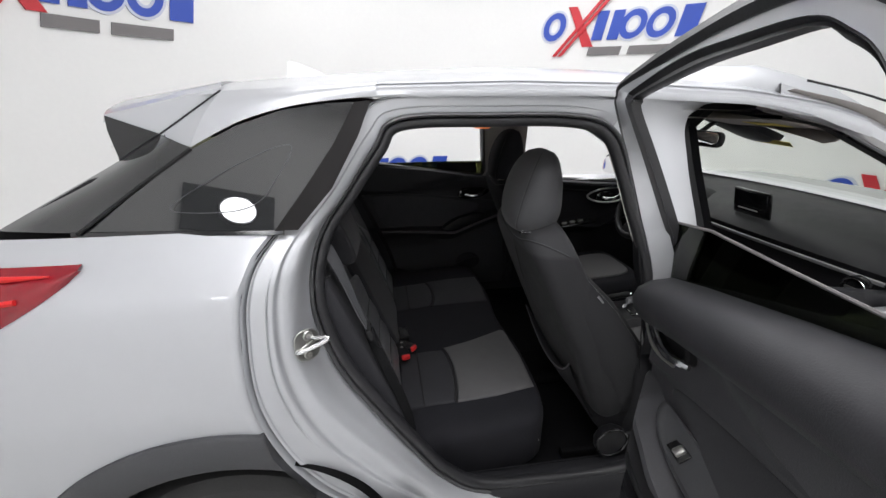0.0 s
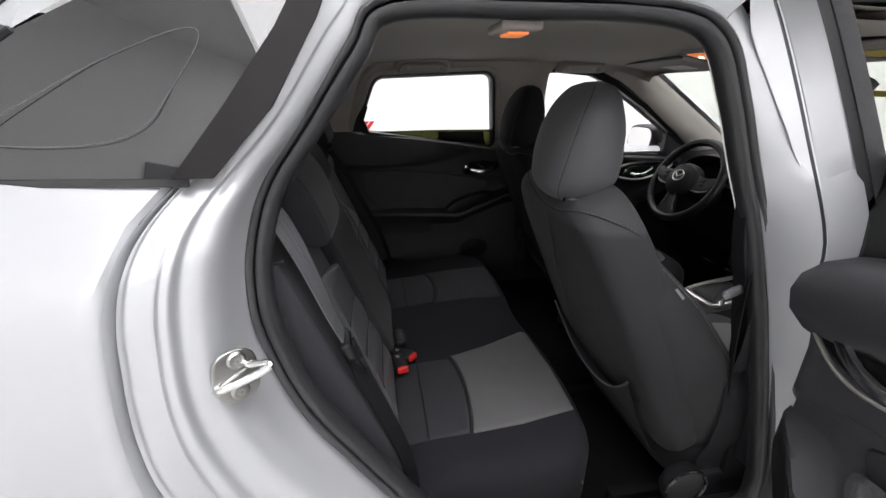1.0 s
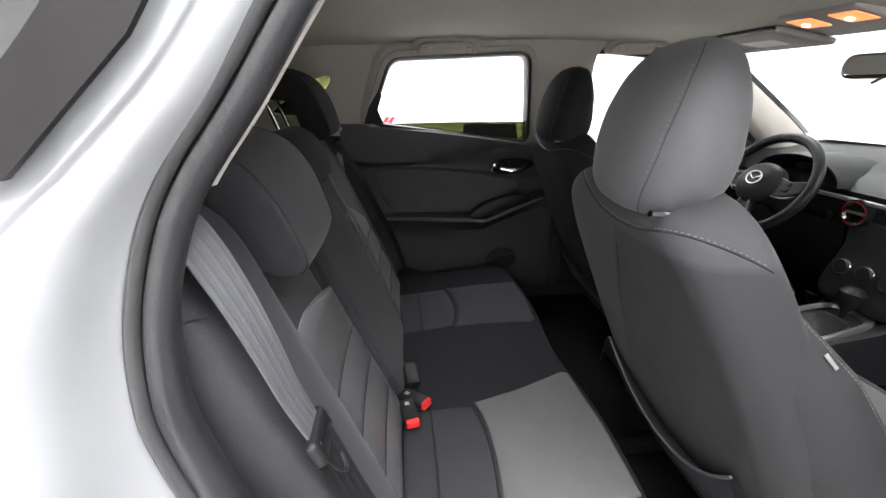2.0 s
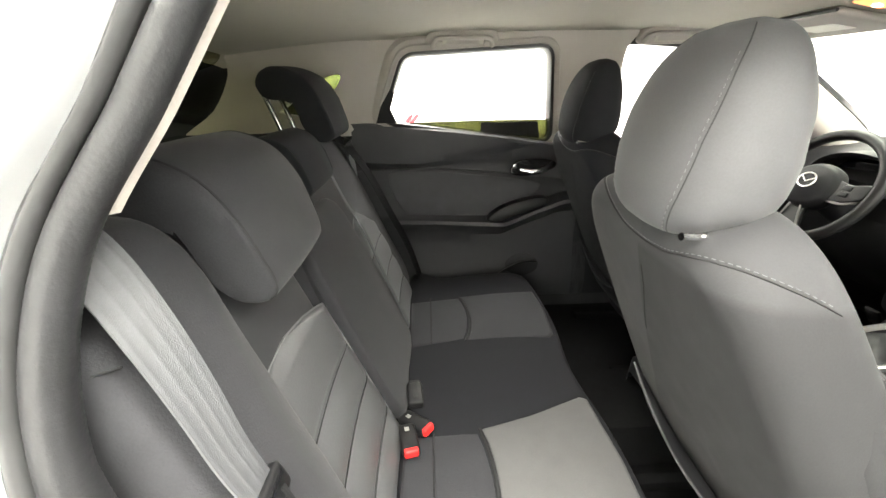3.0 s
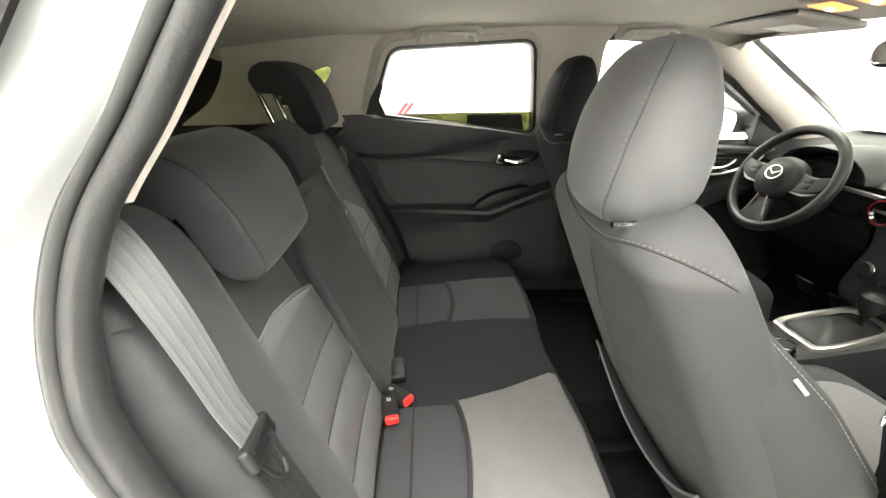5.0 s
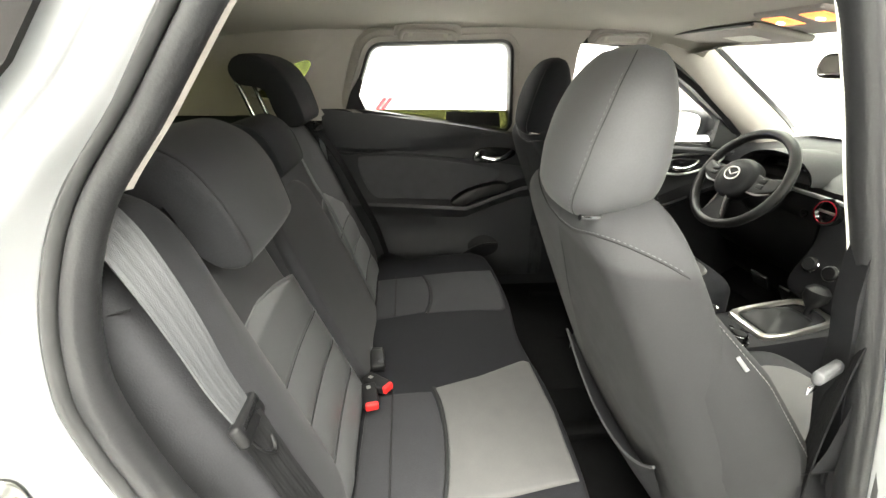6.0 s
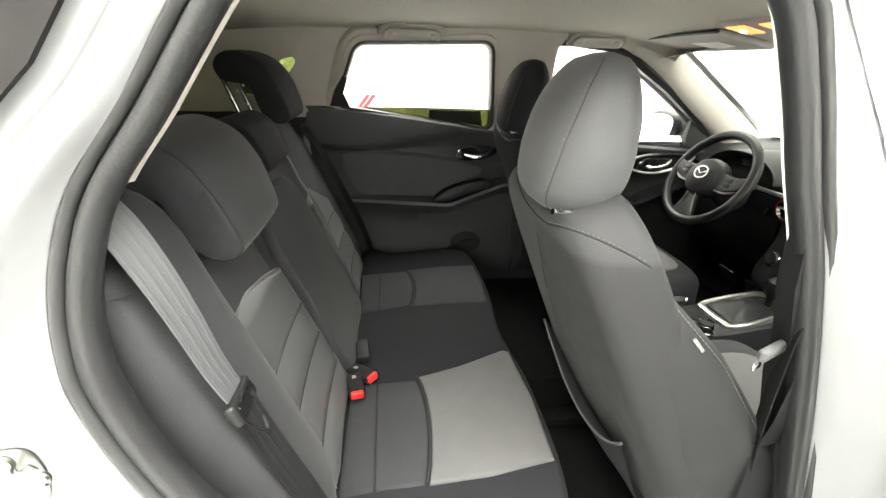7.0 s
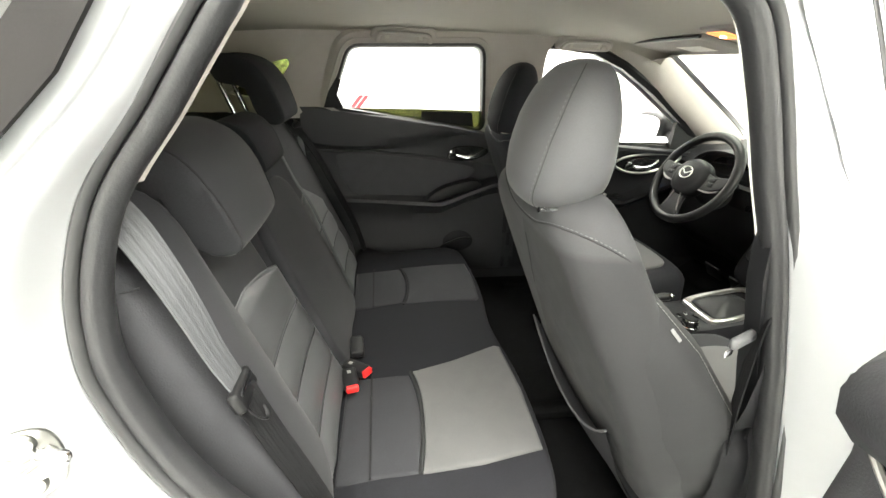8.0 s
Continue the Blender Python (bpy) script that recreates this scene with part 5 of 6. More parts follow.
fbelt = thing("seat_belt", "dark front seat belt with a grey tongue on the pillar trim", "seat belt", "seat belts", (0.699, -0.672, 0.941))
run = catmull([Vector(q) for q in ((0.015, 0.010, 0.10), (0.012, 0.004, 0.05), (0.008, 0.0, 0.0), (0.03, 0.006, -0.15), (0.06, 0.004, -0.35))], 5, False)
part("webbing", strap(run, (0.55, 0.8, 0), 0.046), WEB_DARK, fbelt)
TF = basis((-0.020, -0.006, 0.0), (0.92, 0.40, -0.07), (0, 0.1, 1))
tg = part("tongue", rbox(0.080, 0.018, 0.012, 0.005, 3, TF), LEATHER_GREY, fbelt, "grey belt tongue cover")
part("blade", rbox(0.022, 0.010, 0.003, 0.001, 2, TF @ Matrix.Translation((-0.046, -0.012, 0))), CHROME, tg, "bright steel blade")


def buckle(x, y, z, rx, ry, rz, name_label, button=RED):
    root = thing("belt_buckle", name_label, "belt buckle", "buckles on the rear seat", (x, y, z))
    R_ = pose(0, 0, 0, rx, ry, rz)
    body = part("housing", moved(rbox(0.075, 0.038, 0.022, 0.006, 3), R_), SATIN_BLACK, root)
    part("button", moved(rbox(0.018, 0.031, 0.019, 0.004, 3, Matrix.Translation((0.036, 0, 0.0005))), R_), button, root, "release button")
    part("label_plate", moved(rbox(0.012, 0.010, 0.001, 0.0004, 1, Matrix.Translation((-0.018, 0, 0.0116))), R_), SATIN_METAL if button is RED else SATIN_BLACK, root)
    return root


buckle(0.050, -0.272, 0.556, 0, -4, -78, "black belt buckle with a red button lying on the cushion")
buckle(0.062, -0.218, 0.546, 0, -6, -40, "black belt buckle with a red button in the seat gap")
buckle(0.060, -0.120, 0.540, 0, 0, 95, "black belt buckle tucked on the centre cushion", SATIN_BLACK)


# ---- front seats ----
def catmull_uv(pts, n=5):
    return [(q.x, q.y) for q in catmull([Vector((a, b, 0)) for a, b in pts], n, False)]


def front_seat(cx, cy, label, CLOTH_A, CLOTH_B, BACK):
    root = thing("front_seat", label, "car seat", "front seats", (cx, cy, 0.33))
    tilt = math.atan(0.43)
    up = Vector((-math.sin(tilt), 0, math.cos(tilt)))
    # local: u to the right of the car (-y), v up the back, w towards the rear
    P = basis((0, 0, 0), (0, -1, 0), up)
    P.translation = Vector((0, 0, 0.73))
    near = [(0.0, 0.028), (0.08, 0.024), (0.13, 0.006), (0.168, -0.04), (0.198, -0.12), (0.230, -0.25), (0.252, -0.40), (0.254, -0.55), (0.22, -0.64), (0.12, -0.66)]
    far = [(0.02, 0.030), (0.13, 0.032), (0.208, 0.022), (0.245, -0.02), (0.262, -0.10), (0.269, -0.25), (0.268, -0.40), (0.258, -0.55), (0.22, -0.64), (0.12, -0.66)]
    outl = near + [(-a, b) for a, b in far[::-1]]
    shell = part("backrest", pad(sm(outl, 4), 0.12, P, 0.045, 0.010, True, 7, 0.03), BACK, root, "charcoal backrest shell")
    DEPTH = [(0.0, 0.09), (0.14, 0.122), (0.26, 0.168), (0.43, 0.203), (0.60, 0.21)]
    WIDE = [(0.0, 0.128), (0.075, 0.164), (0.15, 0.196), (0.25, 0.230), (0.40, 0.260), (0.55, 0.257), (0.62, 0.24)]
    for s in (-1, 1):
        rows = []
        for k in range(25):
            v = 0.62 * k / 24
            d, U = interp(v, DEPTH), interp(v, WIDE)
            rows.append([P @ Vector((s * (U + du), -v, -d * f)) for du, f in ((-0.035, 0.12), (-0.012, 0.22), (0.002, 0.40), (0.007, 0.60), (0.004, 0.80), (-0.006, 0.93), (-0.022, 1.0), (-0.05, 1.03), (-0.085, 0.95), (-0.11, 0.75))])
        bol = part("side_bolster", loft(rows, False), BACK, shell)
        edge = [P @ Vector((s * (interp(v, WIDE) - 0.004), -v, -interp(v, DEPTH) * 0.94)) for v in [0.05 + 0.54 * k / 40 for k in range(41)]]
        stitches("stitch", snapped(edge, [bol], P @ Vector((s * 0.1, -0.3, -0.1)), 0.0004), 0.0006, THREAD, bol, 0.0075, 0.6)
    heart = P @ Vector((0.0, -0.2, -0.12))
    skins = [ob for ob in root.children] + [ob for ob in shell.children]
    side_seam = [P @ Vector((u, v, 0.02)) for u, v in catmull_uv([(-0.035, -0.045), (-0.045, -0.10), (-0.065, -0.16), (-0.085, -0.22)])]
    part("seam", tube(snapped(side_seam, [shell], heart, 0.0), 0.0009, 5), DARKTHREAD, shell)
    for s in (1, -1):
        top = [Vector((x, -s * y, z)) for x, y, z in ((-0.020, 0.0, 0.737), (-0.012, 0.030, 0.733), (0.003, 0.062, 0.727), (0.037, 0.100, 0.720), (0.070, 0.132, 0.714), (0.097, 0.152, 0.706), (0.121, 0.165, 0.695))]
        line = snapped(catmull(top, 8, False), skins, heart, 0.0003)
        part("top_seam", tube(line, 0.0012, 5), DARKTHREAD, shell)
        stitches("stitch", snapped([q + up * 0.006 for q in line], skins, heart, 0.0004), 0.0006, LEATHER_GREY, shell, 0.008, 0.55)
    # pocket with its drooping hem
    pk = [(-0.195 + 0.39 * k / 24, -0.395 - 0.11 * (1 - (abs(-1 + 2 * k / 24)) ** 2.4), 1 - (-1 + 2 * k / 24) ** 2) for k in range(25)]
    pocket = part("map_pocket", loft([[P @ Vector((u, lerp(v, -0.645, f), d + g * sag)) for u, v, sag in pk] for f, d, g in ((0.30, 0.005, 0.004), (0.04, 0.014, 0.016), (0.0, 0.018, 0.022), (0.03, 0.020, 0.022), (0.5, 0.022, 0.008), (0.95, 0.012, 0.0), (1.0, 0.004, 0.0))], False), CLOTH_B, shell, "rear map pocket with a drooping hem")
    part("hem", tube([P @ Vector((u, v + 0.002, 0.019 + 0.022 * sag)) for u, v, sag in pk], 0.0028, 6), CLOTH_A, pocket)
    # lower hinge cover and cushion
    part("hinge_cover", revolve([(0.01, 0.0), (0.045, 0.0), (0.052, 0.012), (0.052, 0.03), (0.01, 0.03)], 28, pose(0.26, -0.262, 0.13, 90, 0, 0)), SATIN_BLACK, root, "round black hinge cover")
    part("hinge_ring", tube([(0.26 + 0.05 * math.cos(a), -0.294, 0.13 + 0.05 * math.sin(a)) for a in [2 * math.pi * k / 28 for k in range(28)]], 0.0042, 8, True), GLOSS_BLACK, root)
    seat = part("cushion", pad(sm([(0.07, -0.22), (0.25, -0.245), (0.48, -0.24), (0.56, -0.19), (0.575, 0.0), (0.56, 0.19), (0.48, 0.24), (0.25, 0.245), (0.07, 0.22), (0.05, 0.0)]), 0.15, pose(0.22, 0, 0.20, 0, -6, 0), 0.05, -0.008, True, 6, 0.02), CLOTH_B, root)
    part("cushion_insert", pad(sm([(0.10, -0.14), (0.3, -0.15), (0.50, -0.14), (0.53, 0.0), (0.50, 0.14), (0.3, 0.15), (0.10, 0.14), (0.08, 0.0)]), 0.03, pose(0.22, 0, 0.206, 0, -6, 0), 0.012, 0.004), CLOTH_GREY, seat, "light grey woven insert")
    part("side_cover", rbox(0.42, 0.02, 0.12, 0.01, 3, pose(0.48, -0.25, 0.06)), PLASTIC, root)
    for s in (-0.19, 0.19):
        part("rail", rbox(0.62, 0.03, 0.03, 0.006, 2, pose(0.46, s, -0.002)), CARPET, root)
    # headrest, deep at its foot and leaning forward to its crown
    rows = []
    for k in range(33):
        v = -1 + 2 * k / 32
        z = 0.865 + 0.123 * v
        e = max(0.0, 1 - abs(v) ** (3.2 if v > 0 else 5.0)) ** (1 / 2.2)
        e = max(e, 0.04)
        wy = interp(v, [(-1, 0.098), (-0.6, 0.112), (-0.2, 0.121), (0.2, 0.118), (0.6, 0.108), (1, 0.098)]) * (0.28 + 0.72 * e)
        dx = interp(v, [(-1, 0.074), (-0.6, 0.080), (-0.2, 0.077), (0.2, 0.070), (0.6, 0.060), (1, 0.052)]) * (0.12 + 0.88 * e)
        off = interp(v, [(-1, 0.040), (-0.5, 0.048), (0, 0.052), (0.6, 0.062), (1, 0.074)])
        row = []
        for j in range(48):
            a = 2 * math.pi * j / 48
            ca, sa = math.cos(a), math.sin(a)
            row.append(Vector((off + dx * math.copysign(abs(ca) ** 0.78, ca), wy * math.copysign(abs(sa) ** 0.78, sa), z)))
        rows.append(row)
    head = part("headrest", loft(rows, True, True, True), CLOTH_A, root, "cloth headrest with a stitched seam")
    for s in (-1, 1):
        line, beside = [], []
        for k in range(1, 32):
            v = -1 + 2 * k / 32
            a = math.pi + interp(v, [(-1, 0.66), (-0.6, 0.70), (0.1, 0.78), (0.6, 0.85), (1, 0.90)]) * -s
            f = (a / (2 * math.pi) * 48) % 48
            p, q = rows[k][int(f) % 48], rows[k][(int(f) + 1) % 48]
            w = p.lerp(q, f - int(f))
            out = (w - Vector((0.05, 0, w.z))).normalized()
            line.append(w + out * 0.0002)
            beside.append(w + (p - q).normalized() * 0.005 * -s + out * 0.0004)
        part("seam", tube(line, 0.0008, 5), CLOTH_B, head)
        stitches("stitch", beside[:28], 0.0006, LEATHER_GREY, head, 0.009, 0.5)
    for s in (-0.03, 0.03):
        part("post", tube([(0.06, s, 0.70), (0.055, s, 0.80)], 0.006, 10), CHROME, root)
    part("release_bar", tube(catmull([Vector(q) for q in ((-0.012, -0.098, 0.763), (0.010, -0.094, 0.760), (0.034, -0.086, 0.757), (0.058, -0.076, 0.753))], 4, False), 0.0048, 8), CHROME, root, "bright chrome headrest collar")
    return root


near_seat = front_seat(0.405, -0.415, "charcoal cloth front passenger seat with a drooping map pocket", SEAT_LIT, SEAT_SHADED, SEAT_BACK)
part("tag", moved(rbox(0.026, 0.006, 0.002, 0.0008, 2, basis((0.602, -0.6345, 0.920), (0.60, -0.28, -0.75), (0.78, 0.0, 0.62))), Matrix.Translation((-0.405, 0.415, -0.33))), PIPING, near_seat, "small pale sewn tag")
# Driver seat shares the passenger's fabric; black cloth stands in for its shade.
front_seat(0.565, 0.385, "driver seat beside the centre console, shade put in its cloth colour", CLOTH, CLOTH, CLOTH)

# ---- steering wheel and dash ----
sw = thing("steering_wheel", "black leather three-spoke steering wheel with chrome accents", "steering wheel", "", (1.385, 0.345, 0.922))
WH = basis((0, 0, 0), (0, -1, 0), (math.sin(radians(27)), 0, math.cos(radians(27))))   # z faces the driver
part("rim", moved(tube([(0.181 * math.cos(a), 0.181 * math.sin(a), 0) for a in [2 * math.pi * k / 72 for k in range(72)]], 0.0175, 12, True), WH), SATIN_BLACK, sw, "black leather rim")
hub = part("hub", moved(pad(sm([(0.0, 0.066), (0.046, 0.052), (0.070, 0.012), (0.066, -0.030), (0.040, -0.062), (0.0, -0.072), (-0.040, -0.062), (-0.066, -0.030), (-0.070, 0.012), (-0.046, 0.052)][::-1]), 0.06, Matrix.Translation((0, 0, 0.032)) @ Matrix.Diagonal((1.22, 1.12, 1, 1)), 0.022, 0.014), WH), PLASTIC, sw)
part("badge", moved(joined(tube([(0.030 * math.cos(a), 0.024 * math.sin(a) + 0.004, 0.046) for a in [2 * math.pi * k / 28 for k in range(28)]], 0.0024, 6, True), tube([(-0.024, 0.014, 0.046), (0.0, -0.002, 0.0475), (0.024, 0.014, 0.046)], 0.002, 6)), WH), SATIN_METAL, hub, "plain satin oval badge")
for s in (-1, 1):
    sp = part("spoke", moved(pad(sm([(s * 0.058, 0.030), (s * 0.115, 0.026), (s * 0.170, 0.036), (s * 0.174, -0.004), (s * 0.14, -0.026), (s * 0.10, -0.036), (s * 0.058, -0.034)][::-s]), 0.024, Matrix.Translation((0, 0, 0.016)), 0.008, 0.002), WH), SATIN_BLACK, sw)
    part("accent", moved(tube(catmull([Vector((s * a, b, c)) for a, b, c in ((0.078, -0.036, 0.013), (0.12, -0.036, 0.013), (0.152, -0.020, 0.009), (0.168, 0.006, 0.004))], 5, False), 0.0048, 8, False, 0.6), WH), SIGNGREY, sp, "satin grey spoke accent")
    for k in range(2):
        part("switch", moved(rbox(0.030, 0.016, 0.006, 0.003, 2, Matrix.Translation((s * 0.112, 0.012 - 0.020 * k, 0.0185))), WH), PLASTIC, sp)
    part("accent", moved(tube(catmull([Vector((s * a, b, c)) for a, b, c in ((0.020, -0.072, 0.022), (0.030, -0.110, 0.014), (0.046, -0.150, 0.006), (0.058, -0.166, 0.002))], 5, False), 0.0036, 8, False, 0.6), WH), SIGNGREY, hub, "satin grey lower accent")
part("lower_spoke", moved(pad(sm([(-0.024, -0.055), (-0.030, -0.10), (-0.050, -0.15), (-0.062, -0.172), (0.0, -0.178), (0.062, -0.172), (0.050, -0.15), (0.030, -0.10), (0.024, -0.055)]), 0.02, Matrix.Translation((0, 0, 0.010)), 0.007, 0.001), WH), SATIN_BLACK, sw, "black lower spoke")
part("column", moved(tube([(0, 0, -0.02), (0, -0.01, -0.16)], [0.05, 0.065], 20), WH), PLASTIC, sw)
for s in (-1, 1):
    part("stalk", moved(tube([(s * 0.05, 0.02, -0.06), (s * 0.13, 0.03, -0.05), (s * 0.16, 0.03, -0.045)], [0.006, 0.006, 0.009], 8), WH), SATIN_BLACK, sw)

dash = thing("dashboard", "black moulded dashboard with satin trim and round vents", "dashboard", "", (1.6, 0, 0.4))
D0 = Matrix.Translation((-1.6, 0, -0.4))


def dpart(name, bm, material, parent=None, label="", smooth=True):
    return part(name, moved(bm, D0), material, parent or dash, label, smooth)


rows = []
for k in range(31):
    y = -0.70 + 1.40 * k / 30
    bow = 0.06 * (y / 0.7) ** 2
    hood = 0.0
    rows.append([Vector((x, y, z)) for x, z in ((2.02, 1.035), (1.85, 1.03 - bow * 0.2), (1.66 + bow * 0.3, 1.0), (1.57 + bow * 0.4, 0.965), (1.535 + bow * 0.4, 0.93), (1.55 + bow * 0.3, 0.89), (1.54 + bow * 0.3, 0.85), (1.56 + bow * 0.2, 0.80), (1.60, 0.72), (1.68, 0.58), (1.75, 0.45), (1.85, 0.36), (2.0, 0.34))])
dpart("dash_top", loft(rows, False), PLASTIC, None, "black grained dash panel")
dpart("trim_strip", loft([[Vector((1.525 + 0.06 * (y / 0.7) ** 2 * 0.4 + a, y, z)) for y in [-0.66 + 1.32 * k / 30 for k in range(31)]] for a, z in ((0.0, 0.915), (-0.006, 0.912), (-0.006, 0.903), (0.0, 0.90))], False), PIPING, None, "slim satin grey trim strip")
hoodp = dpart("gauge_hood", loft([[Vector((x, 0.345 + w * math.cos(a), 0.935 + h * math.sin(a))) for a in [math.pi * (k / 20) for k in range(21)]] for x, w, h in ((1.70, 0.18, 0.09), (1.56, 0.175, 0.095), (1.50, 0.17, 0.09), (1.51, 0.155, 0.078), (1.58, 0.14, 0.065))], False), PLASTIC, None, "gauge hood")
dpart("gauge_face", rbox(0.01, 0.28, 0.12, 0.004, 2, pose(1.585, 0.345, 0.93, 0, -12, 0)), SCREEN, hoodp)
for e, r in ((0.0, 0.045), (0.095, 0.03), (-0.095, 0.03)):
    dpart("gauge_ring", tube([(1.576, 0.345 + e + r * math.cos(a), 0.935 + r * math.sin(a)) for a in [2 * math.pi * k / 28 for k in range(28)]], 0.0025, 6, True), CHROME, hoodp)
for yv in (0.60, 0.11, -0.60):
    v = dpart("air_vent", revolve([(0.03, 0.012), (0.036, 0.022), (0.044, 0.020), (0.046, 0.0), (0.01, -0.02)], 32, pose(1.535, yv, 0.87, 0, -90, 0)), GLOSS_BLACK, None, "round air vent")
    dpart("vent_ring", tube([(1.512, yv + 0.036 * math.cos(a), 0.87 + 0.036 * math.sin(a)) for a in [2 * math.pi * k / 32 for k in range(32)]], 0.0018, 6, True), REDLAMP if yv == 0.11 else CHROME, v)
    dpart("vane", rbox(0.004, 0.06, 0.008, 0.001, 1, pose(1.52, yv, 0.87)), SATIN_METAL, v)
disp = dpart("display", rbox(0.014, 0.185, 0.115, 0.008, 3, pose(1.58, -0.095, 1.035, 0, -12, 0)), GLOSS_BLACK, None, "upright black display screen")
dpart("panel", rbox(0.003, 0.160, 0.092, 0.001, 1, pose(1.5715, -0.095, 1.037, 0, -12, 0)), SCREEN, disp, "dark lit screen")
for k, (w, zz) in enumerate(((0.05, 0.028), (0.035, 0.018), (0.10, -0.028))):
    dpart("text_bar", rbox(0.001, w, 0.004, 0.0003, 1, pose(1.5692 + zz * 0.21, -0.045 if k < 2 else -0.095, 1.037 + zz, 0, -12, 0)), PAPER, disp)
stack = dpart("control_tower", pad(sm([(-0.12, -0.16), (-0.115, 0.0), (-0.125, 0.09), (0, 0.10), (0.125, 0.09), (0.115, 0.0), (0.12, -0.16), (0, -0.18)][::-1]), 0.10, basis((1.515, 0, 0.76), (0, -1, 0), (0.25, 0, 1)), 0.02, 0.004), PLASTIC, None, "black centre control tower")
for e in (-0.07, 0.0, 0.07):
    dpart("climate_dial", revolve([(0.024, 0.0), (0.024, 0.014), (0.02, 0.018), (0.004, 0.018)], 28, basis((1.50, e, 0.70), (0, -1, 0), (0.25, 0, 1))), SATIN_BLACK, stack)
    dpart("dial_ring", tube([basis((1.495, e, 0.70), (0, -1, 0), (0.25, 0, 1)) @ Vector((0.025 * math.cos(a), 0.025 * math.sin(a), 0.004)) for a in [2 * math.pi * k / 24 for k in range(24)]], 0.0018, 6, True), CHROME, stack)
dpart("start_button", revolve([(0.013, 0), (0.013, 0.006), (0.003, 0.007)], 20, basis((1.525, 0.185, 0.84), (0, -1, 0), (0.2, 0, 1))), GLOSS_BLACK)
dpart("knee_panel", loft([[Vector((x, y, z)) for y in (0.14, 0.3, 0.5, 0.66)] for x, z in ((1.54, 0.82), (1.55, 0.74), (1.57, 0.66), (1.62, 0.60), (1.68, 0.55), (1.74, 0.52))], False), SATIN_BLACK)
dpart("footwell", loft([[Vector((x, y, z)) for y in (-0.68, -0.15, 0.15, 0.68)] for x, z in ((1.70, 0.33), (1.85, 0.40), (1.98, 0.60), (2.02, 0.95))], False), CARPET)
for e, w in ((0.27, 0.05), (0.40, 0.085)):
    dpart("pedal", rbox(0.012, w, 0.07, 0.004, 2, pose(1.68, e, 0.46, 0, -30, 0)), RUBBER, None)

console = thing("centre_console", "black centre console with satin shifter frame and knobs", "console", "", (1.1, -0.01, 0.33))
C0 = Matrix.Translation((-1.1, 0.01, -0.33))


def cpart(name, bm, material, parent=None, label=""):
    return part(name, moved(bm, C0), material, parent or console, label)


cpart("body", loft([[Vector((x, -0.01 + w * a, lerp(0.30, z, b))) for a, b in ((-1.1, 0), (-1, 0.85), (-0.93, 0.97), (-0.8, 1), (0.8, 1), (0.93, 0.97), (1, 0.85), (1.1, 0))] for x, w, z in ((0.70, 0.075, 0.44), (0.71, 0.085, 0.49), (0.85, 0.095, 0.497), (1.05, 0.10, 0.505), (1.25, 0.10, 0.518), (1.48, 0.11, 0.56), (1.60, 0.115, 0.66))], False, False), PLASTIC, None, "black console body")
fr = sm([(1.245, -0.055), (1.255, -0.085), (1.32, -0.095), (1.47, -0.085), (1.51, -0.05), (1.51, 0.03), (1.47, 0.065), (1.32, 0.075), (1.255, 0.065), (1.245, 0.035)])
zc = lambda x: interp(x, [(0.55, 0.48), (1.05, 0.505), (1.25, 0.518), (1.52, 0.565)])
bez = cpart("shifter_frame", loft([[Vector((1.38 + (x - 1.38) * s, -0.01 + (y + 0.01) * s, zc(x) + h)) for x, y in fr] for s, h in ((1.0, 0.0), (1.0, 0.012), (0.96, 0.016), (0.84, 0.014), (0.80, 0.002))]), SATIN_METAL, None, "champagne satin shifter frame")
cpart("boot", pad([(1.38 + (x - 1.38) * 0.8, -0.01 + (y + 0.01) * 0.8) for x, y in fr], 0.01, pose(0, 0, 0.535), 0.006, 0.045), SATIN_BLACK, bez, "black pleated shifter boot")
cpart("shift_knob", moved(revolve([(0.006, -0.09), (0.007, -0.02), (0.018, 0.0), (0.026, 0.02), (0.026, 0.045), (0.016, 0.06), (0.003, 0.063)], 24), pose(1.46, -0.01, 0.60, 0, 8, 0) @ Matrix.Diagonal((1.35, 1.35, 1.0, 1))), SATIN_BLACK, bez, "black leather shift knob")
kn = cpart("rotary_knob", revolve([(0.030, 0.0), (0.030, 0.006), (0.026, 0.008), (0.025, 0.026), (0.022, 0.030), (0.003, 0.031)], 32, pose(1.175, -0.075, 0.510)), CHROME, None, "chrome rotary control knob")
cpart("knob_cap", revolve([(0.019, 0.0), (0.018, 0.002), (0.003, 0.0025)], 28, pose(1.175, -0.075, 0.5415)), SATIN_BLACK, kn)
cpart("volume_knob", revolve([(0.012, 0.0), (0.012, 0.014), (0.003, 0.015)], 20, pose(1.225, -0.040, 0.510)), CHROME)
for k, (x, y) in enumerate(((1.215, -0.005), (1.185, -0.015), (1.135, -0.03), (1.13, -0.065), (1.225, -0.075))):
    cpart("control_button", rbox(0.018, 0.022, 0.008, 0.003, 2, pose(x, y, 0.512)), GLOSS_BLACK)
hb = cpart("handbrake", tube(catmull([Vector(q) for q in ((0.95, 0.05, 0.50), (1.03, 0.05, 0.535), (1.12, 0.045, 0.555), (1.17, 0.04, 0.56))], 5, False), [0.014] * 12 + [0.016, 0.016, 0.015, 0.013], 12), SATIN_BLACK, None, "handbrake lever")
cpart("release_button", revolve([(0.008, 0), (0.008, 0.012), (0.002, 0.014)], 16, pose(1.168, 0.04, 0.56, 0, 80, 0)), CHROME, hb)
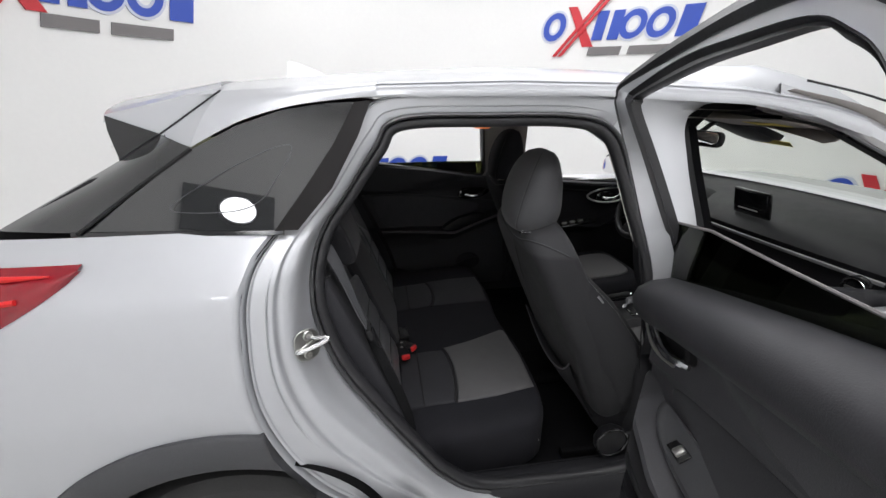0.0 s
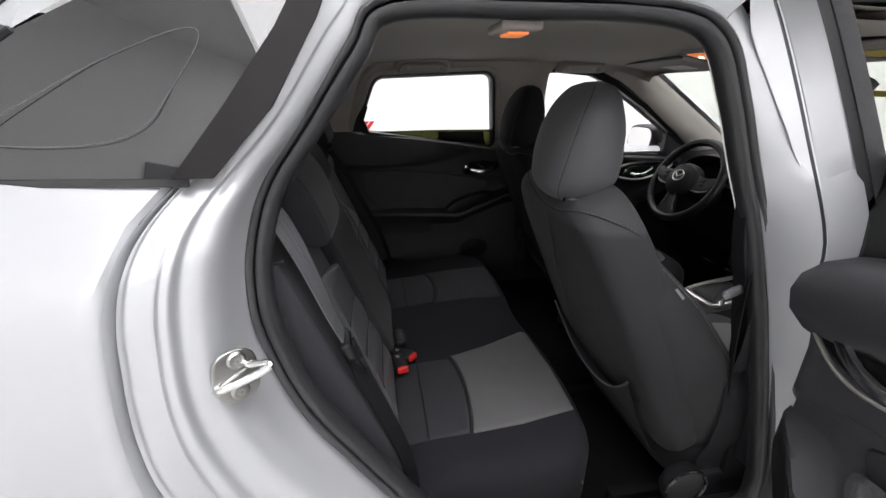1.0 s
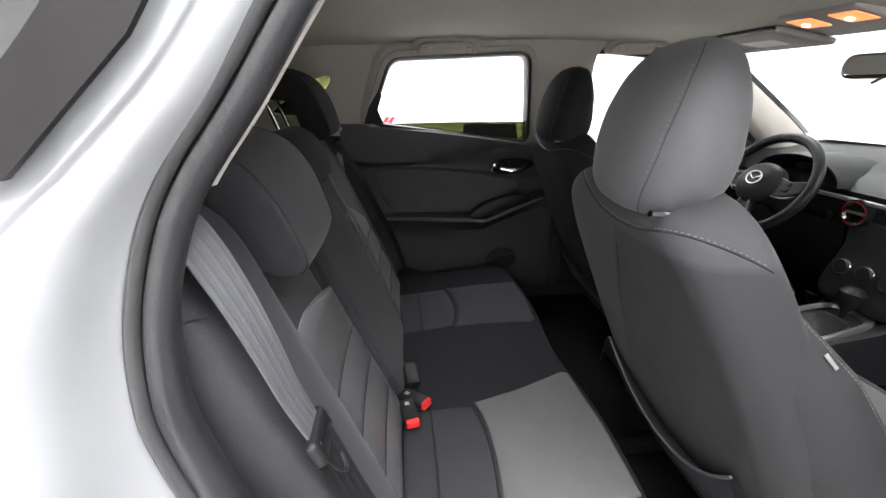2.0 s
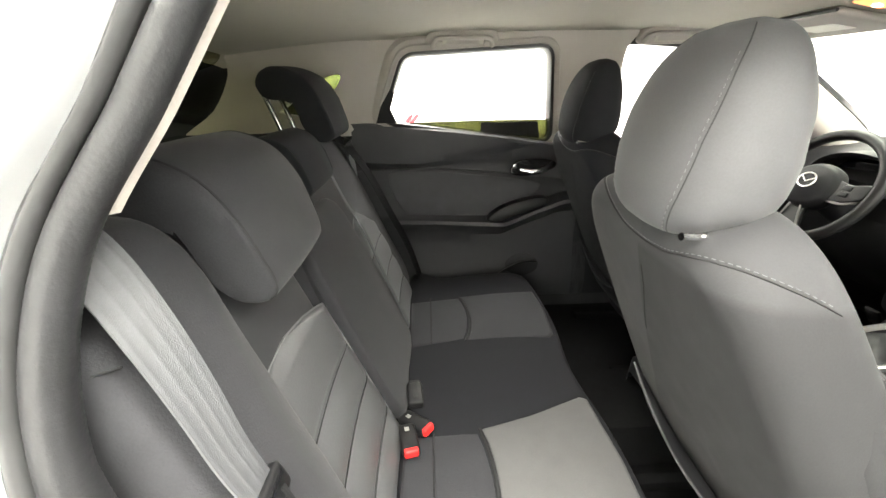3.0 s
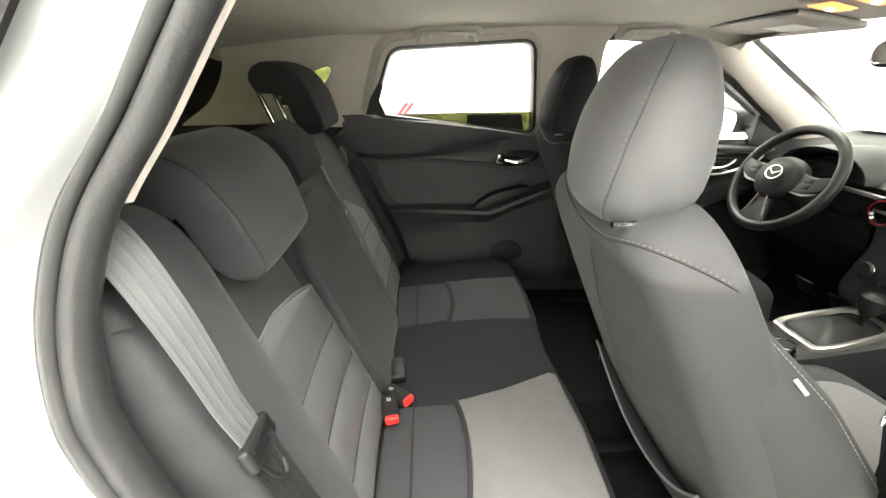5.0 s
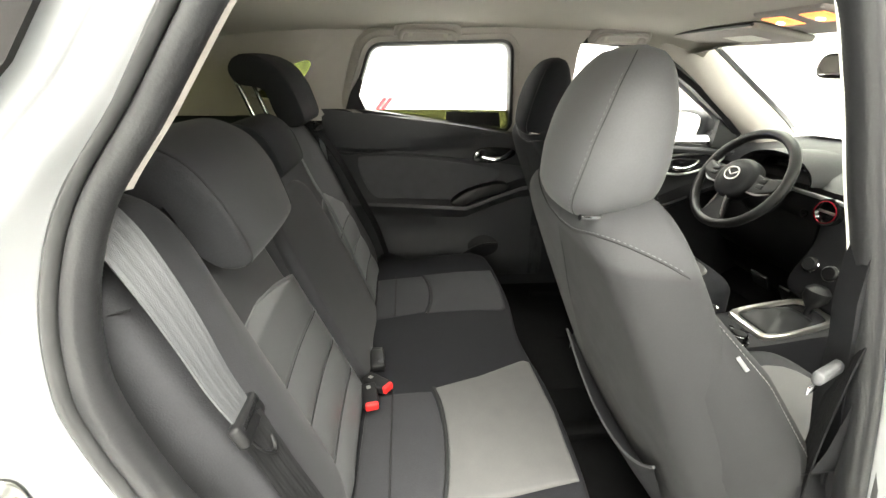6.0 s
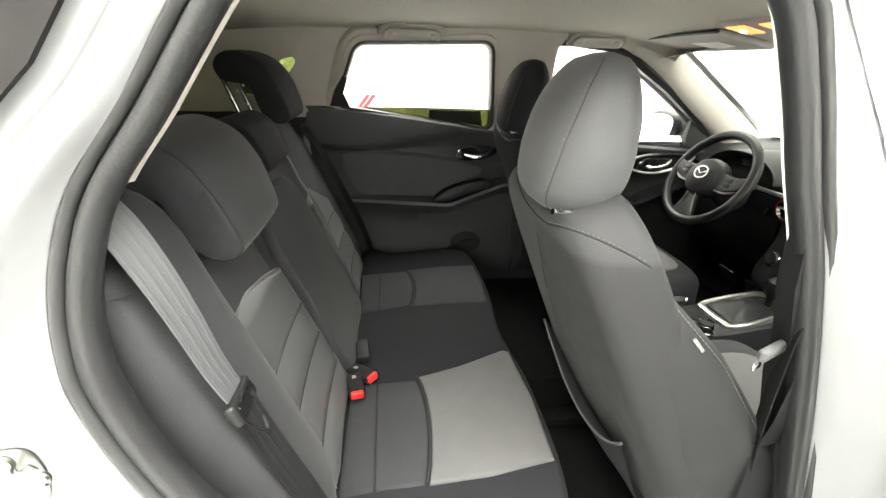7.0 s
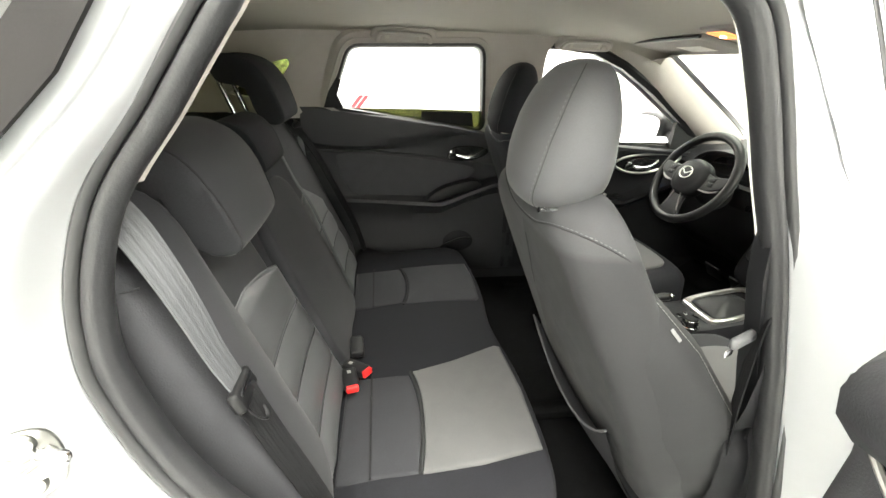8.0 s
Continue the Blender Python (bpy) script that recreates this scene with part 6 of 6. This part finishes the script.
cpart("cup_rim", tube([(0.88 + 0.038 * math.cos(a), -0.02 + 0.038 * math.sin(a), 0.501) for a in [2 * math.pi * k / 28 for k in range(28)]], 0.003, 6, True), SATIN_BLACK)

# ---- windscreen, front pillars, bonnet line and front doors ----
ws_top = [Vector((1.335 - 0.05 * (y / 0.6) ** 2, y, 1.455 - 0.05 * (y / 0.6) ** 2)) for y in [-0.60 + 1.2 * k / 20 for k in range(21)]]
ws_bot = [Vector((2.02 - 0.16 * (y / 0.7) ** 2, y * 1.16, 1.05)) for y in [-0.60 + 1.2 * k / 20 for k in range(21)]]
ws = part("windscreen", loft([ws_top, [lerp(a, b, 0.5) + Vector((0.02, 0, 0.025)) for a, b in zip(ws_top, ws_bot)], ws_bot], False), CLEAR, car, "clear windscreen")
ws.visible_shadow = False
part("header_band", loft([[p + Vector((a, 0, b)) for p in ws_top] for a, b in ((-0.06, -0.065), (-0.02, -0.06), (0.02, -0.045), (0.035, -0.02), (0.0, 0.012))], False), PILLAR, car)
part("cowl", loft([[p + Vector((a, 0, b)) for p in ws_bot] for a, b in ((-0.02, -0.01), (0.05, 0.0), (0.12, -0.02), (0.5, -0.03), (1.0, -0.14), (1.15, -0.35), (1.17, -0.7))], False), PAINT, car, "silver-white bonnet")
for e, p in ((math.copysign(1, ws_bot[0].y), ws_bot[0]), (math.copysign(1, ws_bot[-1].y), ws_bot[-1])):
    edge = [p + Vector((a, 0, b)) for a, b in ((0.12, -0.024), (0.3, -0.028), (0.5, -0.034), (0.75, -0.09), (1.0, -0.145), (1.10, -0.27), (1.15, -0.36))]
    part("front_wing", loft([[Vector((q.x, q.y + e * d, max(0.32, lerp(q.z, 0.34, f)))) for q in edge] for d, f in ((-0.002, 0.0), (0.03, 0.06), (0.055, 0.25), (0.065, 0.55), (0.05, 0.85), (0.03, 1.0))], False), PAINT, car, "silver-white front wing")
for s in (1, -1):
    a_in = catmull([Vector(p) for p in ((1.12, s * 0.60, 1.385), (1.25, s * 0.61, 1.322), (1.45, s * 0.63, 1.20), (1.68, s * 0.655, 1.06), (1.78, s * 0.665, 0.99))], 5, False)
    if s < 0:
        a_in = catmull([Vector(p) for p in ((1.0, -0.595, 1.452), (1.25, -0.605, 1.402), (1.45, -0.628, 1.318), (1.65, -0.662, 1.203), (1.86, -0.695, 1.05))], 5, False)
    part("a_pillar_trim", loft([[p + Vector((a, s * b, c)) for p in a_in] for a, b, c in (((-0.04, 0.04, -0.045), (-0.025, 0.0, -0.03), (0.01, -0.018, 0.0), (0.07, -0.008, 0.035), (0.10, 0.02, 0.05)) if s > 0 else ((-0.02, 0.03, -0.025), (-0.012, 0.0, -0.018), (0.01, -0.014, 0.0), (0.05, -0.006, 0.022), (0.07, 0.02, 0.03)))], False), PILLAR, car, "pale grey windscreen pillar lining")
    part("a_pillar_edge", tube([p + Vector((0.10, s * 0.02, 0.05)) for p in a_in], 0.003, 6), SATIN_BLACK, car)
    if s < 0:
        band = catmull([Vector(p) for p in ((1.02, -0.600, 1.462), (1.25, -0.605, 1.405), (1.45, -0.632, 1.318), (1.65, -0.668, 1.205), (1.88, -0.71, 1.03))], 5, False)
        part("a_pillar_skin", loft([[p + Vector((a, b, c)) for p in band] for a, b, c in ((0.0, -0.006, -0.030), (0.0, -0.020, -0.012), (0.01, -0.016, 0.012), (0.04, 0.02, 0.034), (0.06, 0.05, 0.036))], False), PAINT, car, "silver-white windscreen pillar")
    if s > 0:
        part("a_pillar_skin", loft([[p + Vector((a, s * b, c)) for p in a_in] for a, b, c in ((-0.05, 0.06, -0.05), (0.02, 0.085, 0.03), (0.08, 0.06, 0.075), (0.12, 0.03, 0.065))], False), PAINT, car)
    fd = thing("front_door", "closed front door with its clear window", "car door", "front doors", (1.2, s * 0.75, 0.35))
    F0 = Matrix.Translation((-1.2, -s * 0.75, -0.35))
    fb = (lambda x: interp(x, [(0.6, 1.04), (0.9, 1.02), (1.3, 0.985), (1.7, 0.96)])) if s > 0 else (lambda x: interp(x, [(0.6, 1.02), (0.9, 0.97), (1.3, 0.88), (1.7, 0.84)]))
    drop = 0.0 if s > 0 else 0.14
    part("trim_panel", moved(door_panel(0.72, 1.66, s, fb), F0), PLASTIC, fd, "grained black door trim")
    part("outer_skin", moved(loft([[Vector((x, s * y, z)) for x in (0.76 if s > 0 else 0.84, 1.0, 1.3, 1.6, 1.75)] for y, z in ((0.70, 1.0 - drop), (0.755, 1.02 - drop), (0.80, 0.98 - drop), (0.86, 0.85 - drop * 0.5), (0.865, 0.6), (0.83, 0.35))], False), F0), PAINT, fd, "silver-white door skin")
    part("belt_trim", moved(tube([(0.74 if s > 0 else 0.86, s * 0.715, 1.035 - drop), (1.2, s * 0.72, 1.0 - drop), (1.72, s * 0.725, 0.965 - drop)], 0.011, 8, False, 0.7), F0), SATIN_METAL, fd, "bright belt trim")
    wo = [(0.72, 1.03), (0.69, 1.2), (0.675, 1.345), (0.70, 1.37), (0.85, 1.372), (1.0, 1.36), (1.14, 1.31), (1.32, 1.215), (1.5, 1.10), (1.60, 1.02), (1.60, 0.975), (1.2, 1.0), (0.9, 1.02)]
    WY = lambda z: s * (0.69 - 0.28 * (z - 1.0))
    if s < 0:
        wo = [(0.885, 1.025), (0.855, 1.17), (0.828, 1.29), (0.812, 1.39), (0.86, 1.428), (1.0, 1.432), (1.12, 1.408), (1.22, 1.380), (1.44, 1.28), (1.60, 1.17), (1.66, 0.98), (1.66, 0.85), (1.3, 0.88), (1.0, 0.97)]
        back = [(x - 0.024, z) for x, z in wo[:4]] + wo[4:]
        part("outer_frame", moved(loft([win_ring(grow(back, 0.018), WY, -0.006), win_ring(grow(back, 0.022), WY, -0.016), win_ring(grow(back, 0.055), WY, -0.022), win_ring(grow(back, 0.085), WY, -0.018), win_ring(grow(back, 0.11), WY, -0.004), win_ring(grow(back, 0.11), WY, 0.03)]), F0), PAINT, fd, "silver-white door frame")
    part("window_frame", moved(loft([win_ring(wo, WY, s * 0.03), win_ring(wo, WY, 0.0), win_ring(grow(wo, 0.018), WY, -s * 0.008), win_ring(grow(wo, 0.03) if s > 0 else grow(back, 0.020), WY, 0.0), win_ring(grow(wo, 0.045) if s > 0 else grow(back, 0.021), WY, s * (0.04 if s > 0 else -0.01))]), F0), SATIN_BLACK, fd, "black window frame")
    part("corner_sail", moved(loft([[Vector((x, s * 0.69 + d, z)) for x, z in ((1.50, 0.98), (1.505, 1.11), (1.64, 1.0), (1.64, 0.97))] for d in (-0.012, 0.012)], True, True, True), F0), SATIN_BLACK, fd)
    door_handle(fd, 1.36, s * 0.665, 0.905 - 1.3 * drop, s, F0)
    part("handle_trim", moved(tube(catmull([Vector((x, s * 0.655, z - 1.3 * drop)) for x, z in ((1.22, 0.91), (1.30, 0.945), (1.45, 0.955), (1.55, 0.945), (1.50, 0.90), (1.38, 0.865), (1.27, 0.875))], 5), 0.006, 6, True), F0), SATIN_METAL, fd, "satin surround of the handle")
    part("switch_panel", moved(rbox(0.24, 0.05, 0.015, 0.006, 2, pose(1.15, s * 0.63, 0.745, 0, -8, 0)), F0), GLOSS_BLACK, fd)
    for k in range(3):
        part("switch", moved(rbox(0.03, 0.018, 0.012, 0.004, 2, pose(1.08 + 0.05 * k, s * 0.63, 0.752 + 0.007 * k, 0, -8, 0)), F0), SATIN_METAL, fd)
    mir = part("door_mirror", moved(pad(sm([(-0.10, -0.055), (-0.11, 0.0), (-0.09, 0.06), (0.0, 0.075), (0.09, 0.06), (0.105, 0.0), (0.08, -0.06), (0.0, -0.075)]), 0.09, basis((1.495, s * 0.885, 1.045), (0.12, -s * 1, 0), (0, 0, 1)) if s > 0 else basis((1.495, s * 0.885, 1.045), (-0.12, -1, 0), (0, 0, 1)), 0.03, -0.004), F0), SATIN_BLACK, fd, "door mirror housing")
    part("mirror_glass", moved(pad(sm([(-0.085, -0.045), (-0.093, 0.0), (-0.075, 0.048), (0.0, 0.06), (0.075, 0.048), (0.088, 0.0), (0.065, -0.048), (0.0, -0.06)]), 0.004, basis((1.492, s * 0.885, 1.045), (0.12, -s * 1, 0), (0, 0, 1)) if s > 0 else basis((1.492, s * 0.885, 1.045), (-0.12, -1, 0), (0, 0, 1)), 0.001, 0.001), F0), MIRROR, mir, "mirror glass")
    part("mirror_foot", moved(tube([(1.54, s * 0.72, 1.0), (1.56, s * 0.80, 1.02)], [0.03, 0.022], 10), F0), SATIN_BLACK, mir)
rm = thing("interior_mirror", "black framed rear-view mirror under the roof", "mirror", "", (1.30, -0.02, 1.305))
part("housing", pad(rrect(0.24, 0.062, 0.026), 0.03, basis((0, 0, 0), (0.12, -1, 0), (0.1, 0, 1)), 0.008, 0.001), SATIN_BLACK, rm)
part("glass", pad(rrect(0.225, 0.05, 0.02), 0.003, basis((-0.002, 0, 0), (0.12, -1, 0), (0.1, 0, 1)), 0.001, 0.0005), MIRROR, rm, "mirror glass")
part("stem", tube([(0.02, 0, 0.02), (0.06, 0, 0.05), (0.09, 0, 0.065)], 0.01, 8), SATIN_BLACK, rm)
part("lever", tube([(-0.012, 0.0, -0.028), (-0.03, 0.012, -0.044)], 0.004, 8), SATIN_BLACK, rm)
part("mount_cover", loft([[Vector((x, y * w, z + dz)) for y, dz in ((-1, 0.012), (-0.85, -0.012), (-0.4, -0.022), (0.4, -0.022), (0.85, -0.012), (1, 0.012))] for x, w, z in ((0.05, 0.05, 0.095), (0.07, 0.085, 0.085), (0.16, 0.10, 0.055), (0.28, 0.11, 0.012), (0.33, 0.09, -0.002), (0.345, 0.06, 0.0))], False), SATIN_BLACK, rm, "black mirror mount cover on the windscreen")
sticker = loft([[Vector((x, y, z + h)) for x, y, z in ((1.60, 0.015, 1.300), (1.60, -0.165, 1.294), (1.625, -0.165, 1.276), (1.625, 0.015, 1.282))] for h in (0.0, 0.0015)], True, True, True)
tagged(part("windscreen_sticker", sticker, YELLOW), "yellow paper sticker on the windscreen under the mirror", "sticker")

# ---- door striker on the right jamb ----
stk = thing("door_striker", "zinc door striker loop bolted to the painted jamb", "door striker", "", (-0.173, -0.818, 0.968))
SK = basis((0, 0, 0), (0.80, 0.58, 0.0), (0, 0.12, 1))
SK = (SK @ Matrix.Diagonal((1, 1, -1, 1)) if SK.col[2].y > 0 else SK) @ Matrix.Diagonal((0.86, 0.86, 0.86, 1))
part("plate", moved(pad(sm([(0.0, 0.042), (0.026, 0.032), (0.033, 0.0), (0.026, -0.032), (0.0, -0.042), (-0.026, -0.032), (-0.033, 0.0), (-0.026, 0.032)]), 0.006, Matrix.Translation((0, 0, 0.004)), 0.002, 0.0005), SK), ZINC, stk, "oval zinc plate")
for u, v in ((0.004, 0.025), (0.0, -0.024)):
    bolt = part("bolt", moved(revolve([(0.0135, 0.003), (0.0135, 0.0055), (0.0105, 0.0085), (0.002, 0.009)], 24, Matrix.Translation((u, v, 0))), SK), ZINC, stk)
    part("socket", moved(joined(*[revolve([(0.0021, 0.0075), (0.0021, 0.0096), (0.0004, 0.0097)], 8, Matrix.Translation((u + 0.0042 * math.cos(a), v + 0.0042 * math.sin(a), 0))) for a in [math.pi / 3 * k for k in range(6)]]), SK), SATIN_METAL, bolt, "star-shaped bolt socket")
part("loop", moved(tube(catmull([Vector(q) for q in ((-0.030, -0.010, 0.002), (-0.024, -0.006, 0.013), (-0.004, 0.000, 0.024), (0.022, 0.010, 0.040), (0.034, 0.016, 0.044), (0.034, 0.020, 0.038), (0.016, 0.019, 0.020), (0.010, 0.019, 0.0))], 5, False), 0.0052, 8), SK), CHROME, stk, "bright steel loop")
part("collar", moved(tube(catmull([Vector(q) for q in ((-0.034, -0.014, 0.003), (-0.016, -0.006, 0.005), (0.010, 0.004, 0.005), (0.026, 0.012, 0.003))], 4, False), 0.0062, 8, False, 0.6), SK), ZINC, stk, "raised zinc bridge")

# ---- the open right rear door ----
rd = thing("rear_door", "wide open rear door with black trim and silver frame", "car door", "rear doors", (0.72, -0.79, 0.35))
rd.location = (0.705, -0.845, 0.362)
rd.rotation_euler = (0, radians(7), radians(75))
R0 = Matrix.Translation((-0.72, 0.79, -0.35))
def ended(bm, extra=0.0):
    """Cuts the trim off along an upright line at the hinge end."""
    for v in bm.verts:
        lim = -0.085 - 0.122 * v.co.z + extra
        v.co.x = min(v.co.x, lim)
        if v.co.z < 0.62:
            v.co.y = min(v.co.y, 0.11 + 0.5 * (lim - v.co.x))
    return bm


part("trim_panel", ended(moved(door_panel(-0.14, 0.60, -1, belt_z), R0)), DOOR_LIT, rd, "grained black door trim")
part("soft_insert", ended(moved(soft_insert(-0.09, 0.46, -1), R0), -0.02), CLOTH_SIDE, rd, "charcoal padded insert")
RI = (pose(0.705, -0.845, 0.362, 0, 7, 75)).inverted()     # from the room into the door's own frame
top_pad = []
for k in range(25):
    x = lerp(-0.16, 0.546, k / 24)
    b = belt_z(x)
    end = 1 - 0.5 * max(0.0, (x - 0.503) / 0.045) ** 2
    top_pad.append([Vector((x, -0.70 + (y + 0.70) * end, b + z)) for y, z in ((-0.735, 0.030), (-0.68, 0.036), (-0.635, 0.028), (-0.612, 0.014), (-0.603, -0.006), (-0.607, -0.03), (-0.628, -0.055), (-0.66, -0.075), (-0.72, -0.08))])
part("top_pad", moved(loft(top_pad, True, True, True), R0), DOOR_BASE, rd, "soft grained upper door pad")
HC = [Vector(q) for q in ((0.527, -0.922, 1.048), (0.525, -0.955, 1.058), (0.517, -1.02, 1.056), (0.510, -1.064, 1.046), (0.506, -1.068, 1.020), (0.507, -1.03, 1.002), (0.515, -0.96, 1.018))]
HN = Vector((0.966, -0.259, 0))
hcup = part("handle_cup", moved(loft([[q + HN * 0.03 for q in catmull(HC, 4)], [q + HN * 0.004 for q in catmull(HC, 4)], [q.lerp(Vector((0.516, -1.0, 1.03)), 0.12) + HN * 0.002 for q in catmull(HC, 4)], [q.lerp(Vector((0.516, -1.0, 1.03)), 0.3) + HN * 0.02 for q in catmull(HC, 4)]], True, True, True), RI), SATIN_BLACK, rd, "dark handle recess")
part("pull", moved(tube(catmull([Vector(q) for q in ((0.522, -0.952, 1.053), (0.517, -0.966, 1.042), (0.508, -0.992, 1.026), (0.503, -1.022, 1.017), (0.503, -1.05, 1.019), (0.507, -1.08, 1.024))], 5, False), [0.0035, 0.0042, 0.005] + [0.0062] * 20 + [0.0055, 0.005, 0.0045], 8, False, 1.3), RI), CHROME, hcup, "bright chrome pull")
part("bezel", moved(tube(catmull([Vector(q) for q in ((0.525, -0.924, 1.046), (0.518, -0.945, 1.028), (0.510, -0.975, 1.010), (0.505, -1.01, 1.003), (0.504, -1.05, 1.006))], 5, False), 0.0032, 8), RI), SATIN_METAL, hcup)
part("outer_skin", ended(moved(loft([[Vector((x, y, z)) for x in (-0.20, 0.0, 0.3, 0.6, 0.755)] for y, z in ((-0.70, 1.03), (-0.745, 1.13), (-0.765, 1.11), (-0.83, 1.05), (-0.87, 0.85), (-0.86, 0.6), (-0.83, 0.36), (-0.70, 0.355))], False), R0), 0.03), PAINT, rd, "silver-white door skin")
part("front_edge", ended(moved(loft([[Vector((x, y - 0.02, z)) for z in (0.36, 0.6, 0.9, 1.06)] for x, y in ((0.60, -0.70), (0.61, -0.712), (0.66, -0.74), (0.72, -0.77), (0.75, -0.80), (0.755, -0.85))], False), R0), 0.02), PAINT, rd, "painted door edge")
# window frame: a front leg, a header and a rear leg, given in the room and turned into the door's frame
paint_edge = catmull([Vector(q) for q in ((0.535, -0.905, 1.06), (0.533, -0.905, 1.133), (0.505, -0.872, 1.248), (0.492, -0.824, 1.353), (0.484, -0.775, 1.44), (0.487, -0.765, 1.462), (0.478, -0.80, 1.487), (0.453, -0.977, 1.53), (0.426, -1.132, 1.563), (0.405, -1.25, 1.565), (0.39, -1.36, 1.52), (0.375, -1.46, 1.44), (0.37, -1.52, 1.30))], 5, False)
black_edge = catmull([Vector(q) for q in ((0.60, -0.908, 1.06), (0.594, -0.906, 1.128), (0.541, -0.888, 1.25), (0.504, -0.857, 1.357), (0.476, -0.825, 1.445), (0.476, -0.822, 1.463), (0.478, -0.835, 1.475), (0.452, -0.983, 1.515), (0.43, -1.106, 1.529), (0.412, -1.211, 1.534), (0.404, -1.26, 1.517), (0.397, -1.302, 1.486), (0.387, -1.36, 1.40))], 5, False)
open_edge = catmull([Vector(q) for q in ((0.60, -0.945, 1.06), (0.585, -0.93, 1.15), (0.561, -0.91, 1.231), (0.515, -0.88, 1.35), (0.479, -0.862, 1.43), (0.477, -0.864, 1.446), (0.474, -0.875, 1.456), (0.438, -1.063, 1.491), (0.421, -1.162, 1.505), (0.408, -1.233, 1.514), (0.404, -1.262, 1.498), (0.396, -1.305, 1.472), (0.388, -1.35, 1.40))], 5, False)
open_edge = [p.lerp(q, 0.62) for p, q in zip(black_edge, open_edge)]
part("window_frame", moved(loft([[p + HN * 0.05 for p in paint_edge], [p + HN * 0.004 for p in paint_edge], [p.lerp(q, 0.12) for p, q in zip(paint_edge, black_edge)], [p.lerp(q, 0.9) for p, q in zip(paint_edge, black_edge)], black_edge, [p + HN * 0.012 for p in black_edge]], False), RI), PAINT, rd, "silver-white window frame")
part("window_channel", moved(loft([[p + HN * 0.006 for p in black_edge], [p.lerp(q, 0.12) - HN * 0.002 for p, q in zip(black_edge, open_edge)], [p.lerp(q, 0.5) + HN * 0.004 for p, q in zip(black_edge, open_edge)], [p.lerp(q, 0.85) for p, q in zip(black_edge, open_edge)], [p + HN * 0.006 for p in open_edge], [p + HN * 0.016 for p in open_edge]], False), RI), RUBBER, rd, "black rubber window channel")
wide = [min(1.0, max(0.0, (i - 26) / 8)) for i in range(len(paint_edge))]
part("door_seal", moved(loft([[p + (p - q).normalized() * d * (0.12 + 0.88 * w) + (q - p) * (f * w) - HN * h * (0.12 + 0.88 * w) for p, q, w in zip(paint_edge, black_edge, wide)] for d, f, h in ((0.012, 0.0, -0.03), (0.016, 0.0, -0.012), (0.013, 0.0, 0.004), (0.004, 0.25, 0.010), (-0.002, 0.5, 0.004), (-0.002, 0.5, -0.01))], False), RI), RUBBER, rd, "black door seal")
pane_top = [Vector(q) for q in ((0.580, -0.885, 1.226), (0.566, -0.94, 1.236), (0.547, -1.017, 1.249), (0.518, -1.185, 1.250), (0.485, -1.38, 1.254))]
part("window_pane", moved(loft([pane_top, [p + Vector((0.004, -0.001, 0)) for p in pane_top], [Vector((p.x + 0.004, p.y, 1.04)) for p in pane_top], [Vector((p.x, p.y, 1.04)) for p in pane_top], pane_top], False), RI), DARKTINT, rd, "dark tinted window pane half lowered")
part("pane_edge", moved(tube(pane_top, 0.0026, 6), RI), SIGNGREY, rd)
plate = catmull([Vector(q) for q in ((0.530, -1.020, 0.900), (0.505, -1.036, 0.872), (0.487, -1.10, 0.842), (0.465, -1.22, 0.835), (0.455, -1.33, 0.84), (0.488, -1.33, 0.885), (0.510, -1.20, 0.888), (0.525, -1.08, 0.902))], 5)
pc = sum(plate, Vector()) / len(plate)
UPN = Vector((-0.55, 0.1, 0.82)).normalized()
sp_ = part("switch_plate", moved(loft([[p - UPN * 0.02 for p in plate], [p for p in plate], [p.lerp(pc, 0.05) + UPN * 0.004 for p in plate], [p.lerp(pc, 0.12) + UPN * 0.004 for p in plate], [p.lerp(pc, 0.16) + UPN * 0.002 for p in plate]], True, True, True), RI), CLAD, rd, "grey plastic switch plate")
WS = basis(Vector((0.500, -1.112, 0.869)) + UPN * 0.004, (-0.17, -0.985, 0), (0.8, 0, 0.55))
part("switch_well", moved(rbox(0.042, 0.026, 0.006, 0.002, 2, WS), RI), GLOSS_BLACK, sp_)
part("window_switch", moved(rbox(0.016, 0.020, 0.010, 0.003, 2, WS @ Matrix.Translation((0.004, 0, 0.005))), RI), SATIN_METAL, sp_)
part("armrest_pull", ended(moved(pad([(p.x, p.y) for p in catmull([Vector(q) for q in ((0.30, 0.725, 0), (0.42, 0.76, 0), (0.54, 0.83, 0), (0.60, 0.84, 0), (0.60, 0.79, 0), (0.46, 0.73, 0), (0.36, 0.71, 0))], 4)], 0.05, basis((0, -0.60, 0), (1, 0, 0), (0, 0, 1)) @ Matrix.Diagonal((1, 1, -1, 1)), 0.012, 0.004), R0)), SATIN_BLACK, rd)
part("pocket_panel", ended(moved(pad(sm([(0.0, 0.42), (0.3, 0.40), (0.6, 0.42), (0.63, 0.52), (0.55, 0.58), (0.3, 0.56), (0.05, 0.58)]), 0.04, basis((0, -0.645, 0), (1, 0, 0), (0, 0, 1)) @ Matrix.Diagonal((1, 1, -1, 1)), 0.015, 0.004), R0)), PLASTIC, rd)
